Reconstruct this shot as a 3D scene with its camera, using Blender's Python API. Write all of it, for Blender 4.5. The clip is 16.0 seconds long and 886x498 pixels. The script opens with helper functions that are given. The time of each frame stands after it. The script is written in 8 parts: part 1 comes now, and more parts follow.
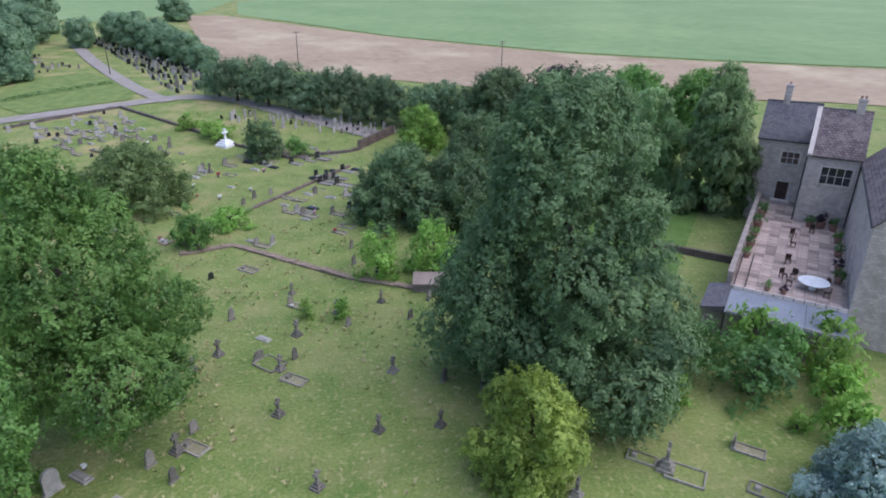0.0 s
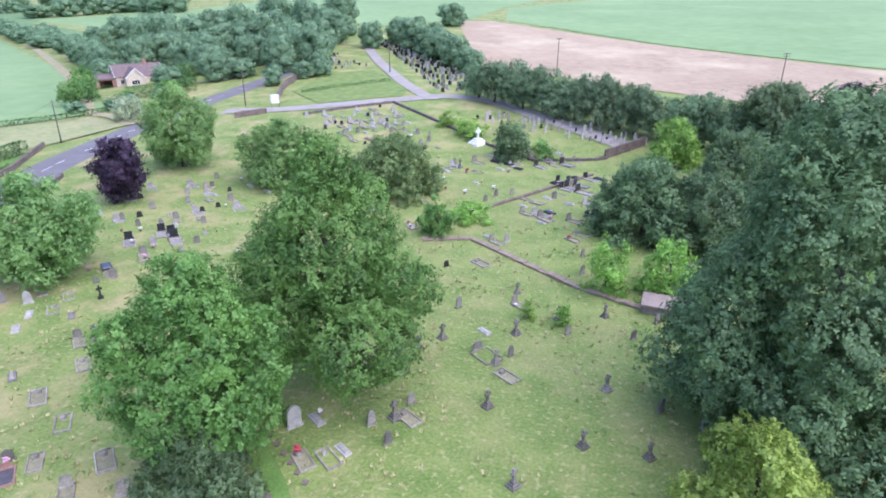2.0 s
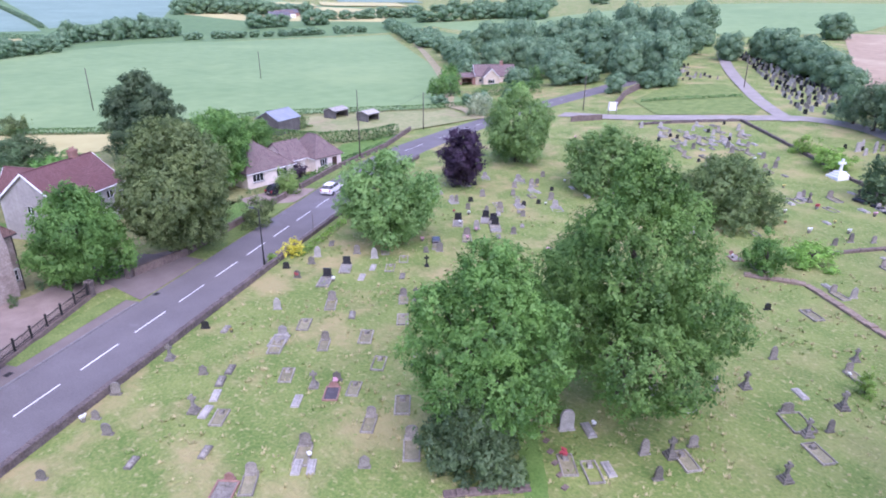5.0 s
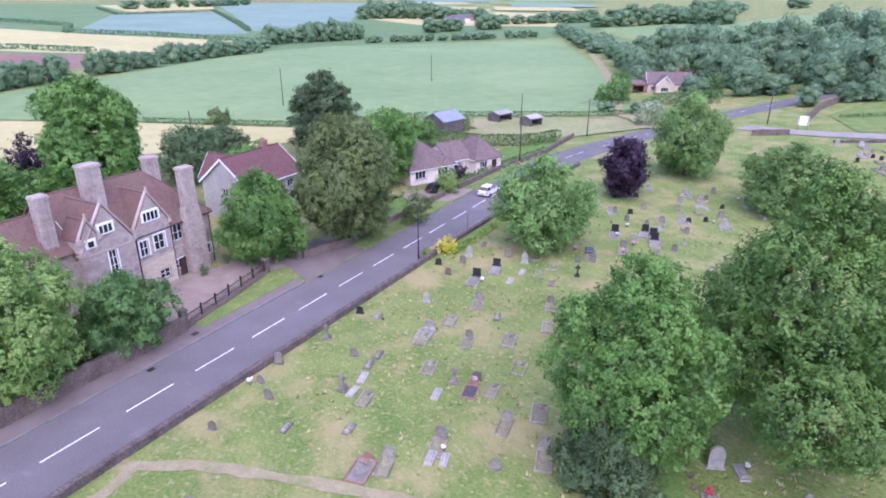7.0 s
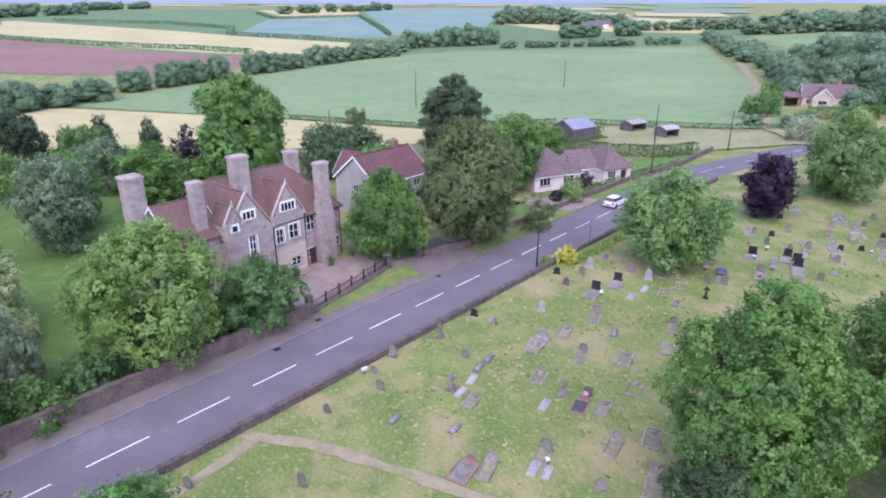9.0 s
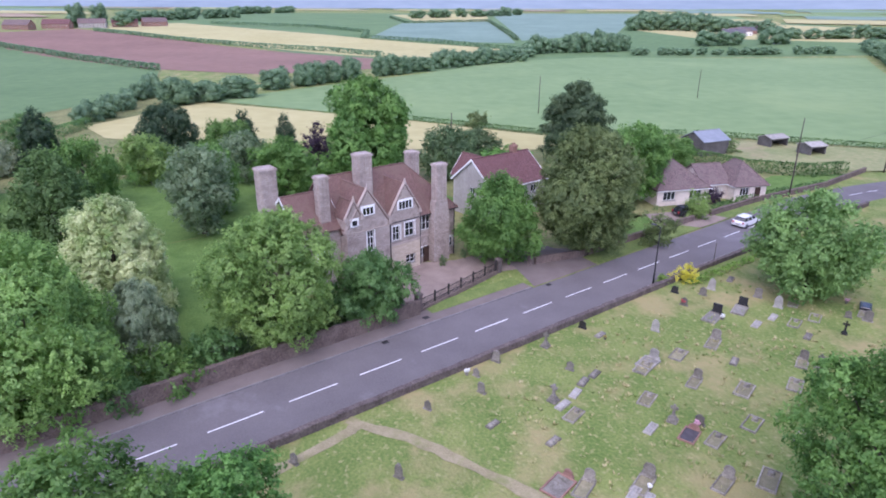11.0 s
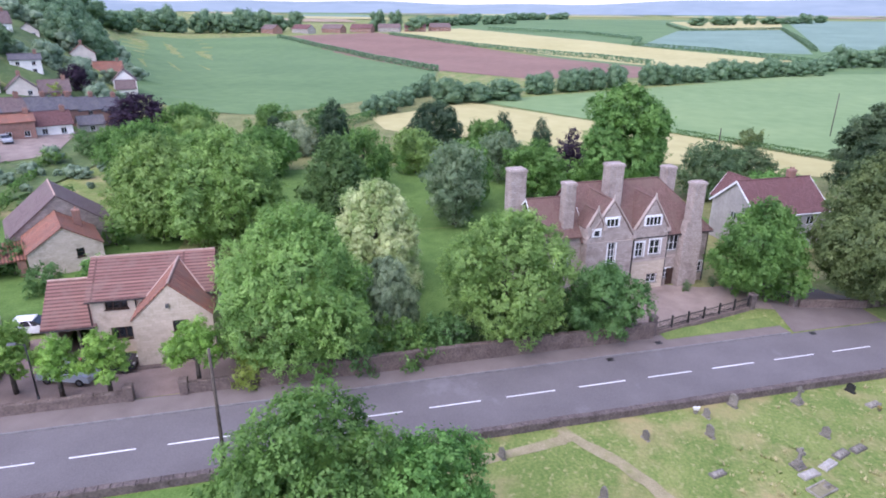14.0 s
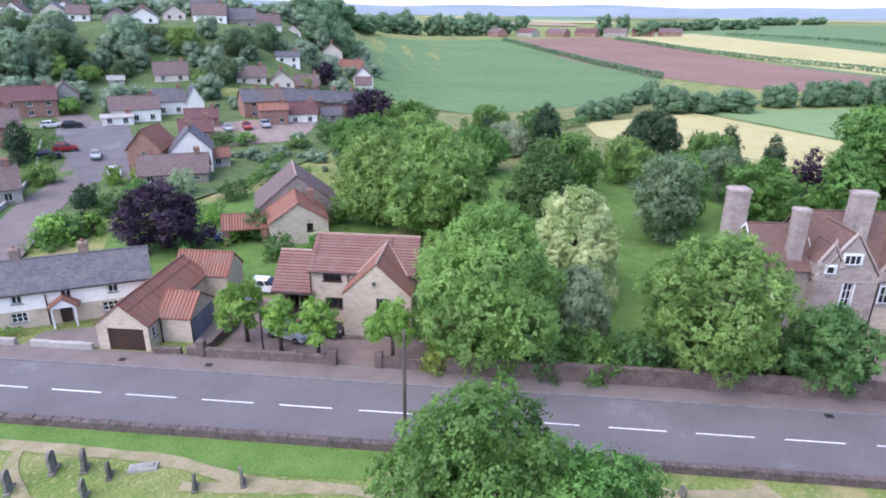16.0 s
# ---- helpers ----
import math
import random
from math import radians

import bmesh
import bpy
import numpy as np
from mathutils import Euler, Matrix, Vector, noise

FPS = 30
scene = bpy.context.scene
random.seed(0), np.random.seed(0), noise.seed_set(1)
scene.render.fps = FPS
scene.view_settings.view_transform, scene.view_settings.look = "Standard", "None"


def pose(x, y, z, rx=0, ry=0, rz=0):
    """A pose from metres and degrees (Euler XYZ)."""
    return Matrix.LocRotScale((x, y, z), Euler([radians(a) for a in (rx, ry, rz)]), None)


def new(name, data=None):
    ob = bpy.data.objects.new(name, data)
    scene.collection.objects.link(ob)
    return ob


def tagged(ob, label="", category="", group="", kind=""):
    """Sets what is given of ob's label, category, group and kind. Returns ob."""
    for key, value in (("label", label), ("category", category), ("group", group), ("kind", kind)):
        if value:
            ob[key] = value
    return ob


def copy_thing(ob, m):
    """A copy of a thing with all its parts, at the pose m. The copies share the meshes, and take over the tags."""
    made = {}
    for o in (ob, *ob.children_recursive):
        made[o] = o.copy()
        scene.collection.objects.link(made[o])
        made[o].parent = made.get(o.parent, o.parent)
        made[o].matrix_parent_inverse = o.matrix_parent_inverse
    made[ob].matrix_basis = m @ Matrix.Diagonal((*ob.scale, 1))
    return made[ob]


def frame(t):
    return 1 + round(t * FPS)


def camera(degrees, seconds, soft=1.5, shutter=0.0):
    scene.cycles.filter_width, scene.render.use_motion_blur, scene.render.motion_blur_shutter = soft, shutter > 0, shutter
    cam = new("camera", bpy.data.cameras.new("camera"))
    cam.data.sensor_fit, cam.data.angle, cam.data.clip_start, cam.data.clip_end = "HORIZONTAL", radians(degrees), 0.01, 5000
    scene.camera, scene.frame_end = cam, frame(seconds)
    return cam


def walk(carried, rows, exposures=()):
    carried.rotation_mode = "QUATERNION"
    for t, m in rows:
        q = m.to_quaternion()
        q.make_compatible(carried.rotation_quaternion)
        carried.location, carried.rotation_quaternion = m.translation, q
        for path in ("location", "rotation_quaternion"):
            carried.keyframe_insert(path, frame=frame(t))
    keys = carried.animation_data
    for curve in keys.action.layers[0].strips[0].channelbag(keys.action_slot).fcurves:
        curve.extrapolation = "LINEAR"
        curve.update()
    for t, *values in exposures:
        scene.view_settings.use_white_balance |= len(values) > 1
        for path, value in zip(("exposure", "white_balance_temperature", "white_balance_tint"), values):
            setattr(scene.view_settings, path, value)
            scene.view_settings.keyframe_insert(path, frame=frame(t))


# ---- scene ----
# ---- camera: a drone hovering 27 m over the road, turning to its left ----
cam = camera(71.4, 16.0, soft=1.85)
EYE = (0.0, 0.0, 27.0)
ROWS = [
    (0.0, -8.62, -22.98, 0.78), (0.5, -1.99, -22.9, 0.64), (1.0, 3.44, -22.84, 0.58), (1.5, 9.37, -22.77, 0.48),
    (2.0, 14.37, -22.66, 0.36), (2.5, 20.17, -22.6, 0.38), (3.0, 25.06, -22.48, 0.32), (3.5, 30.44, -22.38, 0.28),
    (4.0, 35.25, -22.3, 0.33), (4.5, 40.44, -22.26, 0.43), (5.0, 44.61, -22.17, 0.28), (7.5, 62.85, -21.69, -0.06),
    (8.0, 65.75, -21.55, -0.05), (8.5, 68.82, -21.44, -0.09), (9.0, 71.51, -21.36, -0.05), (11.5, 85.69, -20.89, 0.3),
    (12.0, 89.18, -20.82, 0.33), (12.5, 93.46, -20.72, 0.3), (13.0, 97.36, -20.67, 0.28), (13.5, 101.85, -20.61, 0.34),
    (14.0, 105.96, -20.56, 0.44), (14.5, 110.57, -20.54, 0.52), (15.0, 114.78, -20.5, 0.59), (15.5, 120.12, -20.47, 0.68),
    (16.0, 125.33, -20.42, 0.72),
]
walk(cam, [(t, pose(*EYE, 90 + pitch, 0, yaw) @ pose(0, 0, 0, 0, 0, roll)) for t, yaw, pitch, roll in ROWS],
     exposures=[(0.0, 0.86, 6000, 20), (0.5, 1.07, 5950, 21), (1.0, 1.34, 5900, 22), (2.5, 1.62, 5680, 28), (4.0, 1.5, 5640, 37), (7.5, 1.36, 5700, 39), (9.0, 1.2, 5770, 36.5), (11.5, 1.07, 5870, 32.5), (13.0, 1.18, 5920, 32), (16.0, 1.32, 5990, 24)])

# ---- light: a bright overcast summer sky ----
world = bpy.data.worlds.new("overcast_sky")
scene.world = world
world.use_nodes = True
wn, wl = world.node_tree.nodes, world.node_tree.links
sky = wn.new("ShaderNodeTexSky")
sky.sky_type, sky.sun_disc = "NISHITA", False
sky.sun_elevation, sky.sun_rotation = radians(50), radians(112)
sky.air_density, sky.dust_density, sky.ozone_density = 1.0, 1.2, 1.5
wl.new(sky.outputs[0], wn["Background"].inputs[0])
wn["Background"].inputs[1].default_value = 0.15
sun = new("sun", bpy.data.lights.new("sun", "SUN"))
sun.data.energy, sun.data.angle, sun.data.color = 1.5, radians(90), (1.0, 0.96, 0.9)
sun.matrix_world = pose(0, 0, 60, 32, 0, 68)

# ---- materials ----
def mat(name, dark, light, scale=1.0, rough=0.85, bump=0.15, fine=8.0, spread=0.12, metal=0.0, spec=0.3, patch=None, patch_scale=0.05, patch_at=0.5, coords="Object", speck=None, fade=None):
    """Two-scale noise between two colours, a slow patch colour, a random shift of each object, fine relief."""
    m = bpy.data.materials.new(name)
    m.use_nodes = True
    n, l = m.node_tree.nodes, m.node_tree.links
    b = n["Principled BSDF"]
    tc = n.new("ShaderNodeTexCoord")
    src = tc.outputs["Object"]
    if coords == "World":
        src = n.new("ShaderNodeNewGeometry").outputs["Position"]
    big, small = n.new("ShaderNodeTexNoise"), n.new("ShaderNodeTexNoise")
    for t, s, d in ((big, scale, 4), (small, scale * fine, 5)):
        l.new(src, t.inputs["Vector"])
        t.inputs["Scale"].default_value, t.inputs["Detail"].default_value = s, d
    mix = n.new("ShaderNodeMath")
    mix.operation = "ADD"
    l.new(big.outputs[0], mix.inputs[0]), l.new(small.outputs[0], mix.inputs[1])
    ramp = n.new("ShaderNodeValToRGB")
    ramp.color_ramp.elements[0].position, ramp.color_ramp.elements[1].position = 0.36, 0.64
    ramp.color_ramp.elements[0].color, ramp.color_ramp.elements[1].color = (*dark, 1), (*light, 1)
    half = n.new("ShaderNodeMath")
    half.operation = "MULTIPLY"
    half.inputs[1].default_value = 0.5
    l.new(mix.outputs[0], half.inputs[0]), l.new(half.outputs[0], ramp.inputs[0])
    out = ramp.outputs[0]
    if patch:
        pn = n.new("ShaderNodeTexNoise")
        l.new(src, pn.inputs["Vector"])
        pn.inputs["Scale"].default_value, pn.inputs["Detail"].default_value = patch_scale, 6
        pn.inputs["Roughness"].default_value = 0.65
        pr = n.new("ShaderNodeValToRGB")
        pr.color_ramp.elements[0].position, pr.color_ramp.elements[1].position = patch_at, patch_at + 0.16
        l.new(pn.outputs[0], pr.inputs[0])
        pm = n.new("ShaderNodeMix")
        pm.data_type = "RGBA"
        cover = pr.outputs[0]
        if fade:
            # the ground grows moister from x = fade[0] to fade[1]
            sx, fr, mu = n.new("ShaderNodeSeparateXYZ"), n.new("ShaderNodeMapRange"), n.new("ShaderNodeMath")
            l.new(src, sx.inputs[0]), l.new(sx.outputs[0], fr.inputs[0])
            fr.inputs[1].default_value, fr.inputs[2].default_value, fr.inputs[3].default_value, fr.inputs[4].default_value = fade[0], fade[1], 1.0, fade[2]
            mu.operation = "MULTIPLY"
            l.new(cover, mu.inputs[0]), l.new(fr.outputs[0], mu.inputs[1])
            cover = mu.outputs[0]
        l.new(cover, pm.inputs[0]), l.new(out, pm.inputs[6])
        pm.inputs[7].default_value = (*patch, 1)
        out = pm.outputs[2]
    if speck:
        sn = n.new("ShaderNodeTexNoise")
        l.new(src, sn.inputs["Vector"])
        sn.inputs["Scale"].default_value, sn.inputs["Detail"].default_value = speck[1], 3
        sr = n.new("ShaderNodeValToRGB")
        sr.color_ramp.elements[0].position, sr.color_ramp.elements[1].position = 0.56, 0.72
        l.new(sn.outputs[0], sr.inputs[0])
        sm = n.new("ShaderNodeMix")
        sm.data_type = "RGBA"
        l.new(sr.outputs[0], sm.inputs[0]), l.new(out, sm.inputs[6])
        sm.inputs[7].default_value = (*speck[0], 1)
        out = sm.outputs[2]
    if spread:
        oi, hsv = n.new("ShaderNodeObjectInfo"), n.new("ShaderNodeHueSaturation")
        mr = n.new("ShaderNodeMapRange")
        mr.inputs[3].default_value, mr.inputs[4].default_value = 1 - spread, 1 + spread
        l.new(oi.outputs["Random"], mr.inputs[0]), l.new(mr.outputs[0], hsv.inputs["Value"])
        l.new(out, hsv.inputs["Color"])
        out = hsv.outputs[0]
    l.new(out, b.inputs["Base Color"])
    b.inputs["Roughness"].default_value, b.inputs["Metallic"].default_value = rough, metal
    b.inputs["Specular IOR Level"].default_value = spec
    if bump:
        bn = n.new("ShaderNodeBump")
        bn.inputs["Strength"].default_value, bn.inputs["Distance"].default_value = bump, 0.3 / max(scale, 0.3)
        l.new(small.outputs[0], bn.inputs["Height"]), l.new(bn.outputs[0], b.inputs["Normal"])
    return m


def tile_mat(name, dark, light, course=0.3, width=0.22, mortar_or_shade=(0.1, 0.08, 0.07), gap=0.02, bump=0.5, rough=0.8, weather=(0.2, 0.19, 0.15), weather_at=0.62, stagger=0.5):
    """Courses of tiles, slates or stones in the mesh's own UV, in metres, with weathered patches."""
    m = bpy.data.materials.new(name)
    m.use_nodes = True
    n, l = m.node_tree.nodes, m.node_tree.links
    b = n["Principled BSDF"]
    uv = n.new("ShaderNodeUVMap")
    br = n.new("ShaderNodeTexBrick")
    br.offset = stagger
    l.new(uv.outputs[0], br.inputs["Vector"])
    br.inputs["Scale"].default_value = 1.0
    br.inputs["Brick Width"].default_value, br.inputs["Row Height"].default_value = width, course
    br.inputs["Mortar Size"].default_value, br.inputs["Mortar Smooth"].default_value = gap, 0.3
    br.inputs["Color1"].default_value, br.inputs["Color2"].default_value = (*dark, 1), (*light, 1)
    br.inputs["Mortar"].default_value = (*mortar_or_shade, 1)
    no = n.new("ShaderNodeTexNoise")
    geo = n.new("ShaderNodeNewGeometry")
    l.new(geo.outputs["Position"], no.inputs["Vector"])
    no.inputs["Scale"].default_value, no.inputs["Detail"].default_value = 0.7, 8
    no.inputs["Roughness"].default_value = 0.7
    pr = n.new("ShaderNodeValToRGB")
    pr.color_ramp.elements[0].position, pr.color_ramp.elements[1].position = weather_at - 0.14, weather_at + 0.1
    l.new(no.outputs[0], pr.inputs[0])
    pm = n.new("ShaderNodeMix")
    pm.data_type = "RGBA"
    l.new(pr.outputs[0], pm.inputs[0]), l.new(br.outputs[0], pm.inputs[6])
    pm.inputs[7].default_value = (*weather, 1)
    l.new(pm.outputs[2], b.inputs["Base Color"])
    b.inputs["Roughness"].default_value = rough
    b.inputs["Specular IOR Level"].default_value = 0.25
    bn = n.new("ShaderNodeBump")
    bn.inputs["Strength"].default_value, bn.inputs["Distance"].default_value = bump, 0.03
    bn.invert = True
    l.new(br.outputs["Fac"], bn.inputs["Height"]), l.new(bn.outputs[0], b.inputs["Normal"])
    return m


def leaf_mat(name, dark, light, hue=0.008, through_it=0.42, mid=0.488):
    """Leaves that differ one by one and tree by tree, lit through a little."""
    m = bpy.data.materials.new(name)
    m.use_nodes = True
    n, l = m.node_tree.nodes, m.node_tree.links
    n.remove(n["Principled BSDF"])
    geo, oi = n.new("ShaderNodeNewGeometry"), n.new("ShaderNodeObjectInfo")
    no = n.new("ShaderNodeTexNoise")
    l.new(geo.outputs["Position"], no.inputs["Vector"])
    no.inputs["Scale"].default_value, no.inputs["Detail"].default_value = 0.45, 3
    add = n.new("ShaderNodeMath")
    add.operation = "MULTIPLY_ADD"
    l.new(geo.outputs["Random Per Island"], add.inputs[0])
    add.inputs[1].default_value = 0.32
    sub = n.new("ShaderNodeMath")
    sub.operation = "MULTIPLY_ADD"
    l.new(no.outputs[0], sub.inputs[0])
    sub.inputs[1].default_value, sub.inputs[2].default_value = 1.5, -0.42
    l.new(sub.outputs[0], add.inputs[2])
    ramp = n.new("ShaderNodeValToRGB")
    ramp.color_ramp.elements[0].position, ramp.color_ramp.elements[1].position = 0.15, 0.85
    ramp.color_ramp.elements[0].color, ramp.color_ramp.elements[1].color = (*dark, 1), (*light, 1)
    l.new(add.outputs[0], ramp.inputs[0])
    hsv = n.new("ShaderNodeHueSaturation")
    for k, a, z in (("Value", 0.85, 1.15), ("Hue", mid - hue, mid + hue)):
        mr = n.new("ShaderNodeMapRange")
        mr.inputs[3].default_value, mr.inputs[4].default_value = a, z
        l.new(oi.outputs["Random"], mr.inputs[0]), l.new(mr.outputs[0], hsv.inputs[k])
    l.new(ramp.outputs[0], hsv.inputs["Color"])
    dif, tr, gl = n.new("ShaderNodeBsdfDiffuse"), n.new("ShaderNodeBsdfTranslucent"), n.new("ShaderNodeBsdfGlossy")
    gl.inputs["Roughness"].default_value = 0.5
    mix, mix2 = n.new("ShaderNodeMixShader"), n.new("ShaderNodeMixShader")
    l.new(hsv.outputs[0], dif.inputs[0]), l.new(hsv.outputs[0], tr.inputs[0])
    mix.inputs[0].default_value, mix2.inputs[0].default_value = through_it, 0.02
    l.new(dif.outputs[0], mix.inputs[1]), l.new(tr.outputs[0], mix.inputs[2])
    l.new(mix.outputs[0], mix2.inputs[1]), l.new(gl.outputs[0], mix2.inputs[2])
    l.new(mix2.outputs[0], n["Material Output"].inputs[0])
    return m


GRASS = mat("churchyard_grass", (0.092, 0.158, 0.03), (0.215, 0.255, 0.075), 0.3, 0.95, 0.3, 14, 0, patch=(0.31, 0.268, 0.12), patch_scale=0.16, patch_at=0.48, coords="World", speck=((0.31, 0.295, 0.13), 2.3), fade=(-32, -8, 0.35))
LAWN = mat("mown_lawn", (0.07, 0.14, 0.025), (0.13, 0.22, 0.05), 0.5, 0.95, 0.25, 10, 0, coords="World")
VERGE = mat("roadside_verge", (0.095, 0.15, 0.035), (0.19, 0.24, 0.07), 0.5, 0.95, 0.25, 10, 0, coords="World")
ROUGH_GRASS = mat("rough_grass", (0.1, 0.13, 0.04), (0.26, 0.25, 0.1), 0.15, 0.95, 0.3, 12, 0, coords="World")
ASPHALT = mat("worn_asphalt", (0.122, 0.111, 0.111), (0.162, 0.148, 0.148), 0.25, 0.9, 0.1, 40, 0, patch=(0.215, 0.203, 0.212), patch_scale=0.12, patch_at=0.58, coords="World")
PAVING = mat("pavement_tarmac", (0.145, 0.12, 0.108), (0.2, 0.168, 0.152), 0.5, 0.9, 0.1, 30, 0, coords="World")
CEMDRIVE = mat("pale_tarmac", (0.22, 0.197, 0.172), (0.31, 0.28, 0.248), 0.4, 0.9, 0.1, 30, 0, patch=(0.24, 0.235, 0.15), patch_scale=0.25, patch_at=0.56, coords="World")
KERB = mat("kerb_stone", (0.16, 0.15, 0.15), (0.26, 0.25, 0.24), 1.5, 0.9, 0.1)
PAINT = mat("road_paint", (0.6, 0.6, 0.6), (0.8, 0.8, 0.78), 2.0, 0.7, 0.05)
GRAVEL = mat("forecourt_gravel", (0.2, 0.155, 0.13), (0.31, 0.25, 0.21), 0.6, 0.95, 0.2, 30, 0, coords="World")
DIRT = mat("trodden_path", (0.23, 0.2, 0.11), (0.35, 0.3, 0.18), 0.8, 0.95, 0.2, 12, 0, patch=(0.2, 0.21, 0.08), patch_scale=0.6, patch_at=0.5, coords="World")
EARTHBANK = mat("earth_and_stone_bank", (0.17, 0.13, 0.095), (0.3, 0.235, 0.18), 1.5, 0.95, 0.4, 6, 0)
DARKWALL = mat("weathered_rubble_wall", (0.075, 0.06, 0.055), (0.18, 0.145, 0.13), 1.2, 0.95, 0.5, 5, 0.1)
BROWNWALL = mat("brown_rubble_wall", (0.1, 0.075, 0.065), (0.2, 0.155, 0.13), 0.9, 0.95, 0.5, 6, 0.1)
STONE = mat("grey_gravestone", (0.115, 0.105, 0.09), (0.265, 0.245, 0.205), 1.6, 0.9, 0.25, 6, 0.35, speck=((0.1, 0.095, 0.07), 4.0))
OLDKERB = mat("lichened_kerb_stone", (0.15, 0.135, 0.11), (0.33, 0.305, 0.255), 1.4, 0.9, 0.25, 6, 0.25, speck=((0.14, 0.13, 0.09), 3.0))
PALESTONE = mat("pale_stone", (0.22, 0.21, 0.185), (0.38, 0.36, 0.32), 2.0, 0.85, 0.15, 6, 0.15)
BLACKSTONE = mat("polished_black_granite", (0.015, 0.015, 0.017), (0.03, 0.03, 0.033), 3.0, 0.25, 0.0, 6, 0.2, spec=0.6)
REDSTONE = mat("pink_granite", (0.2, 0.11, 0.085), (0.32, 0.19, 0.15), 3.0, 0.6, 0.05, 6, 0.15)
BARK = mat("bark", (0.045, 0.037, 0.028), (0.12, 0.1, 0.08), 1.5, 0.95, 0.6, 6, 0.15)
WOOD = mat("weathered_wood", (0.05, 0.04, 0.032), (0.12, 0.1, 0.085), 2.0, 0.9, 0.3, 8)
METAL = mat("grey_painted_steel", (0.1, 0.1, 0.1), (0.16, 0.16, 0.16), 2.0, 0.5, 0.0, 6, 0.1, metal=0.6)
BLACKMETAL = mat("black_painted_iron", (0.012, 0.012, 0.012), (0.03, 0.03, 0.03), 2.0, 0.55, 0.0)
WHITE = mat("white_paint", (0.62, 0.62, 0.6), (0.8, 0.8, 0.78), 0.7, 0.7, 0.05, 5, 0.05)
RENDER_W = mat("white_render", (0.7, 0.67, 0.6), (0.86, 0.83, 0.76), 0.4, 0.85, 0.1, 6, 0.05)
CREAM = mat("cream_render", (0.52, 0.45, 0.385), (0.68, 0.6, 0.53), 0.4, 0.85, 0.1, 6, 0.08)
GREYREND = mat("grey_render", (0.3, 0.28, 0.25), (0.42, 0.39, 0.35), 0.4, 0.85, 0.1, 6, 0.08)
GLASS = mat("window_glass", (0.012, 0.014, 0.016), (0.03, 0.034, 0.038), 0.8, 0.08, 0.0, 4, 0.3, spec=0.8)
DOORWOOD = mat("dark_timber", (0.035, 0.02, 0.014), (0.07, 0.04, 0.028), 2.0, 0.6, 0.1)
BLUEDOOR = mat("slate_blue_paint", (0.13, 0.15, 0.2), (0.18, 0.2, 0.26), 1.0, 0.6, 0.0)
MANORSTONE = tile_mat("coursed_limestone", (0.33, 0.275, 0.24), (0.44, 0.375, 0.33), 0.22, 0.42, (0.25, 0.2, 0.17), 0.012, 0.4, 0.9, (0.22, 0.175, 0.15), 0.62)
HOUSESTONE = tile_mat("buff_stone_blocks", (0.48, 0.4, 0.305), (0.57, 0.48, 0.375), 0.24, 0.45, (0.42, 0.345, 0.26), 0.01, 0.4, 0.9, (0.3, 0.24, 0.17), 0.66)
GREYSTONE = tile_mat("grey_rubble_stone", (0.27, 0.225, 0.195), (0.38, 0.325, 0.28), 0.2, 0.35, (0.22, 0.19, 0.165), 0.015, 0.5, 0.9, (0.2, 0.17, 0.145), 0.6)
HALLSTONE = tile_mat("pale_ashlar_stone", (0.43, 0.36, 0.315), (0.56, 0.48, 0.42), 0.25, 0.4, (0.3, 0.25, 0.22), 0.012, 0.4, 0.9, (0.28, 0.235, 0.2), 0.62)
DRESSED = mat("dressed_stone", (0.33, 0.27, 0.23), (0.45, 0.38, 0.33), 2.0, 0.85, 0.15, 6, 0.1)
BRICK = tile_mat("red_brick", (0.27, 0.135, 0.1), (0.38, 0.205, 0.155), 0.075, 0.225, (0.22, 0.17, 0.14), 0.01, 0.3, 0.9, (0.18, 0.1, 0.075), 0.64)
# the wide dark joints paint the shade between the pantile rolls
REDTILE = tile_mat("red_pantiles", (0.285, 0.122, 0.08), (0.4, 0.18, 0.115), 30.0, 0.34, (0.14, 0.062, 0.047), 0.1, 1.0, 0.8, (0.2, 0.125, 0.095), 0.6, stagger=0.0)
MANORTILE = tile_mat("brown_plain_tiles", (0.145, 0.088, 0.074), (0.2, 0.125, 0.105), 0.2, 0.18, (0.09, 0.045, 0.035), 0.015, 0.6, 0.85, (0.16, 0.11, 0.085), 0.6)
MAROONTILE = tile_mat("maroon_tiles", (0.13, 0.068, 0.065), (0.18, 0.098, 0.092), 0.28, 0.25, (0.07, 0.025, 0.025), 0.02, 0.6, 0.8, (0.13, 0.06, 0.055), 0.64)
PURPLETILE = tile_mat("grey_brown_tiles", (0.135, 0.095, 0.09), (0.2, 0.145, 0.135), 0.28, 0.25, (0.08, 0.06, 0.057), 0.02, 0.6, 0.85, (0.17, 0.135, 0.12), 0.6)
SLATE = tile_mat("grey_slates", (0.085, 0.08, 0.09), (0.135, 0.13, 0.14), 0.25, 0.3, (0.05, 0.05, 0.055), 0.012, 0.5, 0.6, (0.15, 0.14, 0.13), 0.62)
STONESLATE = tile_mat("mossy_stone_slates", (0.11, 0.085, 0.085), (0.2, 0.16, 0.155), 0.33, 0.4, (0.05, 0.04, 0.04), 0.03, 0.8, 0.9, (0.24, 0.2, 0.18), 0.6)
LEAD = mat("lead_sheet", (0.17, 0.185, 0.21), (0.24, 0.26, 0.29), 0.5, 0.5, 0.03, 6, 0.05)
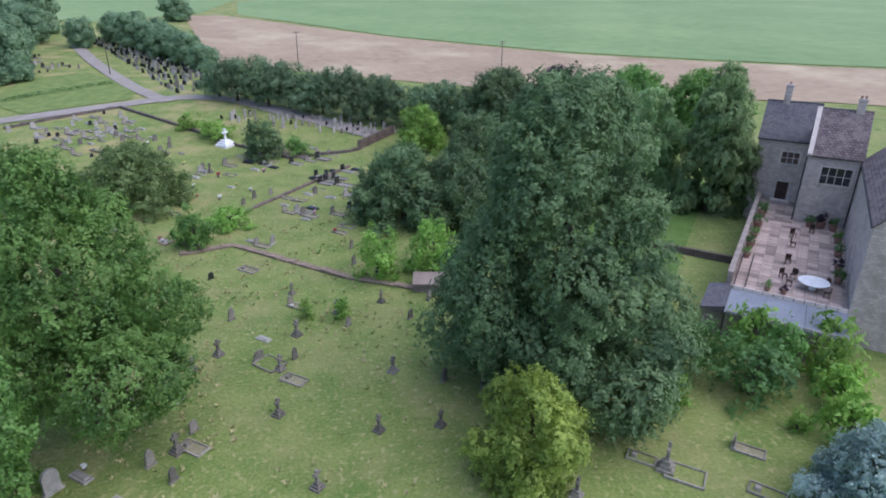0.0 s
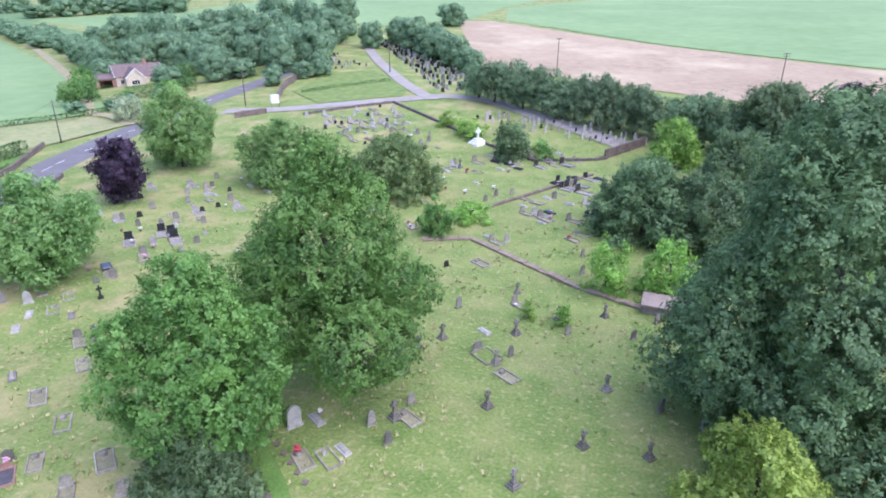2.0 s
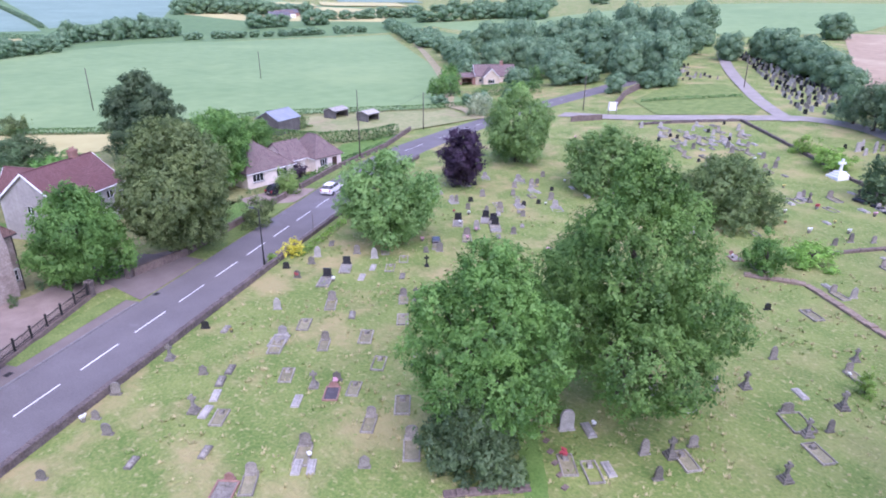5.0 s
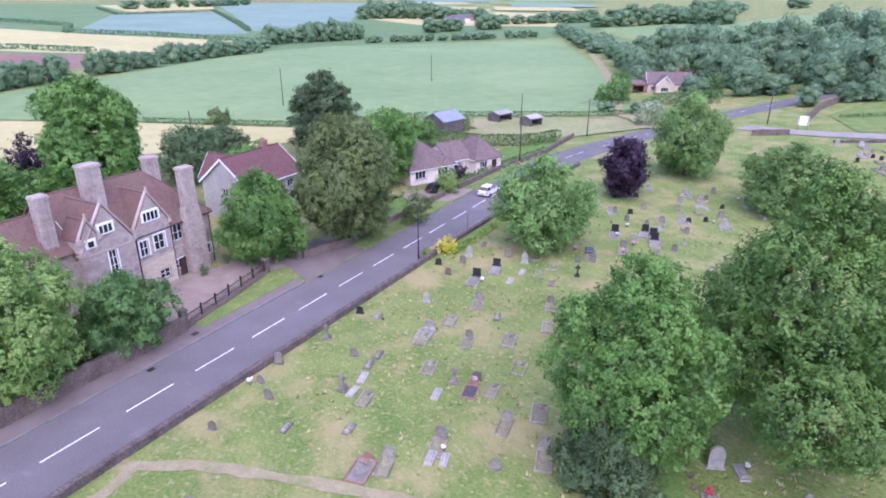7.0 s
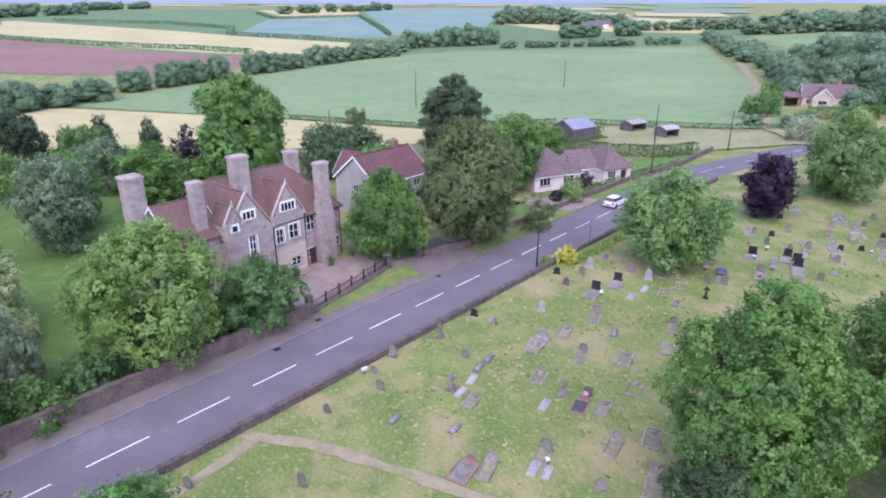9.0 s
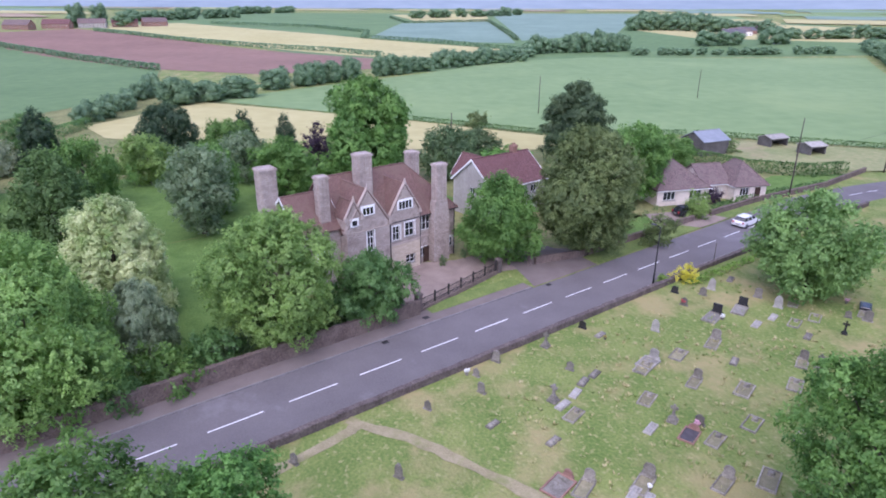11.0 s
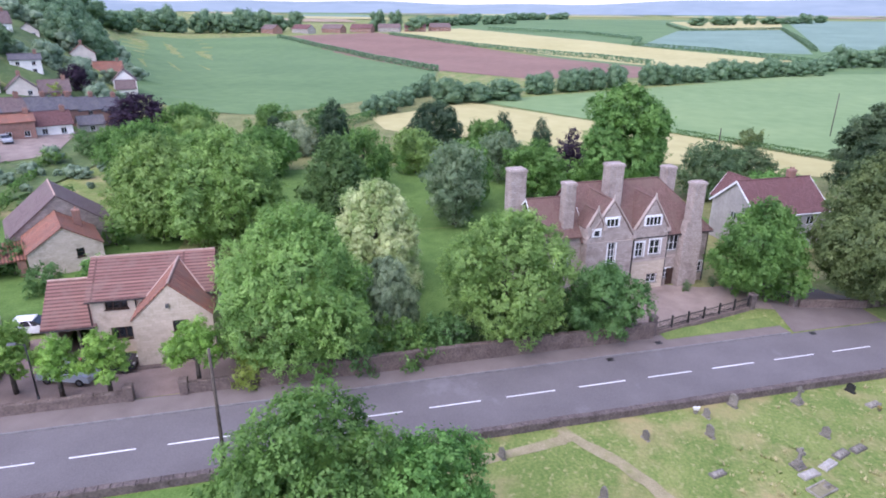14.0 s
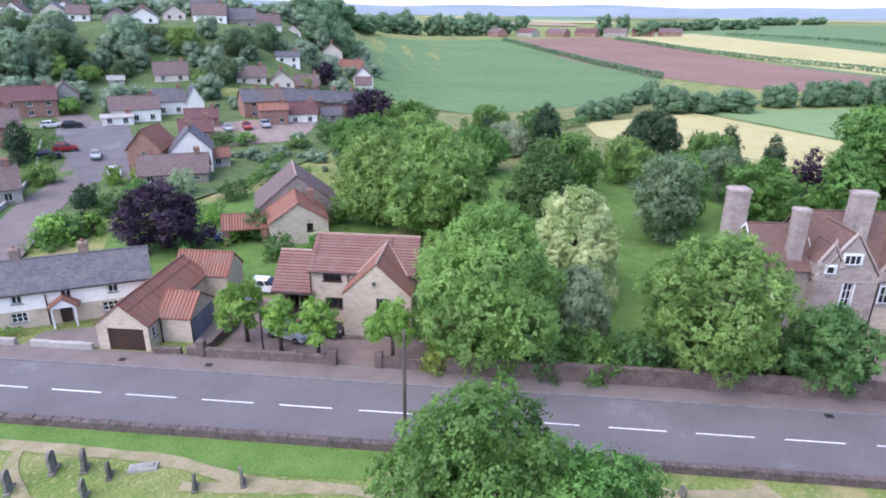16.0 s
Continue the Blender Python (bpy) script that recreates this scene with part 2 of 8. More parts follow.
LEAF = {
    "lime": leaf_mat("dark_lime_leaves", (0.052, 0.108, 0.047), (0.19, 0.305, 0.13)),
    "ash": leaf_mat("ash_leaves", (0.1, 0.215, 0.05), (0.335, 0.54, 0.155), through_it=0.5),
    "green": leaf_mat("green_leaves", (0.048, 0.145, 0.03), (0.2, 0.415, 0.1)),
    "birch": leaf_mat("birch_leaves", (0.13, 0.23, 0.09), (0.36, 0.53, 0.23), through_it=0.55),
    "row": leaf_mat("hedgerow_tree_leaves", (0.075, 0.145, 0.07), (0.24, 0.36, 0.185)),
    "bright": leaf_mat("bright_green_leaves", (0.1, 0.23, 0.04), (0.31, 0.55, 0.115)),
    "yellow": leaf_mat("yellow_green_leaves", (0.15, 0.25, 0.045), (0.37, 0.5, 0.11)),
    "gold": leaf_mat("golden_leaves", (0.5, 0.5, 0.05), (0.76, 0.76, 0.1)),
    "dark": leaf_mat("dark_conifer_needles", (0.022, 0.058, 0.03), (0.085, 0.15, 0.07)),
    "pine": leaf_mat("pine_needles", (0.035, 0.075, 0.035), (0.13, 0.2, 0.09)),
    "purple": leaf_mat("purple_maple_leaves", (0.026, 0.017, 0.03), (0.09, 0.054, 0.09), 0.005),
    "grey": leaf_mat("grey_green_leaves", (0.102, 0.184, 0.082), (0.278, 0.383, 0.209)),
    "silver": leaf_mat("silver_blue_leaves", (0.163, 0.245, 0.204), (0.452, 0.574, 0.522)),
    "cream": leaf_mat("cream_variegated_leaves", (0.26, 0.4, 0.11), (0.82, 0.87, 0.48), mid=0.503),
    "fresh": leaf_mat("fresh_cherry_leaves", (0.09, 0.215, 0.055), (0.29, 0.51, 0.165), through_it=0.48),
    "pear": leaf_mat("grey_green_willow_leaves", (0.14, 0.23, 0.11), (0.44, 0.57, 0.34)),
    "olive": leaf_mat("olive_green_leaves", (0.068, 0.125, 0.04), (0.25, 0.36, 0.13)),
    "pale": leaf_mat("pale_willow_leaves", (0.2, 0.26, 0.14), (0.42, 0.48, 0.3)),
    "hedge": leaf_mat("hedge_leaves", (0.048, 0.125, 0.035), (0.16, 0.31, 0.095)),
    # far trees: distance haze is painted in as lighter, bluish leaf colours
    "distant": leaf_mat("hazed_far_foliage", (0.085, 0.16, 0.085), (0.25, 0.375, 0.2), mid=0.5),
    # village trees: paler, bluer leaf colours stand in for the haze
    "village": leaf_mat("hazed_garden_foliage", (0.15, 0.235, 0.15), (0.4, 0.53, 0.34), mid=0.5),
}


# ---- geometry helpers ----
class Geo:
    """Collects vertices and faces of one mesh."""

    def __init__(self):
        self.v, self.f = [], []

    def poly(self, pts):
        k = len(self.v)
        self.v += [tuple(p) for p in pts]
        self.f.append(tuple(range(k, k + len(pts))))
        return self

    def box(self, x0, y0, z0, x1, y1, z1, m=None, taper=0.0):
        k, t = len(self.v), taper
        pts = [(x0, y0, z0), (x1, y0, z0), (x1, y1, z0), (x0, y1, z0),
               (x0 + t, y0 + t, z1), (x1 - t, y0 + t, z1), (x1 - t, y1 - t, z1), (x0 + t, y1 - t, z1)]
        self.v += [tuple(m @ Vector(p)) if m else p for p in pts]
        self.f += [tuple(k + i for i in q) for q in ((0, 3, 2, 1), (4, 5, 6, 7), (0, 1, 5, 4), (1, 2, 6, 5), (2, 3, 7, 6), (3, 0, 4, 7))]
        return self

    def prism(self, outline, y0, y1, m=None):
        """An outline in x and z, drawn out from y0 to y1."""
        k, c = len(self.v), len(outline)
        pts = [(x, y0, z) for x, z in outline] + [(x, y1, z) for x, z in outline]
        self.v += [tuple(m @ Vector(p)) if m else p for p in pts]
        self.f.append(tuple(k + i for i in range(c)))
        self.f.append(tuple(k + c + i for i in reversed(range(c))))
        self.f += [(k + (i + 1) % c, k + i, k + c + i, k + c + (i + 1) % c) for i in range(c)]
        return self

    def tube(self, p, q, r0, r1, sides=6, caps=True):
        p, q = Vector(p), Vector(q)
        w = (q - p).normalized()
        a = w.orthogonal().normalized()
        b = w.cross(a)
        k = len(self.v)
        for c, r in ((p, r0), (q, r1)):
            self.v += [tuple(c + r * (math.cos(2 * math.pi * i / sides) * a + math.sin(2 * math.pi * i / sides) * b)) for i in range(sides)]
        self.f += [(k + i, k + (i + 1) % sides, k + sides + (i + 1) % sides, k + sides + i) for i in range(sides)]
        if caps:
            self.f += [tuple(k + i for i in reversed(range(sides))), tuple(k + sides + i for i in range(sides))]
        return self

    def mesh(self, name, material, uv=False, smooth=False):
        me = bpy.data.meshes.new(name)
        me.from_pydata(self.v, [], self.f)
        me.materials.append(material)
        if uv:
            lay = me.uv_layers.new(name="metres")
            for p in me.polygons:
                n = p.normal
                along = Vector((0, 0, 1)).cross(n)
                along = along.normalized() if along.length > 0.05 else Vector((1, 0, 0))
                up = n.cross(along)
                for i in p.loop_indices:
                    c = me.vertices[me.loops[i].vertex_index].co
                    lay.data[i].uv = (c.dot(along), c.dot(up))
        if smooth:
            me.polygons.foreach_set("use_smooth", [True] * len(me.polygons))
        me.update()
        return me


def part(name, geo, material, parent=None, label="", uv=False, smooth=False):
    """One mesh object, under a thing or a part where there is a parent."""
    ob = new(name, geo.mesh(name, material, uv, smooth) if isinstance(geo, Geo) else geo)
    if parent:
        ob.parent = parent
    return tagged(ob, label)


def root(name, label, category, m, group="", kind=""):
    ob = new(name)
    ob.empty_display_size = 0.2
    ob.matrix_world = m
    return tagged(ob, label, category, group, kind)


# ---- the plan: a straight road, s metres along it, n metres from its middle towards the churchyard ----
U, N, R0 = Vector((-0.5, 0.866)), Vector((0.866, 0.5)), Vector((-43.2, -0.3))
ROAD_TURN = 30.0


def rd(s, n):
    p = R0 + s * U + n * N
    return p.x, p.y


def ease(a, b, v):
    v = min(1, max(0, (v - a) / (b - a)))
    return v * v * (3 - 2 * v)


def lie(x, y):
    """Height of the land: level by the road, rising to the north and to the village in the south."""
    r, az = math.hypot(x, y), math.degrees(math.atan2(-x, y))
    if az < -120:
        az += 360
    north, south = 1 - ease(22, 48, az), ease(126, 142, az)
    d = max(0, r - 95)
    n = 38 * (1 - math.exp(-0.07 * d / 38)) * ease(0, 30, d)
    d = max(0, r - 115)
    s = 44 * (1 - math.exp(-0.075 * d / 44)) * ease(0, 30, d)
    d = max(0, r - 400)
    w = 60 * (1 - math.exp(-0.03 * d / 60)) * ease(0, 250, d)
    z = north * n + south * s + (1 - north) * (1 - south) * w
    d = max(0, r - 175)
    hill = z + 0.26 * d * ease(0, 40, d) * ease(132, 145, az)
    if hill > 22:
        hill = max(z, 22 + 5 * (1 - math.exp(-(hill - 22) / 5)))
    return hill


def at(x, y, turn=0.0, size=1.0, tall=None, up=0.0):
    """A pose on the ground."""
    return Matrix.Translation((x, y, lie(x, y) + up)) @ Matrix.Rotation(radians(turn), 4, "Z") @ Matrix.Diagonal((size, size, tall or size, 1))


def curve_through(pts, step=3.0):
    """Points along a smooth line through pts."""
    out = []
    p = [Vector(q) for q in pts]
    p = [2 * p[0] - p[1], *p, 2 * p[-1] - p[-2]]
    for a, b, c, d in zip(p, p[1:], p[2:], p[3:]):
        k = max(1, int((c - b).length / step))
        for i in range(k):
            t = i / k
            out.append(0.5 * (2 * b + (c - a) * t + (2 * a - 5 * b + 4 * c - d) * t * t + (3 * b - a - 3 * c + d) * t ** 3))
    return out + [p[-2]]


def ribbon(line, left, right, up, thick=0.0, ragged=0.0):
    """A strip along a line on the ground, from left to right metres beside it (right is positive)."""
    g, rng = Geo(), random.Random(7)
    rows = []
    for i, p in enumerate(line):
        d = (line[min(i + 1, len(line) - 1)] - line[max(i - 1, 0)]).normalized()
        side = Vector((d.y, -d.x))
        a, b = p + side * (left + rng.uniform(-ragged, ragged)), p + side * (right + rng.uniform(-ragged, ragged))
        z = [lie(q.x, q.y) for q in (a, b)]
        rows.append(((a.x, a.y, z[0] + up), (b.x, b.y, z[1] + up), (a.x, a.y, z[0] + up - thick), (b.x, b.y, z[1] + up - thick)))
    for r, q in zip(rows, rows[1:]):
        g.poly((r[0], r[1], q[1], q[0]))
        if thick:
            g.poly((r[2], r[0], q[0], q[2])).poly((r[1], r[3], q[3], q[1]))
    if thick:
        r, q = rows[0], rows[-1]
        g.poly((r[0], r[2], r[3], r[1])).poly((q[0], q[1], q[3], q[2]))
    return g


def sheet(outline, up, grid=0.0):
    """A flat or draped patch of ground."""
    bm = bmesh.new()
    bm.faces.new([bm.verts.new((x, y, 0)) for x, y in outline])
    if grid:
        for k in (0, 1):
            lo, hi = min(p[k] for p in outline), max(p[k] for p in outline)
            for c in np.arange(lo + grid, hi, grid):
                axis = (1, 0, 0) if k == 0 else (0, 1, 0)
                bmesh.ops.bisect_plane(bm, geom=bm.verts[:] + bm.edges[:] + bm.faces[:], plane_co=[c * a for a in axis], plane_no=axis)
    bmesh.ops.recalc_face_normals(bm, faces=bm.faces[:])
    for v in bm.verts:
        v.co.z = lie(v.co.x, v.co.y) + up
    if sum(f.normal.z for f in bm.faces) < 0:
        bmesh.ops.reverse_faces(bm, faces=bm.faces[:])
    me = bpy.data.meshes.new("sheet")
    bm.to_mesh(me)
    bm.free()
    return me


def ground(name, data, material, label, category="ground"):
    if isinstance(data, Geo):
        data = data.mesh(name, material)
    else:
        data.materials.append(material)
    return tagged(new(name, data), label, category, kind="structure")

# ---- the land ----
def make_land():
    radii = [0, 6] + [12 + 6 * i for i in range(24)]
    while radii[-1] < 4300:
        radii.append(radii[-1] * 1.07)
    steps = 144
    v, f = [(0, 0, 0)], []
    for r in radii[1:]:
        for i in range(steps):
            a = 2 * math.pi * i / steps
            x, y = r * math.cos(a), r * math.sin(a)
            v.append((x, y, lie(x, y)))
    f += [(0, 1 + i, 1 + (i + 1) % steps) for i in range(steps)]
    for k in range(len(radii) - 2):
        a, b = 1 + k * steps, 1 + (k + 1) * steps
        f += [(a + i, b + i, b + (i + 1) % steps, a + (i + 1) % steps) for i in range(steps)]
    me = bpy.data.meshes.new("ground")
    me.from_pydata(v, [], f)
    ground("ground", me, GRASS, "dry summer churchyard grass with yellowed patches")


make_land()


def crop(name, dark, light, patch=None, scale=0.02, at_=0.55):
    return mat(name, dark, light, scale, 0.95, 0.15, 9, 0, patch=patch, patch_scale=scale * 0.6, patch_at=at_, coords="World")


STUBBLE = crop("stubble", (0.26, 0.19, 0.12), (0.36, 0.272, 0.175), (0.43, 0.35, 0.225), 0.045, 0.52)
GREENCROP = crop("green_wheat", (0.14, 0.222, 0.085), (0.195, 0.28, 0.115), (0.215, 0.295, 0.12))
DARKCROP = crop("dark_green_crop", (0.09, 0.16, 0.058), (0.13, 0.21, 0.08))
BARLEY = crop("pale_barley", (0.36, 0.325, 0.135), (0.44, 0.4, 0.185))
PLOUGH = crop("ploughed_soil", (0.19, 0.11, 0.08), (0.25, 0.15, 0.112))
MEADOW = crop("dry_meadow", (0.17, 0.21, 0.075), (0.31, 0.29, 0.14), (0.3, 0.23, 0.14), 0.09)
BLUECROP = crop("blue_green_crop", (0.14, 0.215, 0.16), (0.19, 0.275, 0.205))
FIELDS = (
    ("stubble field", STUBBLE, [(-75, 320), (-59, 325), (18, 246), (71, 202), (147, 157), (220, 120), (150, 95), (105, 125), (40, 150), (-38, 190)]),
    ("green wheat field", GREENCROP, [(-66, 420), (-52, 330), (18, 250), (72, 206), (149, 160), (230, 122), (520, 250), (300, 560), (20, 640)]),
    ("green wheat field", GREENCROP, [(-330, 450), (-180, 620), (-40, 640), (-70, 420), (-70, 335), (-105, 282)]),
    ("green wheat field", GREENCROP, [(-212, -50), (-166, 14), (-142, 45), (-138, 78), (-112, 122), (-205, 198), (-375, 322), (-405, 150), (-378, 90), (-300, 28)]),
    ("strip of pale ripening barley", BARLEY, [(-165, -69), (-208, -50), (-166, 12), (-139, 44), (-125, 39), (-128, 15), (-132, -11), (-148, -58)]),
    ("dark green crop field", DARKCROP, [(-458, -415), (-604, -346), (-325, -97), (-234, -73), (-160, -100), (-158, -128), (-200, -200)]),
) + (
    ("red-brown ploughed field", PLOUGH, [(-590, -345), (-711, -286), (-400, 12), (-330, 10), (-302, -44), (-338, -107)]),
    ("pale yellow barley field", BARLEY, [(-750, -298), (-874, -226), (-591, 7), (-492, 108), (-412, 90), (-412, 16)]),
    ("blue-green crop field", BLUECROP, [(-600, 10), (-890, 57), (-948, 188), (-541, 132), (-560, 71)]),
    ("pale yellow barley field", BARLEY, [(-1340, 67), (-1500, 290), (-966, 195), (-955, 85)]),
    ("green crop field", DARKCROP, [(-1502, -320), (-1300, 40), (-700, 0), (-890, -220)]),
    ("blue-green crop field", BLUECROP, [(-1500, 300), (-1400, 620), (-627, 256), (-560, 142)]),
) + (
    ("dry tan meadow", MEADOW, [(-136, 70), (-114, 116), (-97, 110), (-100, 90), (-119, 66)]),
    ("dark green crop field", DARKCROP, [(-397, 385), (-225, 293), (-203, 234), (-260, 255)]),
    ("green wheat field", GREENCROP, [(-449, 414), (-365, 474), (-300, 440), (-240, 330)]),
    ("pale yellow barley field", BARLEY, [(-700, 300), (-900, 520), (-620, 560), (-470, 400), (-560, 300)]),
)
for label, material, outline in FIELDS:
    ground("field", sheet(outline, 0.15, 22), material, label, "field")
ground("field", sheet([(-300, 20), (-420, -20), (-900, -330), (-1500, -330), (-1500, 640), (-640, 560), (-400, 400), (-390, 330), (-402, 150)], 0.1, 30), DARKCROP, "green pasture between far fields", "field")
far_rng = random.Random(12)
for i in range(9):
    for j in range(13):
        az, r0 = 48 + 8 * j + far_rng.uniform(-2, 2), 800 * 1.18 ** i
        r1 = r0 * 1.17
        if r0 < (1560 if 62 < az < 108 else 960 if az > 108 else 840) or az > 150 and r0 < 1100:
            continue
        corners = [(-q * math.sin(radians(a)), q * math.cos(radians(a))) for q, a in ((r0, az), (r1, az + 1), (r1 * 1.04, az + 7.6), (r0 * 1.03, az + 7.3))]
        ground("field", sheet(corners, 1.2, 60), far_rng.choice((GREENCROP, BARLEY, DARKCROP, BLUECROP, STUBBLE, GREENCROP)), "far arable field among low hedges", "field")
ground("rough_field", sheet([(-600, -420), (-130, -95), (-60, -62), (-66, 10), (-90, 62), (-112, 122), (-139, 78), (-160, 14), (-230, -72), (-330, -97)], 0.06, 15), ROUGH_GRASS, "rough grass round gardens and field edges", "grass")

TRACK = curve_through([(-315, 291), (-215, 208.6), (-155.5, 157.7), (-125.5, 129.3), (-117, 120.5), (-106.4, 116.6), (-96, 110)], 5)
ground("farm_track", ribbon(TRACK, -1.6, 1.6, 0.24), DIRT, "pale earth track beside the wheat field", "track")

# ---- road ----
LINE = [Vector(rd(s, 0)) for s in range(-120, 79, 3)] + curve_through([rd(78, 0), (-88, 83), (-92.5, 106), (-93, 130), (-90, 156), (-86, 190)], 4)[1:]
road = ground("road", ribbon(LINE, -3.6, 3.4, 0.03), ASPHALT, "worn grey two-lane asphalt road", "road")
mark_geo = Geo().box(-2, -0.06, 0, 2, 0.06, 0.006).mesh("lane_mark", PAINT)
for k in range(-17, 13):
    m = new("lane_mark", mark_geo)
    m.parent = road
    m.matrix_basis = Matrix.Translation((*rd(1.1 + 6 * k, 0.0), 0.031)) @ Matrix.Rotation(radians(120), 4, "Z")
for k in range(1, 13):
    i = 66 + int(k * 1.6)
    if i < len(LINE) - 1:
        d = LINE[i + 1] - LINE[i]
        m = new("lane_mark", mark_geo)
        m.parent = road
        m.matrix_basis = Matrix.Translation((*LINE[i], lie(*LINE[i]) + 0.04)) @ Matrix.Rotation(math.atan2(d.y, d.x), 4, "Z")
STRAIGHT = [Vector(rd(s, 0)) for s in range(-120, 82, 2)]
ground("pavement", ribbon(STRAIGHT[:72], -5.98, -3.75, 0.13, 0.13), PAVING, "tarmac pavement along the road", "pavement")
ground("kerb_far", ribbon(STRAIGHT[:72], -3.75, -3.6, 0.14, 0.14), KERB, "grey kerb stones", "kerb")
ground("kerb_near", ribbon(STRAIGHT, 3.4, 3.55, 0.12, 0.12), KERB, "grey kerb stones", "kerb")


def rubble_wall(name, line, height, thick, material, label, seed, wobble=0.08):
    """A rubble wall of uneven height with rough coping stones."""
    rng, g = random.Random(seed), Geo()
    pts = [Vector(p) for p in line]
    for a, b in zip(pts, pts[1:]):
        length = (b - a).length
        turn = math.atan2((b - a).y, (b - a).x)
        k = max(1, int(length / 0.7))
        for i in range(k):
            c = a + (b - a) * (i + 0.5) / k
            h = height + rng.uniform(-wobble, wobble)
            m = Matrix.Translation((c.x, c.y, lie(c.x, c.y) - 0.2)) @ Matrix.Rotation(turn + rng.uniform(-0.02, 0.02), 4, "Z")
            w = length / k / 2 + 0.01
            g.box(-w, -thick / 2, 0, w, thick / 2, 0.2 + h, m)
            g.box(-w * 0.99, -thick / 2 - 0.04, 0.2 + h, w * 0.99, thick / 2 + 0.04, 0.2 + h + rng.uniform(0.08, 0.12), m, taper=0.03)
    return tagged(part(name, g, material), label, "wall", kind="structure")


rubble_wall("churchyard_wall", [rd(-120, 4.1), rd(-20, 4.1), rd(40, 4.3), rd(84, 5.4)], 0.52, 0.42, DARKWALL, "low dark rubble wall between road and churchyard", 1, 0.035)
rubble_wall("garden_wall", [rd(-25, -5.75), rd(9, -5.75)], 1.5, 0.4, BROWNWALL, "brown rubble garden wall along the pavement", 2, 0.03)
ground("verge", ribbon([Vector(rd(s, 0)) for s in range(10, 24, 2)], -6.8, -5.0, 0.16), VERGE, "mown grass verge by the railings", "grass")
ground("verge", ribbon([Vector(rd(s, 0)) for s in range(33, 78, 2)], -6.2, -3.8, 0.1), VERGE, "grass verge by the road", "grass")
ground("verge", ribbon([Vector(rd(s, 0)) for s in range(38, 82, 2)], 3.6, 5.6, 0.1), VERGE, "grass verge along the churchyard wall", "grass")
ground("forecourt", sheet([rd(8, -6.3), rd(22, -9), rd(32, -5.6), rd(34, -9), rd(26, -16), rd(6, -17)], 0.05), GRAVEL, "brown gravel forecourt of the manor", "forecourt")

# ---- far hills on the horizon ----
# the distance haze is put into the hills' own blue-grey colour
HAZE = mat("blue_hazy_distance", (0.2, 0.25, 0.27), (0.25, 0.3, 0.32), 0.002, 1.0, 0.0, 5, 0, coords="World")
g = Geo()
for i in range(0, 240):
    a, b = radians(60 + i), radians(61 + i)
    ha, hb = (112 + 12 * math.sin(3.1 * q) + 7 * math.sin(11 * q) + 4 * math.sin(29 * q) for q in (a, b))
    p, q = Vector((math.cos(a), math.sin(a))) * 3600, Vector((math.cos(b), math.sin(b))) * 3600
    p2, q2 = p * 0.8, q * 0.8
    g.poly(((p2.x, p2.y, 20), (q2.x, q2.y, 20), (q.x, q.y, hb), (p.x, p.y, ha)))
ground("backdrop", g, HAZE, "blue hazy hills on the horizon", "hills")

# ---- trees ----
PROFILES = {
    "round": (0.09, lambda z: math.sin(math.pi * min(1, z * 0.93 + 0.07)) ** 0.55),
    "ovoid": (0.06, lambda z: (math.sin(math.pi * min(1, z ** 0.75 * 0.94 + 0.06)) ** 0.6)),
    "lifted": (0.2, lambda z: (math.sin(math.pi * min(1, z ** 0.7 * 0.92 + 0.08)) ** 0.6)),
    "broad": (0.05, lambda z: max(0.05, 1 - z) ** 0.32 * min(1, (z + 0.25) * 2.6) ** 0.5),
    "spire": (0.2, lambda z: max(0.08, (1 - z) ** 0.6 * min(1, (z + 0.12) * 3.5) ** 0.5 * 1.08)),
    "cone": (0.04, lambda z: (1 - z) ** 0.75 * 0.95 + 0.05),
    "dome": (0.0, lambda z: math.sqrt(max(0.0, 1 - (z * 0.97) ** 2.2))),
    "egg": (0.05, lambda z: max(0.06, (1 - z) ** 0.6 * min(1, (z + 0.15) * 2.8) ** 0.5 * 1.15)),
    "tiers": (0.12, lambda z: max(0.12, (1 - z) ** 0.5 * (0.72 + 0.28 * math.cos(z * 22)))),
    "flat": (0.17, lambda z: math.sin(math.pi * min(1, z * 0.8 + 0.16)) ** 0.45),
    "weep": (0.0, lambda z: (1 - z ** 2.6) ** 0.6 * (0.8 + 0.2 * z)),
}


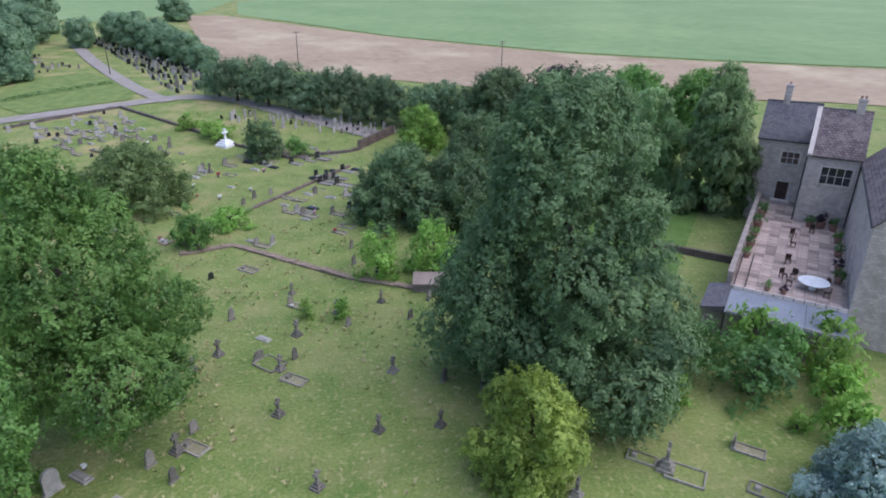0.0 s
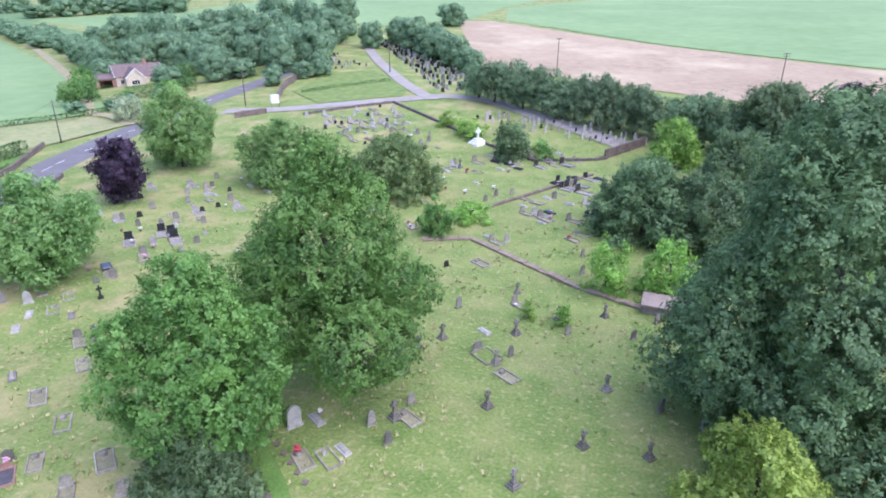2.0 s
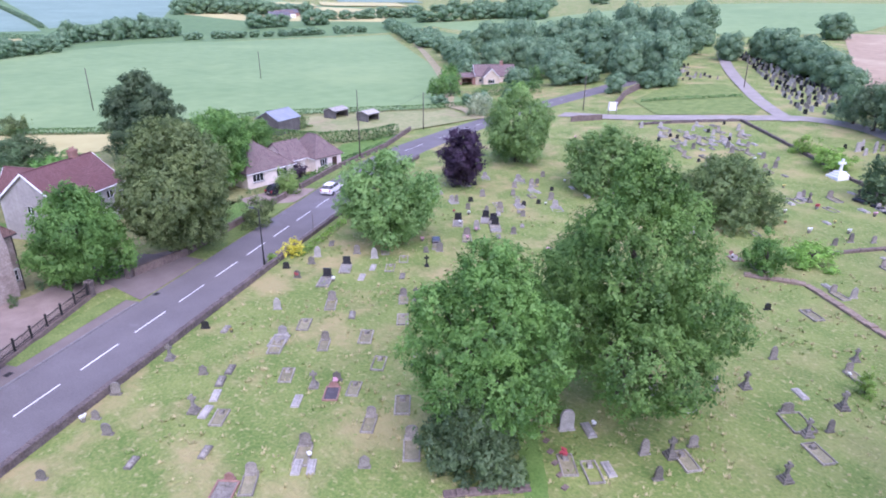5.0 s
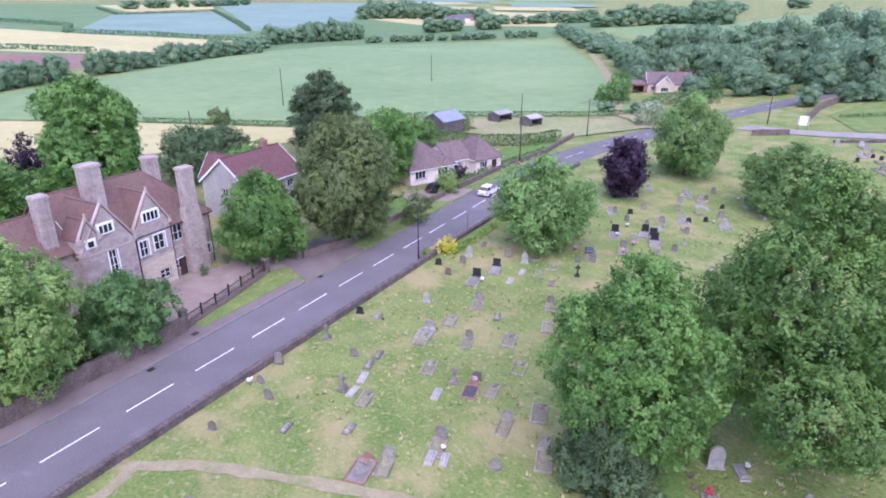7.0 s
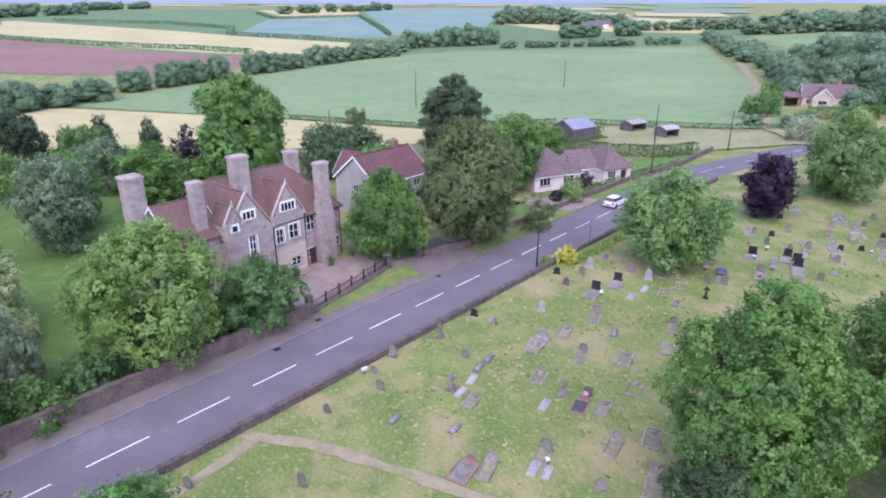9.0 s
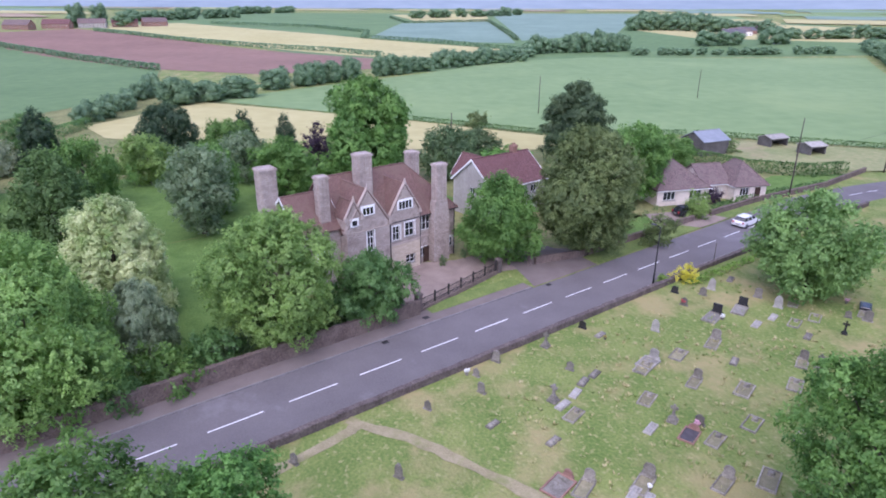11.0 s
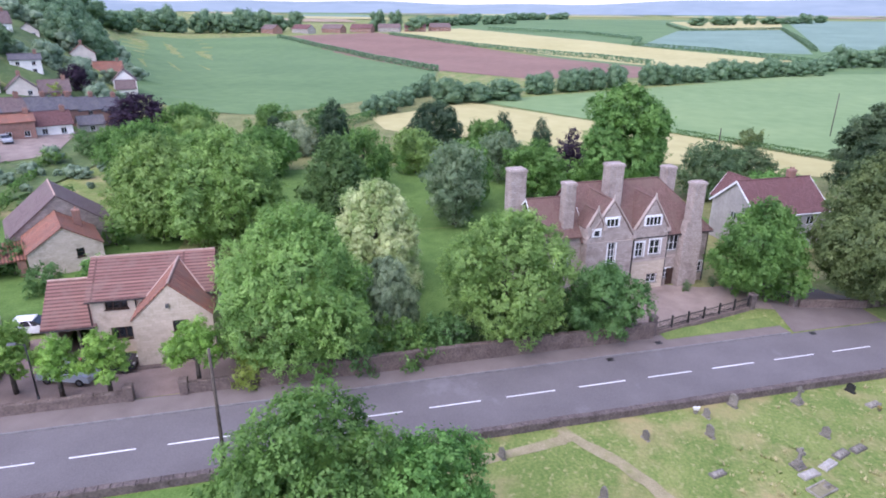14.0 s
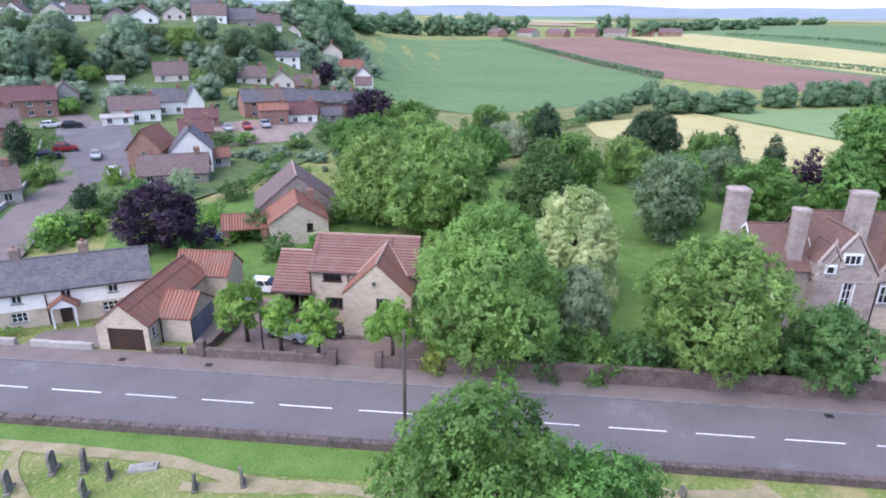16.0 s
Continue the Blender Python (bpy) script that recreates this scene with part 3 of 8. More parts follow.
def crown_mesh(kind, h, w, leaf, cover, seed, material, lobes=None, lumpy=0.3, plume=0.78):
    """A crown of many small leaves on the shells of uneven lobes."""
    rng = np.random.RandomState(seed)
    base, prof = PROFILES[kind]
    z0, z1 = base * h, h
    ch = z1 - z0
    k = lobes or int(np.clip(w * ch * 0.5, 14, 90))
    cs, rs = [], []
    for i in range(k):
        z = (i + rng.rand()) / k if kind != "cone" else 1 - math.sqrt(1 - (i + rng.rand()) / k * 0.97)
        a = i * 2.4 + rng.rand() * 0.9
        pr = prof(z) * w / 2 * (1 + 0.2 * math.sin(2 * a + seed) * math.cos(5 * z + seed * 1.7) + 0.12 * math.sin(5 * a + 2.3 * seed + 6 * z))
        lr = max(0.06 * w, min(pr, ch * 0.5) * (lumpy * (0.6 + 0.8 * rng.rand())))
        d = max(0, pr - lr * 0.8) * (0.66 + 0.46 * rng.rand())
        zz = min(max(z0 + z * ch, z0 + lr * 0.6), z1 - lr * 0.8)
        cs.append((d * math.cos(a), d * math.sin(a), zz))
        rs.append(lr)
    cs.append((0, 0, z0 + ch * 0.5)), rs.append(min(w * 0.3, ch * 0.38))
    cs, rs = np.array(cs), np.array(rs)
    squash = np.array([1.0, 1.0, plume])
    leaf *= 0.68
    spray = max(leaf * 2.5, 0.03 * w)
    k = int((rs ** 2).sum() * 12.6 / (spray * spray * 1.15))
    which = rng.choice(len(rs), k, p=rs ** 2 / (rs ** 2).sum())
    d = rng.normal(size=(k, 3))
    d /= np.linalg.norm(d, axis=1)[:, None]
    q = cs[which] + d * rs[which][:, None] * (0.78 + 0.36 * rng.rand(k, 1) ** 1.5) * squash
    inside = np.zeros(k, bool)
    for c, r in zip(cs, rs):
        inside |= (((q - c) / squash) ** 2).sum(1) < (0.72 * r) ** 2
    keep = (~inside) & (q[:, 2] > 0.02)
    q, d = q[keep], d[keep]
    # each spray is a drawn-out tuft that points outwards, and upwards on the slender kinds of tree
    lift = (0.75 if plume > 0.9 else -0.25) if kind != "weep" else -1.6
    ax = d * 0.9 + rng.normal(size=d.shape) * 0.35 + np.array([0, 0, lift])
    ax /= np.linalg.norm(ax, axis=1)[:, None]
    size = spray * (0.65 + 0.7 * rng.rand(len(q)))
    per = max(5, int(spray * spray * 1.15 * cover / (0.36 * leaf * leaf)))
    d, ax, size = np.repeat(d, per, 0), np.repeat(ax, per, 0), np.repeat(size, per)[:, None]
    n = len(d)
    u = rng.rand(n, 1)
    p = np.repeat(q, per, 0) + ax * (u - 0.35) * size * 1.25 + rng.normal(size=(n, 3)) * size * (0.36 - 0.2 * u)
    p[:, 2] = np.maximum(p[:, 2], 0.03)
    nor = d * 1.1 + ax * 0.3 + rng.normal(size=(n, 3)) * 0.45 + np.array([0, 0, 0.5])
    nor /= np.linalg.norm(nor, axis=1)[:, None]
    t = ax + rng.normal(size=(n, 3)) * 0.8
    if kind == "weep":
        t = rng.normal(size=(n, 3)) * 0.25 + np.array([0, 0, -1.0])
    t -= nor * (t * nor).sum(1)[:, None]
    t /= np.linalg.norm(t, axis=1)[:, None]
    b = np.cross(nor, t)
    s = leaf * (0.65 + 0.7 * rng.rand(n, 1))
    long = 1.8 if kind == "weep" else 1.0
    v = np.stack([p - t * s * 0.35 * long + b * s * 0.4, p + t * s * 0.65 * long + nor * s * 0.12, p - t * s * 0.35 * long - b * s * 0.4], 1).reshape(-1, 3)
    me = bpy.data.meshes.new("crown")
    me.vertices.add(3 * n)
    me.vertices.foreach_set("co", v.ravel())
    me.loops.add(3 * n)
    me.loops.foreach_set("vertex_index", np.arange(3 * n))
    me.polygons.add(n)
    me.polygons.foreach_set("loop_start", np.arange(n) * 3)
    me.polygons.foreach_set("loop_total", np.full(n, 3))
    me.update(calc_edges=True)
    me.materials.append(material)
    return me, cs, rs


def trunk_geo(h, w, cs, rs, seed, thick, limbs=9):
    rng, g = random.Random(seed), Geo()
    top = h * 0.72
    pts = [Vector((0, 0, -0.15))]
    for i in range(1, 5):
        pts.append(Vector((rng.uniform(-1, 1) * w * 0.015 * i, rng.uniform(-1, 1) * w * 0.015 * i, top * i / 4)))
    rad = [thick * 1.35, thick, thick * 0.8, thick * 0.55, thick * 0.2]
    for i in range(4):
        g.tube(pts[i], pts[i + 1], rad[i], rad[i + 1], 8, False)
    for i in sorted(range(len(cs)), key=lambda i: -rs[i])[:limbs]:
        c = Vector(cs[i])
        f = min(0.85, max(0.2, (c.z / top) * 0.62))
        j = min(3, int(f * 4))
        start = pts[j].lerp(pts[j + 1], f * 4 - j)
        mid = start.lerp(c, 0.5) + Vector((0, 0, -0.04 * h))
        g.tube(start, mid, thick * 0.36, thick * 0.24, 5, False).tube(mid, c, thick * 0.24, thick * 0.08, 5, False)
    return g


def make_tree(name, label, kind, x, y, h, w, leaf, cover, colour, seed, category="tree", lobes=None, thick=None, lumpy=0.3, group="", turn=0.0, plume=0.78):
    """A tree or bush: a trunk with limbs and a crown, on the ground."""
    r = root(name, label, category, at(x, y, turn), group)
    me, cs, rs = crown_mesh(kind, h, w, leaf, cover, seed, LEAF[colour], lobes, lumpy, plume)
    part("crown", me, None, r)
    th = thick or max(0.06, 0.024 * h + 0.008 * w)
    part("trunk", trunk_geo(h, w, cs, rs, seed, th), BARK, r, smooth=True)
    return r


PATTERN = {}
FAR = []


def plant(name, label, kind, x, y, h, w, colour, grade="mid", turn=None, category="tree", group="", lumpy=0.3):
    """A tree like others of its kind and colour: the meshes are shared, size and turn differ."""
    rng = random.Random(int(x * 13 + y * 7))
    if grade == "far":
        FAR.append((x, y, h, w, colour, rng.uniform(0, 360), rng.randrange(4)))
        return None
    turn = rng.uniform(0, 360) if turn is None else turn
    variant = rng.randrange(2) if grade != "near" else 0
    key = (kind, colour, grade, variant, name)
    if key not in PATTERN:
        leaf, cover = {"near": (0.34, 1.1), "mid": (0.44, 0.85), "far": (1.1, 0.8)}[grade]
        leaf = min(leaf, 0.12 + 0.045 * w)
        PATTERN[key] = (make_tree(name, label, kind, x, y, h, w, leaf, cover, colour, len(PATTERN) + 11, category, group=group, lumpy=lumpy, turn=turn), h, w)
        return PATTERN[key][0]
    ob, h0, w0 = PATTERN[key]
    return tagged(copy_thing(ob, at(x, y, turn, w / w0, h / h0)), label)


def far_tree(seed, fine):
    """Triangles of one far tree, 10 m tall and wide: uneven clumps under a coat of small sprays of foliage."""
    rng = np.random.RandomState(seed)
    bm = bmesh.new()
    bmesh.ops.create_icosphere(bm, subdivisions=1, radius=1.0)
    ball = np.array([v.co[:] for f in bm.faces for v in f.verts])
    bm.free()
    tris = []
    k = 17 if fine else 10
    for i in range(k):
        z = (i + 0.5) / k
        a, rad = i * 2.4 + rng.rand(), math.sin(math.pi * (0.14 + 0.76 * z)) ** 0.6 * 2.9 * (0.7 + 0.5 * rng.rand())
        c = np.array([rad * math.cos(a), rad * math.sin(a), 1.7 + 6.6 * z])
        size = (1.6 + 0.8 * rng.rand()) * (1.0 if fine else 1.12)
        tris.append(ball * size * np.array([0.86, 0.86, 0.76]) + c)
        n = 170 if fine else 80
        d = rng.normal(size=(n, 3))
        d[:, 2] = np.abs(d[:, 2]) * 0.9 - 0.35
        d /= np.linalg.norm(d, axis=1)[:, None]
        m = c + d * size * np.array([1, 1, 0.88]) * (0.86 + 0.3 * rng.rand(n, 1))
        e = d + rng.normal(size=(n, 3)) * 0.4
        e /= np.linalg.norm(e, axis=1)[:, None]
        t = np.cross(e, rng.normal(size=(n, 3)))
        t /= np.linalg.norm(t, axis=1)[:, None]
        b = np.cross(e, t)
        s = (0.42 if fine else 0.58) * (0.6 + 0.8 * rng.rand(n, 1))
        tris.append(np.stack([m - t * s * 0.5 + b * s * 0.5, m + t * s * 0.7, m - t * s * 0.5 - b * s * 0.5], 1).reshape(-1, 3))
    return np.concatenate(tris)


def make_far_woods(colour, name, label):
    """Far trees, too many and too far to tell apart, as one sheet of foliage clumps."""
    shapes = [far_tree(300 + k, k < 4) for k in range(8)]
    out = []
    for x, y, h, w, c, turn, k in FAR:
        if c != colour:
            continue
        a = radians(turn)
        v = shapes[k if colour == "distant" and w > 6.5 and math.hypot(x, y) < 330 else k + 4] * np.array([w / 10, w / 10, h / 10])
        out.append(np.stack([v[:, 0] * math.cos(a) - v[:, 1] * math.sin(a) + x, v[:, 0] * math.sin(a) + v[:, 1] * math.cos(a) + y, v[:, 2] - 0.1 * h + lie(x, y)], 1))
    v = np.concatenate(out)
    n = len(v) // 3
    me = bpy.data.meshes.new(name)
    me.vertices.add(3 * n)
    me.vertices.foreach_set("co", v.ravel())
    me.loops.add(3 * n)
    me.loops.foreach_set("vertex_index", np.arange(3 * n))
    me.polygons.add(n)
    me.polygons.foreach_set("loop_start", np.arange(n) * 3)
    me.polygons.foreach_set("loop_total", np.full(n, 3))
    me.update(calc_edges=True)
    me.materials.append(LEAF[colour])
    return tagged(new(name, me), label, "trees", kind="stuff")

# ---- buildings ----
def wall_panel(g, m, w, h, holes, thick, gable=0.0):
    """A wall with openings through it; gable: height of the triangle on top."""
    xs = sorted({0.0, w, *[v for x, z, a, b in holes for v in (x, x + a)]})
    zs = sorted({0.0, h, *[v for x, z, a, b in holes for v in (z, z + b)]})
    xs, zs = [x for x in xs if 0 <= x <= w], [z for z in zs if 0 <= z <= h]

    def solid(i, j):
        if not (0 <= i < len(xs) - 1 and 0 <= j < len(zs) - 1):
            return None
        cx, cz = (xs[i] + xs[i + 1]) / 2, (zs[j] + zs[j + 1]) / 2
        return not any(x < cx < x + a and z < cz < z + b for x, z, a, b in holes)

    def quad(*pts):
        g.poly([m @ Vector(p) for p in pts])
    for i in range(len(xs) - 1):
        for j in range(len(zs) - 1):
            if not solid(i, j):
                continue
            x0, x1, z0, z1 = xs[i], xs[i + 1], zs[j], zs[j + 1]
            quad((x0, 0, z0), (x1, 0, z0), (x1, 0, z1), (x0, 0, z1))
            quad((x1, thick, z0), (x0, thick, z0), (x0, thick, z1), (x1, thick, z1))
            if solid(i - 1, j) is not True:
                quad((x0, thick, z0), (x0, 0, z0), (x0, 0, z1), (x0, thick, z1))
            if solid(i + 1, j) is not True:
                quad((x1, 0, z0), (x1, thick, z0), (x1, thick, z1), (x1, 0, z1))
            if solid(i, j - 1) is False:
                quad((x0, thick, z0), (x1, thick, z0), (x1, 0, z0), (x0, 0, z0))
            if solid(i, j + 1) is not True:
                quad((x0, 0, z1), (x1, 0, z1), (x1, thick, z1), (x0, thick, z1))
    if gable:
        g.prism([(0, h), (w, h), (w / 2, h + gable)], 0, thick, m)


def add_window(parent, m, x, z, w, h, nx=2, nz=2, frame=None, sill=True, deep=0.12):
    """A framed window with mullions, a pane and a sill, set back in its opening."""
    frame = frame or WHITE
    g, t = Geo(), 0.08
    g.v = [(a, y, b) for y in (deep, deep + 0.08) for a, b in ((0, 0), (w, 0), (w, h), (0, h), (t, t), (w - t, t), (w - t, h - t), (t, h - t))]
    for i in range(4):
        j = (i + 1) % 4
        g.f += [(i, j, 4 + j, 4 + i), (8 + j, 8 + i, 12 + i, 12 + j), (j, i, 8 + i, 8 + j), (4 + i, 4 + j, 12 + j, 12 + i)]
    ob = part("window", g, frame, parent)
    for i in range(1, nx):
        part("mullion", Geo().box(w * i / nx - 0.035, deep + 0.003, t, w * i / nx + 0.035, deep + 0.075, h - t), frame, ob)
    for j in range(1, nz):
        part("transom", Geo().box(t, deep + 0.006, h * j / nz - 0.025, w - t, deep + 0.07, h * j / nz + 0.025), frame, ob)
    ob.matrix_basis = m @ Matrix.Translation((x, 0, z))
    part("pane", Geo().box(t * 0.5, deep + 0.035, t * 0.5, w - t * 0.5, deep + 0.05, h - t * 0.5), GLASS, ob)
    if sill:
        part("sill", Geo().box(-0.1, -0.08, -0.1, w + 0.1, deep, 0.0), PALESTONE if frame is WHITE else frame, ob)
    return ob


def add_surround(parent, m, x, z, w, h, material):
    """A dressed stone surround, a little proud of the wall."""
    g, t = Geo(), 0.16
    g.prism([(-t, 0), (-0.002, 0), (-0.002, h), (w + 0.002, h), (w + 0.002, 0), (w + t, 0), (w + t, h + t), (-t, h + t)], -0.03, 0.05)
    ob = part("surround", g, material, parent)
    ob.matrix_basis = m @ Matrix.Translation((x, 0, z))


def add_door(parent, m, x, w, h, material, z=0.0):
    g = Geo().box(0, 0.12, 0.02, w, 0.17, h)
    for a, b in ((0.12, 0.15), (0.12, 0.56)):
        for i in (0, 1):
            g.box(w * (0.1 + 0.46 * i), 0.1, h * (b), w * (0.44 + 0.46 * i), 0.12, h * (b + 0.34))
    ob = part("door", g, material, parent)
    ob.matrix_basis = m @ Matrix.Translation((x, 0, z))
    part("handle", Geo().box(w * 0.86, 0.05, h * 0.48, w * 0.92, 0.1, h * 0.51), METAL, ob)


def add_chimney(parent, m, x, y, z0, z1, w, d, material, pots=2, flare=True):
    g = Geo().box(-w / 2, -d / 2, z0, w / 2, d / 2, z1 - 0.3)
    g.box(-w / 2 - 0.09, -d / 2 - 0.09, z1 - 0.3, w / 2 + 0.09, d / 2 + 0.09, z1 - 0.12)
    g.box(-w / 2 - 0.04, -d / 2 - 0.04, z1 - 0.12, w / 2 + 0.04, d / 2 + 0.04, z1, taper=0.04)
    ob = part("chimney", g, material, parent, uv=True)
    ob.matrix_basis = m @ Matrix.Translation((x, y, 0))
    if flare:
        lo = z0 + (z1 - z0) * 0.3
        part("band", Geo().box(-w / 2 - 0.09, -d / 2 - 0.09, lo - 0.15, w / 2 + 0.09, d / 2 + 0.09, lo + 0.1), material, ob, uv=True)
        for k in range(3):
            a = (k - 1) * w * 0.36
            part("rib", Geo().box(a - 0.11, -d / 2 - 0.06, lo, a + 0.11, d / 2 + 0.06, z1 - 0.3), material, ob, uv=True)
        for b in (-0.27 * d, 0.27 * d):
            part("rib", Geo().box(-w / 2 - 0.06, b - 0.1, lo, w / 2 + 0.06, b + 0.1, z1 - 0.3), material, ob, uv=True)
    for i in range(pots):
        px = (i + 0.5) / pots * w - w / 2
        p = Geo().tube((px, 0, z1), (px, 0, z1 + 0.28), 0.13, 0.11, 8)
        part("chimney_pot", p, BRICK, ob, uv=True)


def add_block(parent, m, w, d, eave, rise, walls, roof, ridge="x", holes=None, over=0.3, hip=(0.0, 0.0), thick=0.3, barge=None, gutter=None, wins=None, frame=None, walls_on=True, surround=None, cap_of=None):
    """One block of a house: four walls with openings, windows in them, and a pitched roof.
    holes: {side: [(x, z, w, h, panes across, panes up)]}; side front, right, back or left."""
    sides = {"front": (m, w), "right": (m @ pose(w, 0, 0, 0, 0, 90), d), "back": (m @ pose(w, d, 0, 0, 0, 180), w), "left": (m @ pose(0, d, 0, 0, 0, -90), d)}
    holes = holes or {}
    if walls_on:
        for k, (pm, pw) in sides.items():
            end = k in (("left", "right") if ridge == "x" else ("front", "back"))
            tall = rise if end and not hip[0 if k in ("left", "front") else 1] else 0.0
            inset = 0.0 if k in ("front", "back") else thick
            hs = holes.get(k, [])
            g = Geo()
            if inset:
                wall_panel(g, pm @ Matrix.Translation((inset - 0.001, 0, 0)), pw - 2 * inset + 0.002, eave, [(a - inset, b, c, e) for a, b, c, e, *_ in hs], thick)
                if tall:
                    g.prism([(0, eave), (pw, eave), (pw / 2, eave + tall)], 0, thick, pm)
            else:
                wall_panel(g, pm, pw, eave, [q[:4] for q in hs], thick, tall)
            part("wall", g, walls, parent, uv=True)
            for a, b, c, e, nx, nz in hs:
                if nx:
                    add_window(parent, pm, a, b, c, e, nx, nz, frame)
                    if surround:
                        add_surround(parent, pm, a, b, c, e, surround)
    # roof slabs
    r, t = Geo(), 0.14
    if ridge == "x":
        length, half, rm = w, d / 2, m
    else:
        length, half, rm = d, w / 2, m @ pose(w, 0, 0, 0, 0, 90)
    slope = rise / half
    drop = over * slope
    e0 = -over if not hip[0] else -over
    e1 = length + over
    h0, h1 = hip
    top = eave + rise

    def slab(pts):
        lo = [(x, y, z) for x, y, z in pts]
        hi = [(x, y, z + t) for x, y, z in pts]
        r.poly([rm @ Vector(p) for p in hi]).poly([rm @ Vector(p) for p in reversed(lo)])
        for i in range(len(pts)):
            j = (i + 1) % len(pts)
            r.poly([rm @ Vector(p) for p in (lo[i], lo[j], hi[j], hi[i])])
    ra, rb = (h0 if h0 else -over), (length - h1 if h1 else length + over)
    slab([(e0, -over, eave - drop), (e1, -over, eave - drop), (rb, half, top), (ra, half, top)])
    slab([(e1, 2 * half + over, eave - drop), (e0, 2 * half + over, eave - drop), (ra, half, top), (rb, half, top)])
    if h0:
        slab([(e0, 2 * half + over, eave - drop), (e0, -over, eave - drop), (ra, half, top)])
    if h1:
        slab([(e1, -over, eave - drop), (e1, 2 * half + over, eave - drop), (rb, half, top)])
    part("roof", r, roof, parent, uv=True)
    cap = Geo().tube(rm @ Vector((ra, half, top + t - 0.02)), rm @ Vector((rb, half, top + t - 0.02)), 0.11, 0.11, 6)
    for flag, x, e in ((h0, ra, e0), (h1, rb, e1)):
        if flag:
            for y in (-over, 2 * half + over):
                cap.tube(rm @ Vector((x, half, top + t - 0.02)), rm @ Vector((e, y, eave - drop + t - 0.02)), 0.09, 0.09, 6)
    part("ridge_cap", cap, cap_of or roof, parent, uv=True)
    if barge:
        for x, flag in ((e0 - 0.05, h0), (e1, h1)):
            if not flag:
                b = Geo()
                for y in (-over, 2 * half + over):
                    p, q = Vector((x, y, eave - drop)), Vector((x, half, top))
                    k = [p + Vector((0, 0, -0.12)), q + Vector((0, 0, -0.12)), q + Vector((0, 0, t + 0.03)), p + Vector((0, 0, t + 0.03))]
                    s = Vector((0.05, 0, 0))
                    b.poly([rm @ v for v in k]).poly([rm @ (v + s) for v in reversed(k)])
                    for i in range(4):
                        b.poly([rm @ k[(i + 1) % 4], rm @ k[i], rm @ (k[i] + s), rm @ (k[(i + 1) % 4] + s)])
                part("bargeboard", b, barge, parent)
    if gutter:
        for y in (-over - 0.06, 2 * half + over + 0.06):
            part("gutter", Geo().tube(rm @ Vector((e0, y, eave - drop + 0.02)), rm @ Vector((e1, y, eave - drop + 0.02)), 0.06, 0.06, 6), gutter, parent)


def add_pipe(parent, m, x, y, z0, z1, material=None):
    part("downpipe", Geo().tube(m @ Vector((x, y, z0)), m @ Vector((x, y, z1)), 0.06, 0.06, 6), material or BLACKMETAL, parent)


I4 = Matrix.Identity(4)
HM = pose(29.85, 41.44, 3.0, 0, 0, -38.6)
MULLION = mat("pale_mullion_stone", (0.5, 0.44, 0.38), (0.64, 0.57, 0.5), 2.0, 0.85, 0.1)


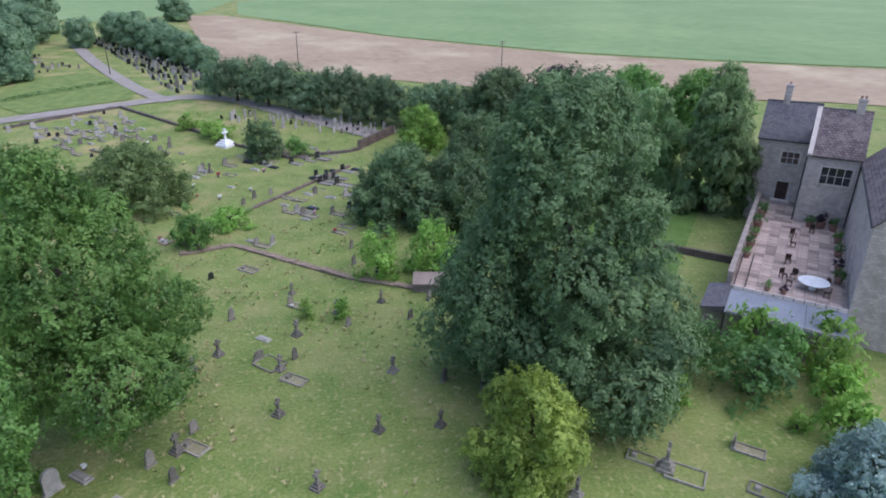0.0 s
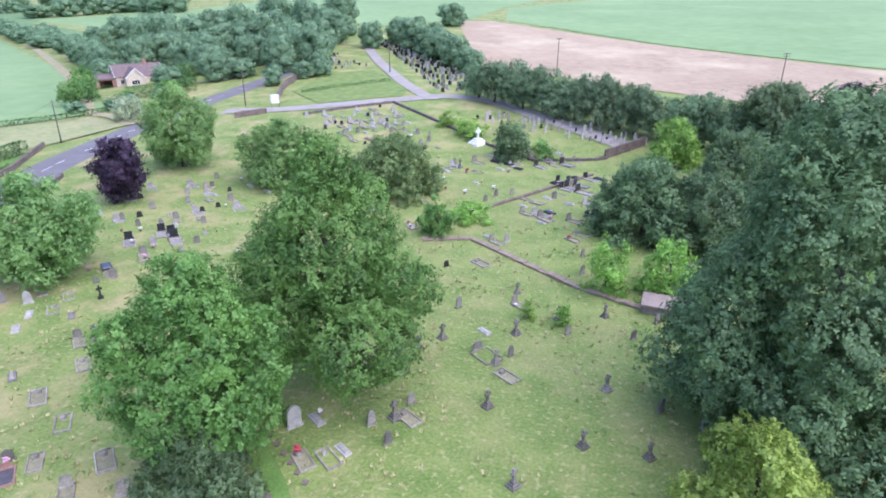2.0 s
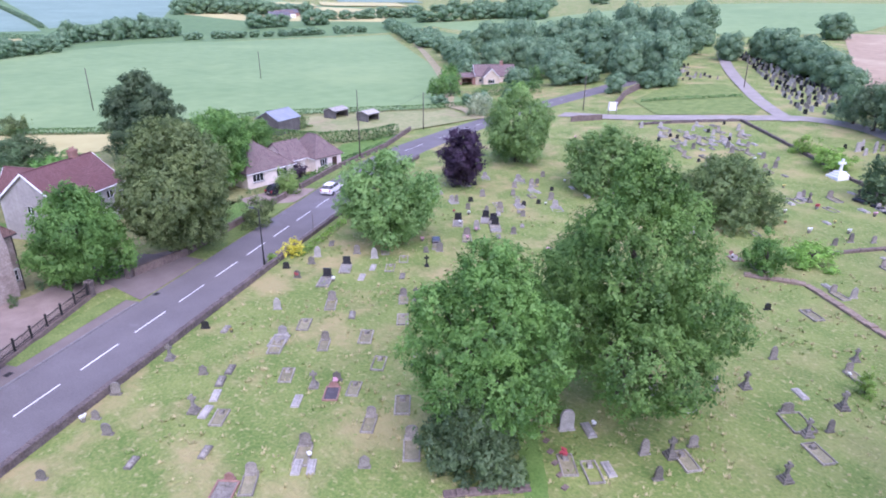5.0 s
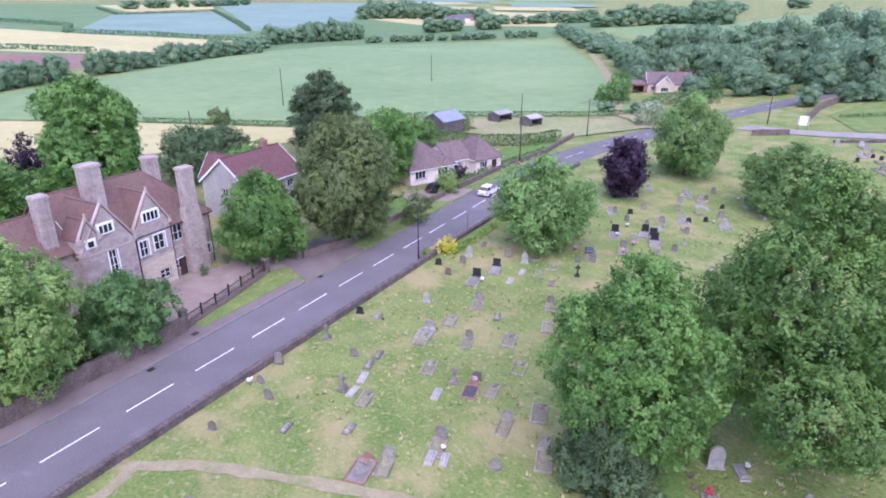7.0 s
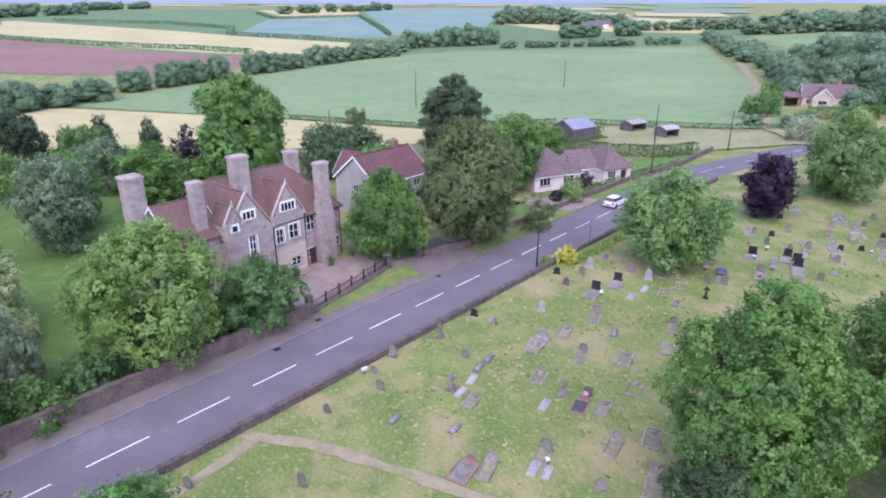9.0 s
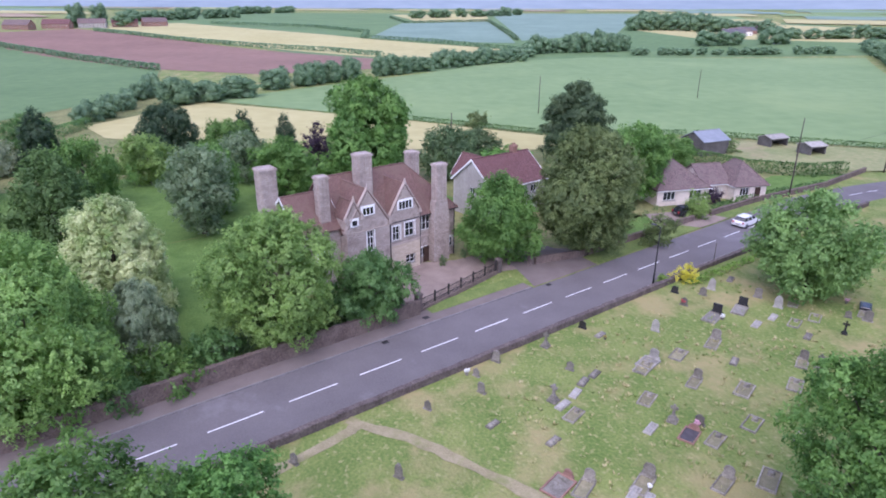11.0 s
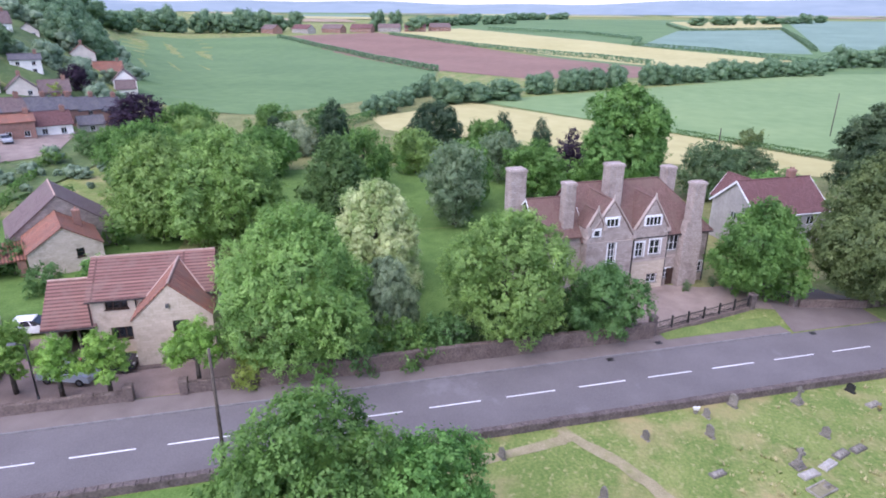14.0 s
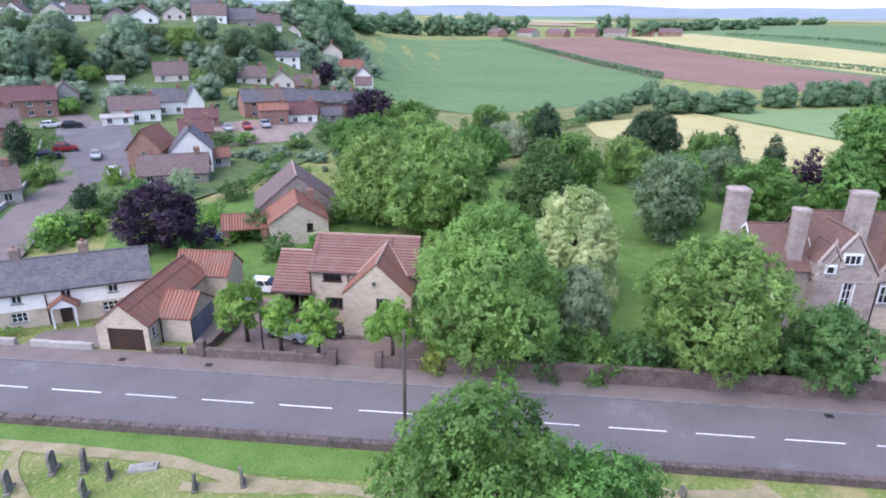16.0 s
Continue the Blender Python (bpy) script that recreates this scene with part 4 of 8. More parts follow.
def make_manor():
    r = root("manor_house", "large gabled stone manor house with tall chimneys and brown tiled roof", "house", at(*rd(0, -15.7), 122))
    win = lambda x, z, w, h, nx=2, nz=2: (x, z, w, h, nx, nz)
    # garden end with its white bargeboards
    add_block(r, Matrix.Translation((2.0, 0.2, 0)), 4.6, 6.8, 6.6, 3.0, MANORSTONE, MANORTILE, barge=WHITE, surround=WHITE,
              holes={"left": [win(2.2, 5.2, 2.2, 0.9, 4, 1), win(2.5, 2.4, 1.6, 1.7)], "front": [win(1.8, 2.4, 1.3, 1.8)]})
    part("gable_boards", Geo().prism([(-2.3, 6.75), (2.3, 6.75), (0, 9.3)], 0.0, 0.06, pose(1.98, 3.6, 0, 0, 0, -90)), DOORWOOD, r, "dark timber boards of the gable")
    # main range
    add_block(r, Matrix.Translation((6.6, 0, 0)), 15.0, 9.0, 6.1, 4.6, MANORSTONE, MANORTILE, hip=(0, 4.0), gutter=BLACKMETAL, surround=WHITE,
              holes={"front": [win(9.8, 3.95, 1.6, 1.7, 3, 2), win(9.9, 0.83, 0.9, 1.05), win(14.0, 1.1, 0.8, 1.2)],
                     "right": [win(2.0, 3.4, 1.1, 1.5), win(5.0, 0.8, 1.1, 1.6)]})
    # wing with the tall stair window
    add_block(r, Matrix.Translation((6.5, -1.1, 0)), 5.2, 6.5, 6.3, 3.9, MANORSTONE, MANORTILE, ridge="y", over=0.05, surround=WHITE,
              holes={"front": [win(0.4, 3.2, 1.05, 1.7), win(2.4, 3.6, 0.8, 2.3, 2, 3)]})
    add_block(r, Matrix.Translation((6.48, -1.14, 0)), 1.8, 2.6, 7.5, 1.7, MANORSTONE, MANORTILE, ridge="y", over=0.05)
    # wing over the door
    add_block(r, Matrix.Translation((12.3, -0.35, 0)), 4.0, 6.0, 6.5, 3.3, MANORSTONE, MANORTILE, ridge="y", over=0.05, surround=WHITE,
              holes={"front": [win(0.3, 3.7, 0.95, 1.65), win(1.95, 3.85, 1.25, 1.65), win(2.0, 0.67, 1.25, 1.0)]})
    for x, y, z, half, rise in ((9.1, -1.1, 10.2, 2.6, 3.9), (14.3, -0.35, 9.8, 2.0, 3.3), (7.38, -1.14, 9.2, 0.9, 1.7)):
        part("finial", Geo().box(x - 0.13, y - 0.13, z + 0.1, x + 0.13, y + 0.13, z + 0.75, taper=0.08), DRESSED, r)
        for k in (-1, 1):
            g = Geo().prism([(x, z + 0.16), (x + k * (half + 0.12), z - rise + 0.1), (x + k * (half + 0.12), z - rise + 0.34), (x, z + 0.4)], y - 0.08, y + 0.22)
            part("coping", g, DRESSED, r)
            part("kneeler", Geo().box(x + k * half - 0.2, y - 0.16, z - rise - 0.15, x + k * half + 0.2, y + 0.3, z - rise + 0.3, taper=0.05), DRESSED, r)
    for x, y, z, w, h, nx in ((8.37, -1.1, 7.62, 1.4, 0.9, 3), (13.4, -0.35, 7.1, 1.8, 1.0, 4), (7.05, -1.14, 6.72, 0.72, 0.72, 1)):
        add_window(r, Matrix.Translation((x, y, 0)), 0, z, w, h, nx, 1, None, True, -0.07)
        add_surround(r, Matrix.Translation((x, y, 0)), 0, z, w, h, WHITE)
    part("string_course", Geo().box(12.3, -0.43, 3.2, 16.3, -0.352, 3.36), DRESSED, r)
    part("string_course", Geo().box(16.32, -0.08, 3.2, 18.0, -0.002, 3.36), DRESSED, r)
    part("string_course", Geo().box(6.5, -1.18, 5.95, 11.7, -1.102, 6.1), DRESSED, r)
    part("lower_wall", Geo().box(12.32, -0.39, 0, 14.28, -0.353, 3.18).box(15.56, -0.39, 0, 16.28, -0.353, 3.18).box(14.28, -0.39, 0, 15.56, -0.353, 0.66).box(14.28, -0.39, 1.68, 15.56, -0.353, 3.18), HOUSESTONE, r, "paler stone of the ground storey", uv=True)
    for x, y, z0, z1, w, d, pots in ((1.2, 5.2, 0, 12.6, 1.7, 1.5, 0), (5.2, 1.2, 4, 11.9, 1.15, 1.0, 0), (11.15, 3.0, 6, 13.1, 1.7, 1.3, 0), (20.7, 7.0, 4, 11.4, 1.25, 1.3, 0), (19.0, -0.4, 0, 11.5, 1.4, 1.0, 0)):
        add_chimney(r, I4, x, y, z0, z1, w, d, MANORSTONE, pots)
    part("chimney_shoulder", Geo().box(17.85, -0.95, 0, 20.1, -0.002, 5.2).prism([(17.85, 5.2), (20.1, 5.2), (19.75, 7.3), (18.1, 7.3)], -0.95, -0.002), MANORSTONE, r, uv=True)
    part("door", Geo().box(17.0, -0.1, 0.0, 17.75, -0.003, 1.95), DOORWOOD, r, "dark boarded front door")
    for x, y in ((11.85, -0.2), (12.2, -0.5), (16.45, -0.2), (21.5, -0.12)):
        add_pipe(r, I4, x, y, 0, 6.2)


make_manor()


def make_house_two():
    r = root("house", "pale rendered house with a maroon tiled roof", "house", at(*rd(32.5, -22), 122))
    add_block(r, I4, 10.5, 8, 5.0, 3.2, GREYREND, MAROONTILE, barge=WHITE, gutter=WHITE,
              holes={"front": [(4.6, 3.2, 1.2, 1.1, 2, 1), (7.6, 3.2, 1.2, 1.1, 2, 1), (6.0, 0.8, 1.6, 1.3, 3, 1)], "left": [(3.4, 3.2, 1.0, 1.1, 2, 1)]})
    add_block(r, Matrix.Translation((2.5, 5, 0)), 4, 6, 4.8, 2.6, GREYREND, MAROONTILE, ridge="y", barge=WHITE)
    add_chimney(r, I4, 8.0, 4.2, 7.5, 9.3, 0.9, 0.6, BRICK, 2)


make_house_two()


def make_bungalow():
    r = root("bungalow", "cream bungalow with grey-brown hipped tile roofs", "house", at(-83.6, 43.0, 96))
    add_block(r, I4, 8.6, 9.0, 2.6, 3.4, CREAM, PURPLETILE, hip=(4.0, 4.0), gutter=WHITE,
              holes={"front": [(1.0, 0.9, 2.0, 1.3, 3, 1), (5.4, 0.9, 2.0, 1.3, 3, 1)], "left": [(3, 0.9, 1.6, 1.2, 2, 1)]})
    add_block(r, Matrix.Translation((8.6, 1.6, 0)), 4.6, 6.4, 2.6, 2.3, CREAM, PURPLETILE, gutter=WHITE,
              holes={"front": [(0.6, 0.9, 1.5, 1.2, 2, 1)]})
    add_block(r, Matrix.Translation((13.0, -0.2, 0)), 5.6, 7.6, 2.6, 2.9, CREAM, PURPLETILE, hip=(2.8, 2.8), ridge="y", gutter=WHITE,
              holes={"front": [(1.0, 0.9, 1.6, 1.2, 3, 1)]})
    add_door(r, pose(11.3, 1.5, 0), 0, 1.0, 2.05, WHITE)
    add_door(r, pose(16.6, -0.36, 0), 0, 1.0, 2.05, DOORWOOD)


make_bungalow()


CHIMNEYSTONE = tile_mat("sooty_buff_brick", (0.27, 0.2, 0.15), (0.36, 0.275, 0.21), 0.075, 0.225, (0.2, 0.16, 0.13), 0.01, 0.3, 0.9, (0.15, 0.12, 0.1), 0.6)
RIDGE = mat("pale_ridge_tiles", (0.3, 0.2, 0.16), (0.44, 0.32, 0.26), 2.0, 0.85, 0.1)
REDCOURSE = tile_mat("coursed_red_pantiles", (0.215, 0.112, 0.092), (0.285, 0.152, 0.122), 0.34, 7.0, (0.115, 0.06, 0.05), 0.09, 1.0, 0.8, (0.2, 0.13, 0.105), 0.6, stagger=0.0)


def make_stone_house():
    r = root("house", "buff stone house with red pantile roofs and carport", "house", at(*rd(-38.2, -13.4), 120))
    add_block(r, Matrix.Translation((-0.2, 0.5, 0)), 9.5, 7.0, 5.15, 2.3, HOUSESTONE, REDCOURSE, gutter=BLACKMETAL, frame=DOORWOOD, cap_of=RIDGE,
              holes={"front": [(1.1, 4.1, 1.75, 0.95, 3, 1), (1.2, 1.3, 1.7, 1.1, 3, 1)]})
    add_block(r, Matrix.Translation((3.5, -2.5, 0)), 6.1, 6.7, 4.25, 2.85, HOUSESTONE, REDTILE, ridge="y", over=0.08, frame=DOORWOOD, cap_of=RIDGE,
              holes={"front": [(3.0, 3.0, 1.25, 0.95, 2, 1), (3.4, 0.4, 0.9, 1.1, 1, 2)], "right": [(1.5, 0.9, 1.2, 1.2, 2, 1)]})
    valley = Geo()
    for x in (4.25, 8.85):
        valley.tube((6.55, 3.35, 7.22), (x, 0.2, 5.14), 0.08, 0.08, 6)
    part("valley_tiles", valley, RIDGE, r, "pale mortared valley tiles", uv=True)
    part("wall_lamp", Geo().box(6.2, -2.75, 5.2, 6.45, -2.51, 5.5), METAL, r)
    part("kerb_stone", Geo().box(3.4, -3.0, -0.05, 6.4, -2.52, 0.22, taper=0.05), BROWNWALL, r)
    # carport
    add_block(r, Matrix.Translation((-3.9, 0.6, 0)), 3.65, 6.8, 2.9, 2.7, HOUSESTONE, REDCOURSE, gutter=BLACKMETAL, cap_of=RIDGE,
              holes={"front": [(0.9, 0.0, 2.5, 2.4, 0, 0)]})
    part("post", Geo().box(-1.6, 0.62, 0, -1.42, 0.82, 2.6), WOOD, r)
    for x in (-0.28, 3.3):
        add_pipe(r, I4, x, 0.38, 0, 5.1)
    part("ivy", crown_mesh("dome", 3.6, 1.3, 0.22, 0.8, 77, LEAF["bright"], 10)[0], None, r, "bright green climbing ivy").matrix_basis = pose(-4.1, 3.4, 1.6)


make_stone_house()


def make_garage():
    r = root("garage", "low stone garage with red pantile roof and brown door", "garage", at(*rd(-55.0, -6.2), 121))
    add_block(r, I4, 4.6, 11.5, 2.4, 1.9, HOUSESTONE, REDTILE, ridge="y", over=0.12,
              holes={"front": [(0.95, 0.0, 3.2, 2.1, 0, 0)], "right": [(0.6, 1.0, 0.7, 0.9, 1, 2)]})
    door = part("garage_door", Geo().box(0.96, 0.13, 0.01, 4.14, 0.16, 2.09), DOORWOOD, r, "brown panelled up-and-over door")
    for i in range(8):
        part("board", Geo().box(0.98, 0.11, 0.02 + i * 0.26, 4.12, 0.128, 0.25 + i * 0.26), DOORWOOD, door)
    add_block(r, Matrix.Translation((4.4, 1.9, 0)), 3.0, 4.6, 2.3, 1.5, HOUSESTONE, REDTILE, over=0.12)
    door = part("garage_door", Geo().box(7.42, 2.1, 0.04, 7.45, 6.3, 2.15), BLUEDOOR, r, "slate-blue boarded garage door")
    for i in range(8):
        part("board", Geo().box(7.452, 2.12 + i * 0.52, 0.05, 7.47, 2.6 + i * 0.52, 2.13), BLUEDOOR, door)
    add_block(r, Matrix.Translation((1.2, 11.2, 0)), 5.6, 4.0, 2.4, 1.8, HOUSESTONE, REDTILE, over=0.15)
    add_pipe(r, I4, 4.75, 1.7, 0, 2.2)
    add_pipe(r, I4, 7.5, 1.8, 0, 2.2)


make_garage()


def make_cottage():
    r = root("cottage", "long white and stone cottage with grey slate roof", "house", at(-10.6, -65.6, 147.5))
    up = [(1.5 + 3.9 * i, 2.45, 0.85, 0.75, 2, 1) for i in range(5)]
    low = [(1.2, 0.6, 1.3, 0.95, 3, 2), (5.2, 0.6, 1.3, 0.95, 3, 2), (9.0, 0.6, 1.3, 0.95, 3, 2), (16.4, 0.6, 1.4, 0.95, 3, 2)]
    add_block(r, I4, 20.5, 6.2, 3.55, 1.95, RENDER_W, SLATE, holes={"front": up + low + [(12.9, 0, 1.0, 1.9, 0, 0)]}, gutter=BLACKMETAL)
    for a, b in ((0, 1.15), (2.55, 5.15), (6.55, 8.95), (10.35, 12.85), (13.95, 16.35), (17.85, 20.5)):
        part("stone_base", Geo().box(a, -0.05, 0, b, -0.004, 1.75), HOUSESTONE, r, uv=True)
    for a in (1.15, 5.15, 8.95, 16.35):
        part("stone_base", Geo().box(a + 0.002, -0.05, 0, a + 1.398, -0.004, 0.48).box(a + 0.002, -0.05, 1.57, a + 1.398, -0.004, 1.75), HOUSESTONE, r, uv=True)
    add_door(r, I4, 12.9, 1.0, 1.9, DOORWOOD)
    porch = Geo().box(12.4, -1.2, 0, 12.55, -1.05, 2.0).box(14.25, -1.2, 0, 14.4, -1.05, 2.0)
    porch.prism([(12.3, 2.0), (14.5, 2.0), (13.4, 2.8)], -1.25, -1.13)
    p = part("porch", porch, WHITE, r, "white timber gabled porch")
    g = Geo()
    for s in (-1, 1):
        g.prism([(13.4, 2.95), (13.4 + s * 1.3, 2.05), (13.4 + s * 1.3, 1.95), (13.4, 2.85)], -1.35, 0.0)
    part("porch_roof", g, REDTILE, p, uv=True)
    for x in (9.6, 15.2):
        add_chimney(r, I4, x, 3.3, 4.9, 6.7, 0.8, 0.6, CHIMNEYSTONE, 1, False)
    add_pipe(r, I4, 12.0, -0.12, 0, 3.5)


make_cottage()


def make_gable_house():
    r = root("house", "stone house with a red and grey-brown tiled roof", "house", at(-46.7, -59.6, 142))
    add_block(r, I4, 7.3, 8.0, 2.9, 2.4, HOUSESTONE, REDTILE, ridge="y", over=0.15, holes={"front": [(4.6, 1.7, 0.8, 1.0, 1, 2), (4.8, 0.3, 0.9, 0.8, 2, 1)]}, frame=DOORWOOD)
    add_block(r, Matrix.Translation((-1.4, 7.4, 0)), 11.0, 9.0, 2.7, 4.4, GREYSTONE, PURPLETILE, ridge="y", over=0.2, cap_of=RIDGE)
    add_block(r, Matrix.Translation((-5.6, 1.5, 0)), 5.4, 5.0, 2.1, 1.2, BRICK, REDTILE, over=0.2, holes={"front": [(0.8, 0, 3.8, 1.9, 0, 0)]})
    add_chimney(r, I4, 5.6, 4.5, 3.4, 6.0, 0.7, 0.6, BRICK, 1)


make_gable_house()


def make_hall():
    """The stone house above the churchyard, behind its raised terrace."""
    r = root("stone_house", "old grey stone house with stone-slate roofs and mullioned windows", "house", HM)
    add_block(r, Matrix.Translation((-1.6, 34.0, -3)), 5.9, 8.0, 10.5, 3.9, HALLSTONE, SLATE, over=0.15, gutter=BLACKMETAL, frame=MULLION, surround=MULLION,
              holes={"front": [(2.8, 7.6, 2.0, 1.5, 3, 2), (3.0, 3.05, 1.3, 2.3, 0, 0)]})
    add_door(r, Matrix.Translation((-1.6, 34.0, 0)), 3.0, 1.3, 2.3, DOORWOOD, 0.05)
    part("step", Geo().box(1.0, 33.2, -0.05, 3.1, 33.98, 0.16, taper=0.03), MULLION, r)
    add_block(r, Matrix.Translation((3.95, 26.9, -3)), 5.1, 9.4, 10.6, 4.3, HALLSTONE, STONESLATE, over=0.15, gutter=BLACKMETAL, frame=MULLION, surround=MULLION,
              holes={"front": [(1.5, 7.5, 3.0, 1.95, 4, 2)]})
    part("coping", Geo().prism([(26.7, 7.35), (31.6, 11.85), (31.6, 12.15), (26.7, 7.75)], -0.32, 0.16, pose(3.95, 0, 0, 0, 0, 90)), MULLION, r)
    add_pipe(r, I4, 3.8, 26.8, 0, 7.3)
    add_pipe(r, I4, 8.95, 26.75, 0, 7.3)
    add_block(r, Matrix.Translation((9.07, 4.4, -3)), 8.0, 23.0, 10.4, 4.2, HALLSTONE, STONESLATE, ridge="y", over=0.12, holes={"front": [(3, 5, 1.6, 1.5, 3, 2)]}, frame=MULLION, gutter=BLACKMETAL)
    add_chimney(r, I4, 0.4, 38.0, 9.5, 13.6, 0.8, 0.7, HALLSTONE, 1, False)
    add_chimney(r, I4, 7.9, 31.6, 10.5, 13.4, 0.8, 0.7, HALLSTONE, 2, False)


make_hall()


def village_house(x, y, turn, w, d, eave, rise, walls, roof, label, chimney=True, barge=None, ridge="x", frame=None):
    m = at(x, y, turn)
    low = min(lie(*(m @ Vector((a, b, 0))).xy) for a in (0, w) for b in (0, d))
    r = root("house", label, "house", at(x, y, turn, up=low - lie(x, y) - 0.1), "houses of the village")
    n = max(1, int(w / 3.2))
    fr = []
    for i in range(n):
        cx = w * (i + 0.5) / n
        fr.append((cx - 0.55, 0.9, 1.1, 1.2, 2, 1))
        if eave > 4:
            fr.append((cx - 0.5, 3.0, 1.0, 1.1, 2, 1))
    add_block(r, I4, w, d, eave, rise, walls, roof, ridge=ridge, holes={"front": fr, "right": [(d * 0.5 - 0.5, eave - 1.6, 1.0, 1.1, 2, 1)]}, barge=barge, frame=frame)
    if chimney:
        add_chimney(r, I4, w * 0.85 if ridge == "x" else w / 2, d / 2, eave + rise * 0.6, eave + rise + 1.1, 0.9, 0.6, BRICK, 2, False)
    return r


# front middle of each house, its turn, width and depth
VILLAGE = (
    (-102.8, -168.2, 150, 9, 7, 2.6, 3.0, CREAM, PURPLETILE, "x", "brown-roofed bungalow with a dormer among trees"),
    (-76.7, -142.3, 152, 10.5, 7, 3.4, 2.6, RENDER_W, PURPLETILE, "x", "white house with a long brown roof"),
    (-72.1, -142.0, 152, 6.5, 4, 2.2, 0.5, RENDER_W, GREYREND, "x", "low white flat-roofed annex"),
    (-87.0, -144.6, 150, 7.0, 7, 3.6, 2.6, RENDER_W, SLATE, "x", "white house with a dark slate roof"),
    (-91.2, -140.6, 150, 4.2, 7, 3.6, 3.6, RENDER_W, SLATE, "y", "steep white gable end beside a slate roof"),
    (-62.4, -161.5, 158, 11, 8, 4.4, 2.8, BRICK, MAROONTILE, "x", "red brick pair of houses"),
    (-52.0, -167.0, 160, 9, 8, 4.4, 3.0, BRICK, PURPLETILE, "x", "brick house with a brown roof"),
    (-71.0, -163.0, 156, 6, 8, 4.4, 2.8, GREYREND, PURPLETILE, "y", "grey rendered gabled house"),
    (-141.1, -162.9, 139, 7.6, 5, 4.6, 1.4, RENDER_W, SLATE, "x", "bright white square house"),
    (-190.9, -192.9, 135, 8.5, 8, 6.0, 3.4, CREAM, REDTILE, "y", "tall cream house with an orange roof"),
    ) + ((-193.1, -184.3, 134, 9.5, 7, 3.4, 3.6, RENDER_W, REDTILE, "x", "white house with an orange tiled roof"),
    (-170.2, -156.9, 132, 7, 9, 4.8, 3.4, RENDER_W, PURPLETILE, "y", "white gabled house with a grey-brown roof"),
    (-164.5, -151.5, 132, 5.5, 6, 3.0, 2.4, RENDER_W, PURPLETILE, "x", "low white wing with a grey roof"),
    (-120.0, -155.0, 142, 8.3, 7, 2.6, 2.8, CREAM, PURPLETILE, "x", "brick bungalow with a brown roof"),
    (-126.7, -149.5, 141, 7, 7, 2.6, 3.0, CREAM, PURPLETILE, "y", "gabled brick bungalow with a brown roof"),
    (-133.5, -146.0, 140, 7, 7, 2.6, 2.8, BRICK, PURPLETILE, "x", "brick bungalow with a brown roof"),
    (-97.3, -118.4, 145, 6.5, 5, 4.0, 1.2, BRICK, REDTILE, "x", "orange brick rear extension"),
    (-104.3, -116.5, 145, 7.0, 5, 2.9, 2.4, RENDER_W, MAROONTILE, "x", "white rear wing with a maroon roof"),
    (-112.0, -114.0, 145, 5.0, 4, 2.4, 1.6, GREYREND, SLATE, "x", "low grey outbuilding with slate roof"),
    ) + ((-58.2, -107.4, 128, 6.0, 8.0, 4.6, 3.4, BRICK, REDTILE, "y", "orange brick house with a red roof"),
    (-63.0, -100.3, 145, 7.0, 9, 4.6, 3.6, RENDER_W, SLATE, "y", "pinkish rendered gable with a dark slate roof"),
    (-56.5, -96.0, 142, 11, 6.5, 2.2, 2.6, GREYSTONE, PURPLETILE, "x", "stone house with a mottled brown roof"),
    (-68.5, -100.5, 145, 4.2, 4, 2.4, 1.3, GREYREND, REDTILE, "x", "small outbuilding with orange tiles"),
    (-76.0, -118.0, 148, 6.5, 5.5, 2.6, 2.2, BRICK, MAROONTILE, "x", "low red brick workshop with maroon roof"),
    (-84.0, -127.5, 148, 7, 5, 2.6, 1.8, BRICK, MAROONTILE, "x", "low red brick workshop with maroon roof"),
    (-36.5, -117.0, 160, 6, 7, 2.6, 2.8, CREAM, PURPLETILE, "y", "bungalow with a brown roof beside the street"),
    (-46.0, -139.0, 160, 10, 8, 4.4, 3.0, BRICK, PURPLETILE, "x", "brick house with a brown roof beside the street"),
    (-33.0, -104.5, 162, 7, 7, 2.8, 2.8, GREYREND, PURPLETILE, "x", "grey rendered house beside the street"),
    (-89.9, -174.2, 155, 4, 3, 2.0, 0.9, GREYREND, PALESTONE, "x", "small pale garden shed"),
)
VILLAGE_SPOTS = [q[:2] for q in VILLAGE] + [(-107, -122), (-98, -126), (-116, -118), (-121, -117), (-47, -61), (-55, -60), (-65, -108)]
for x, y, turn, w, d, eave, rise, walls, tiles, ridge, label in VILLAGE:
    a = radians(turn)
    village_house(x - w / 2 * math.cos(a), y - w / 2 * math.sin(a), turn, w, d, eave, rise, walls, tiles, label, w > 6, None, ridge)
for i in range(6):
    village_house(-96.6 - 4.6 * i, -128.6 + 2.1 * i, 155.5, 5.02, 6.5, 4.4, 2.5, BRICK, SLATE if i != 1 else PURPLETILE, "brick terraced house with a slate roof")
HILL = ((-90.1, -230.9, 6), (-101.1, -229.1, 7), (-104.3, -219.2, 6.4), (-111.3, -210.0, 7.8), (-119.2, -207.1, 8.6), (-131.6, -208.5, 7), (-138.9, -199.1, 11), (-148.4, -193.7, 9.4), (-161.8, -196.2, 9.6), (-179.1, -202.6, 6.4), (-78.0, -236.0, 7), (-126.0, -219.0, 8), (-108.0, -236.0, 8), (-146.0, -212.0, 9), (-94.0, -246.0, 9), (-168.0, -214.0, 8))
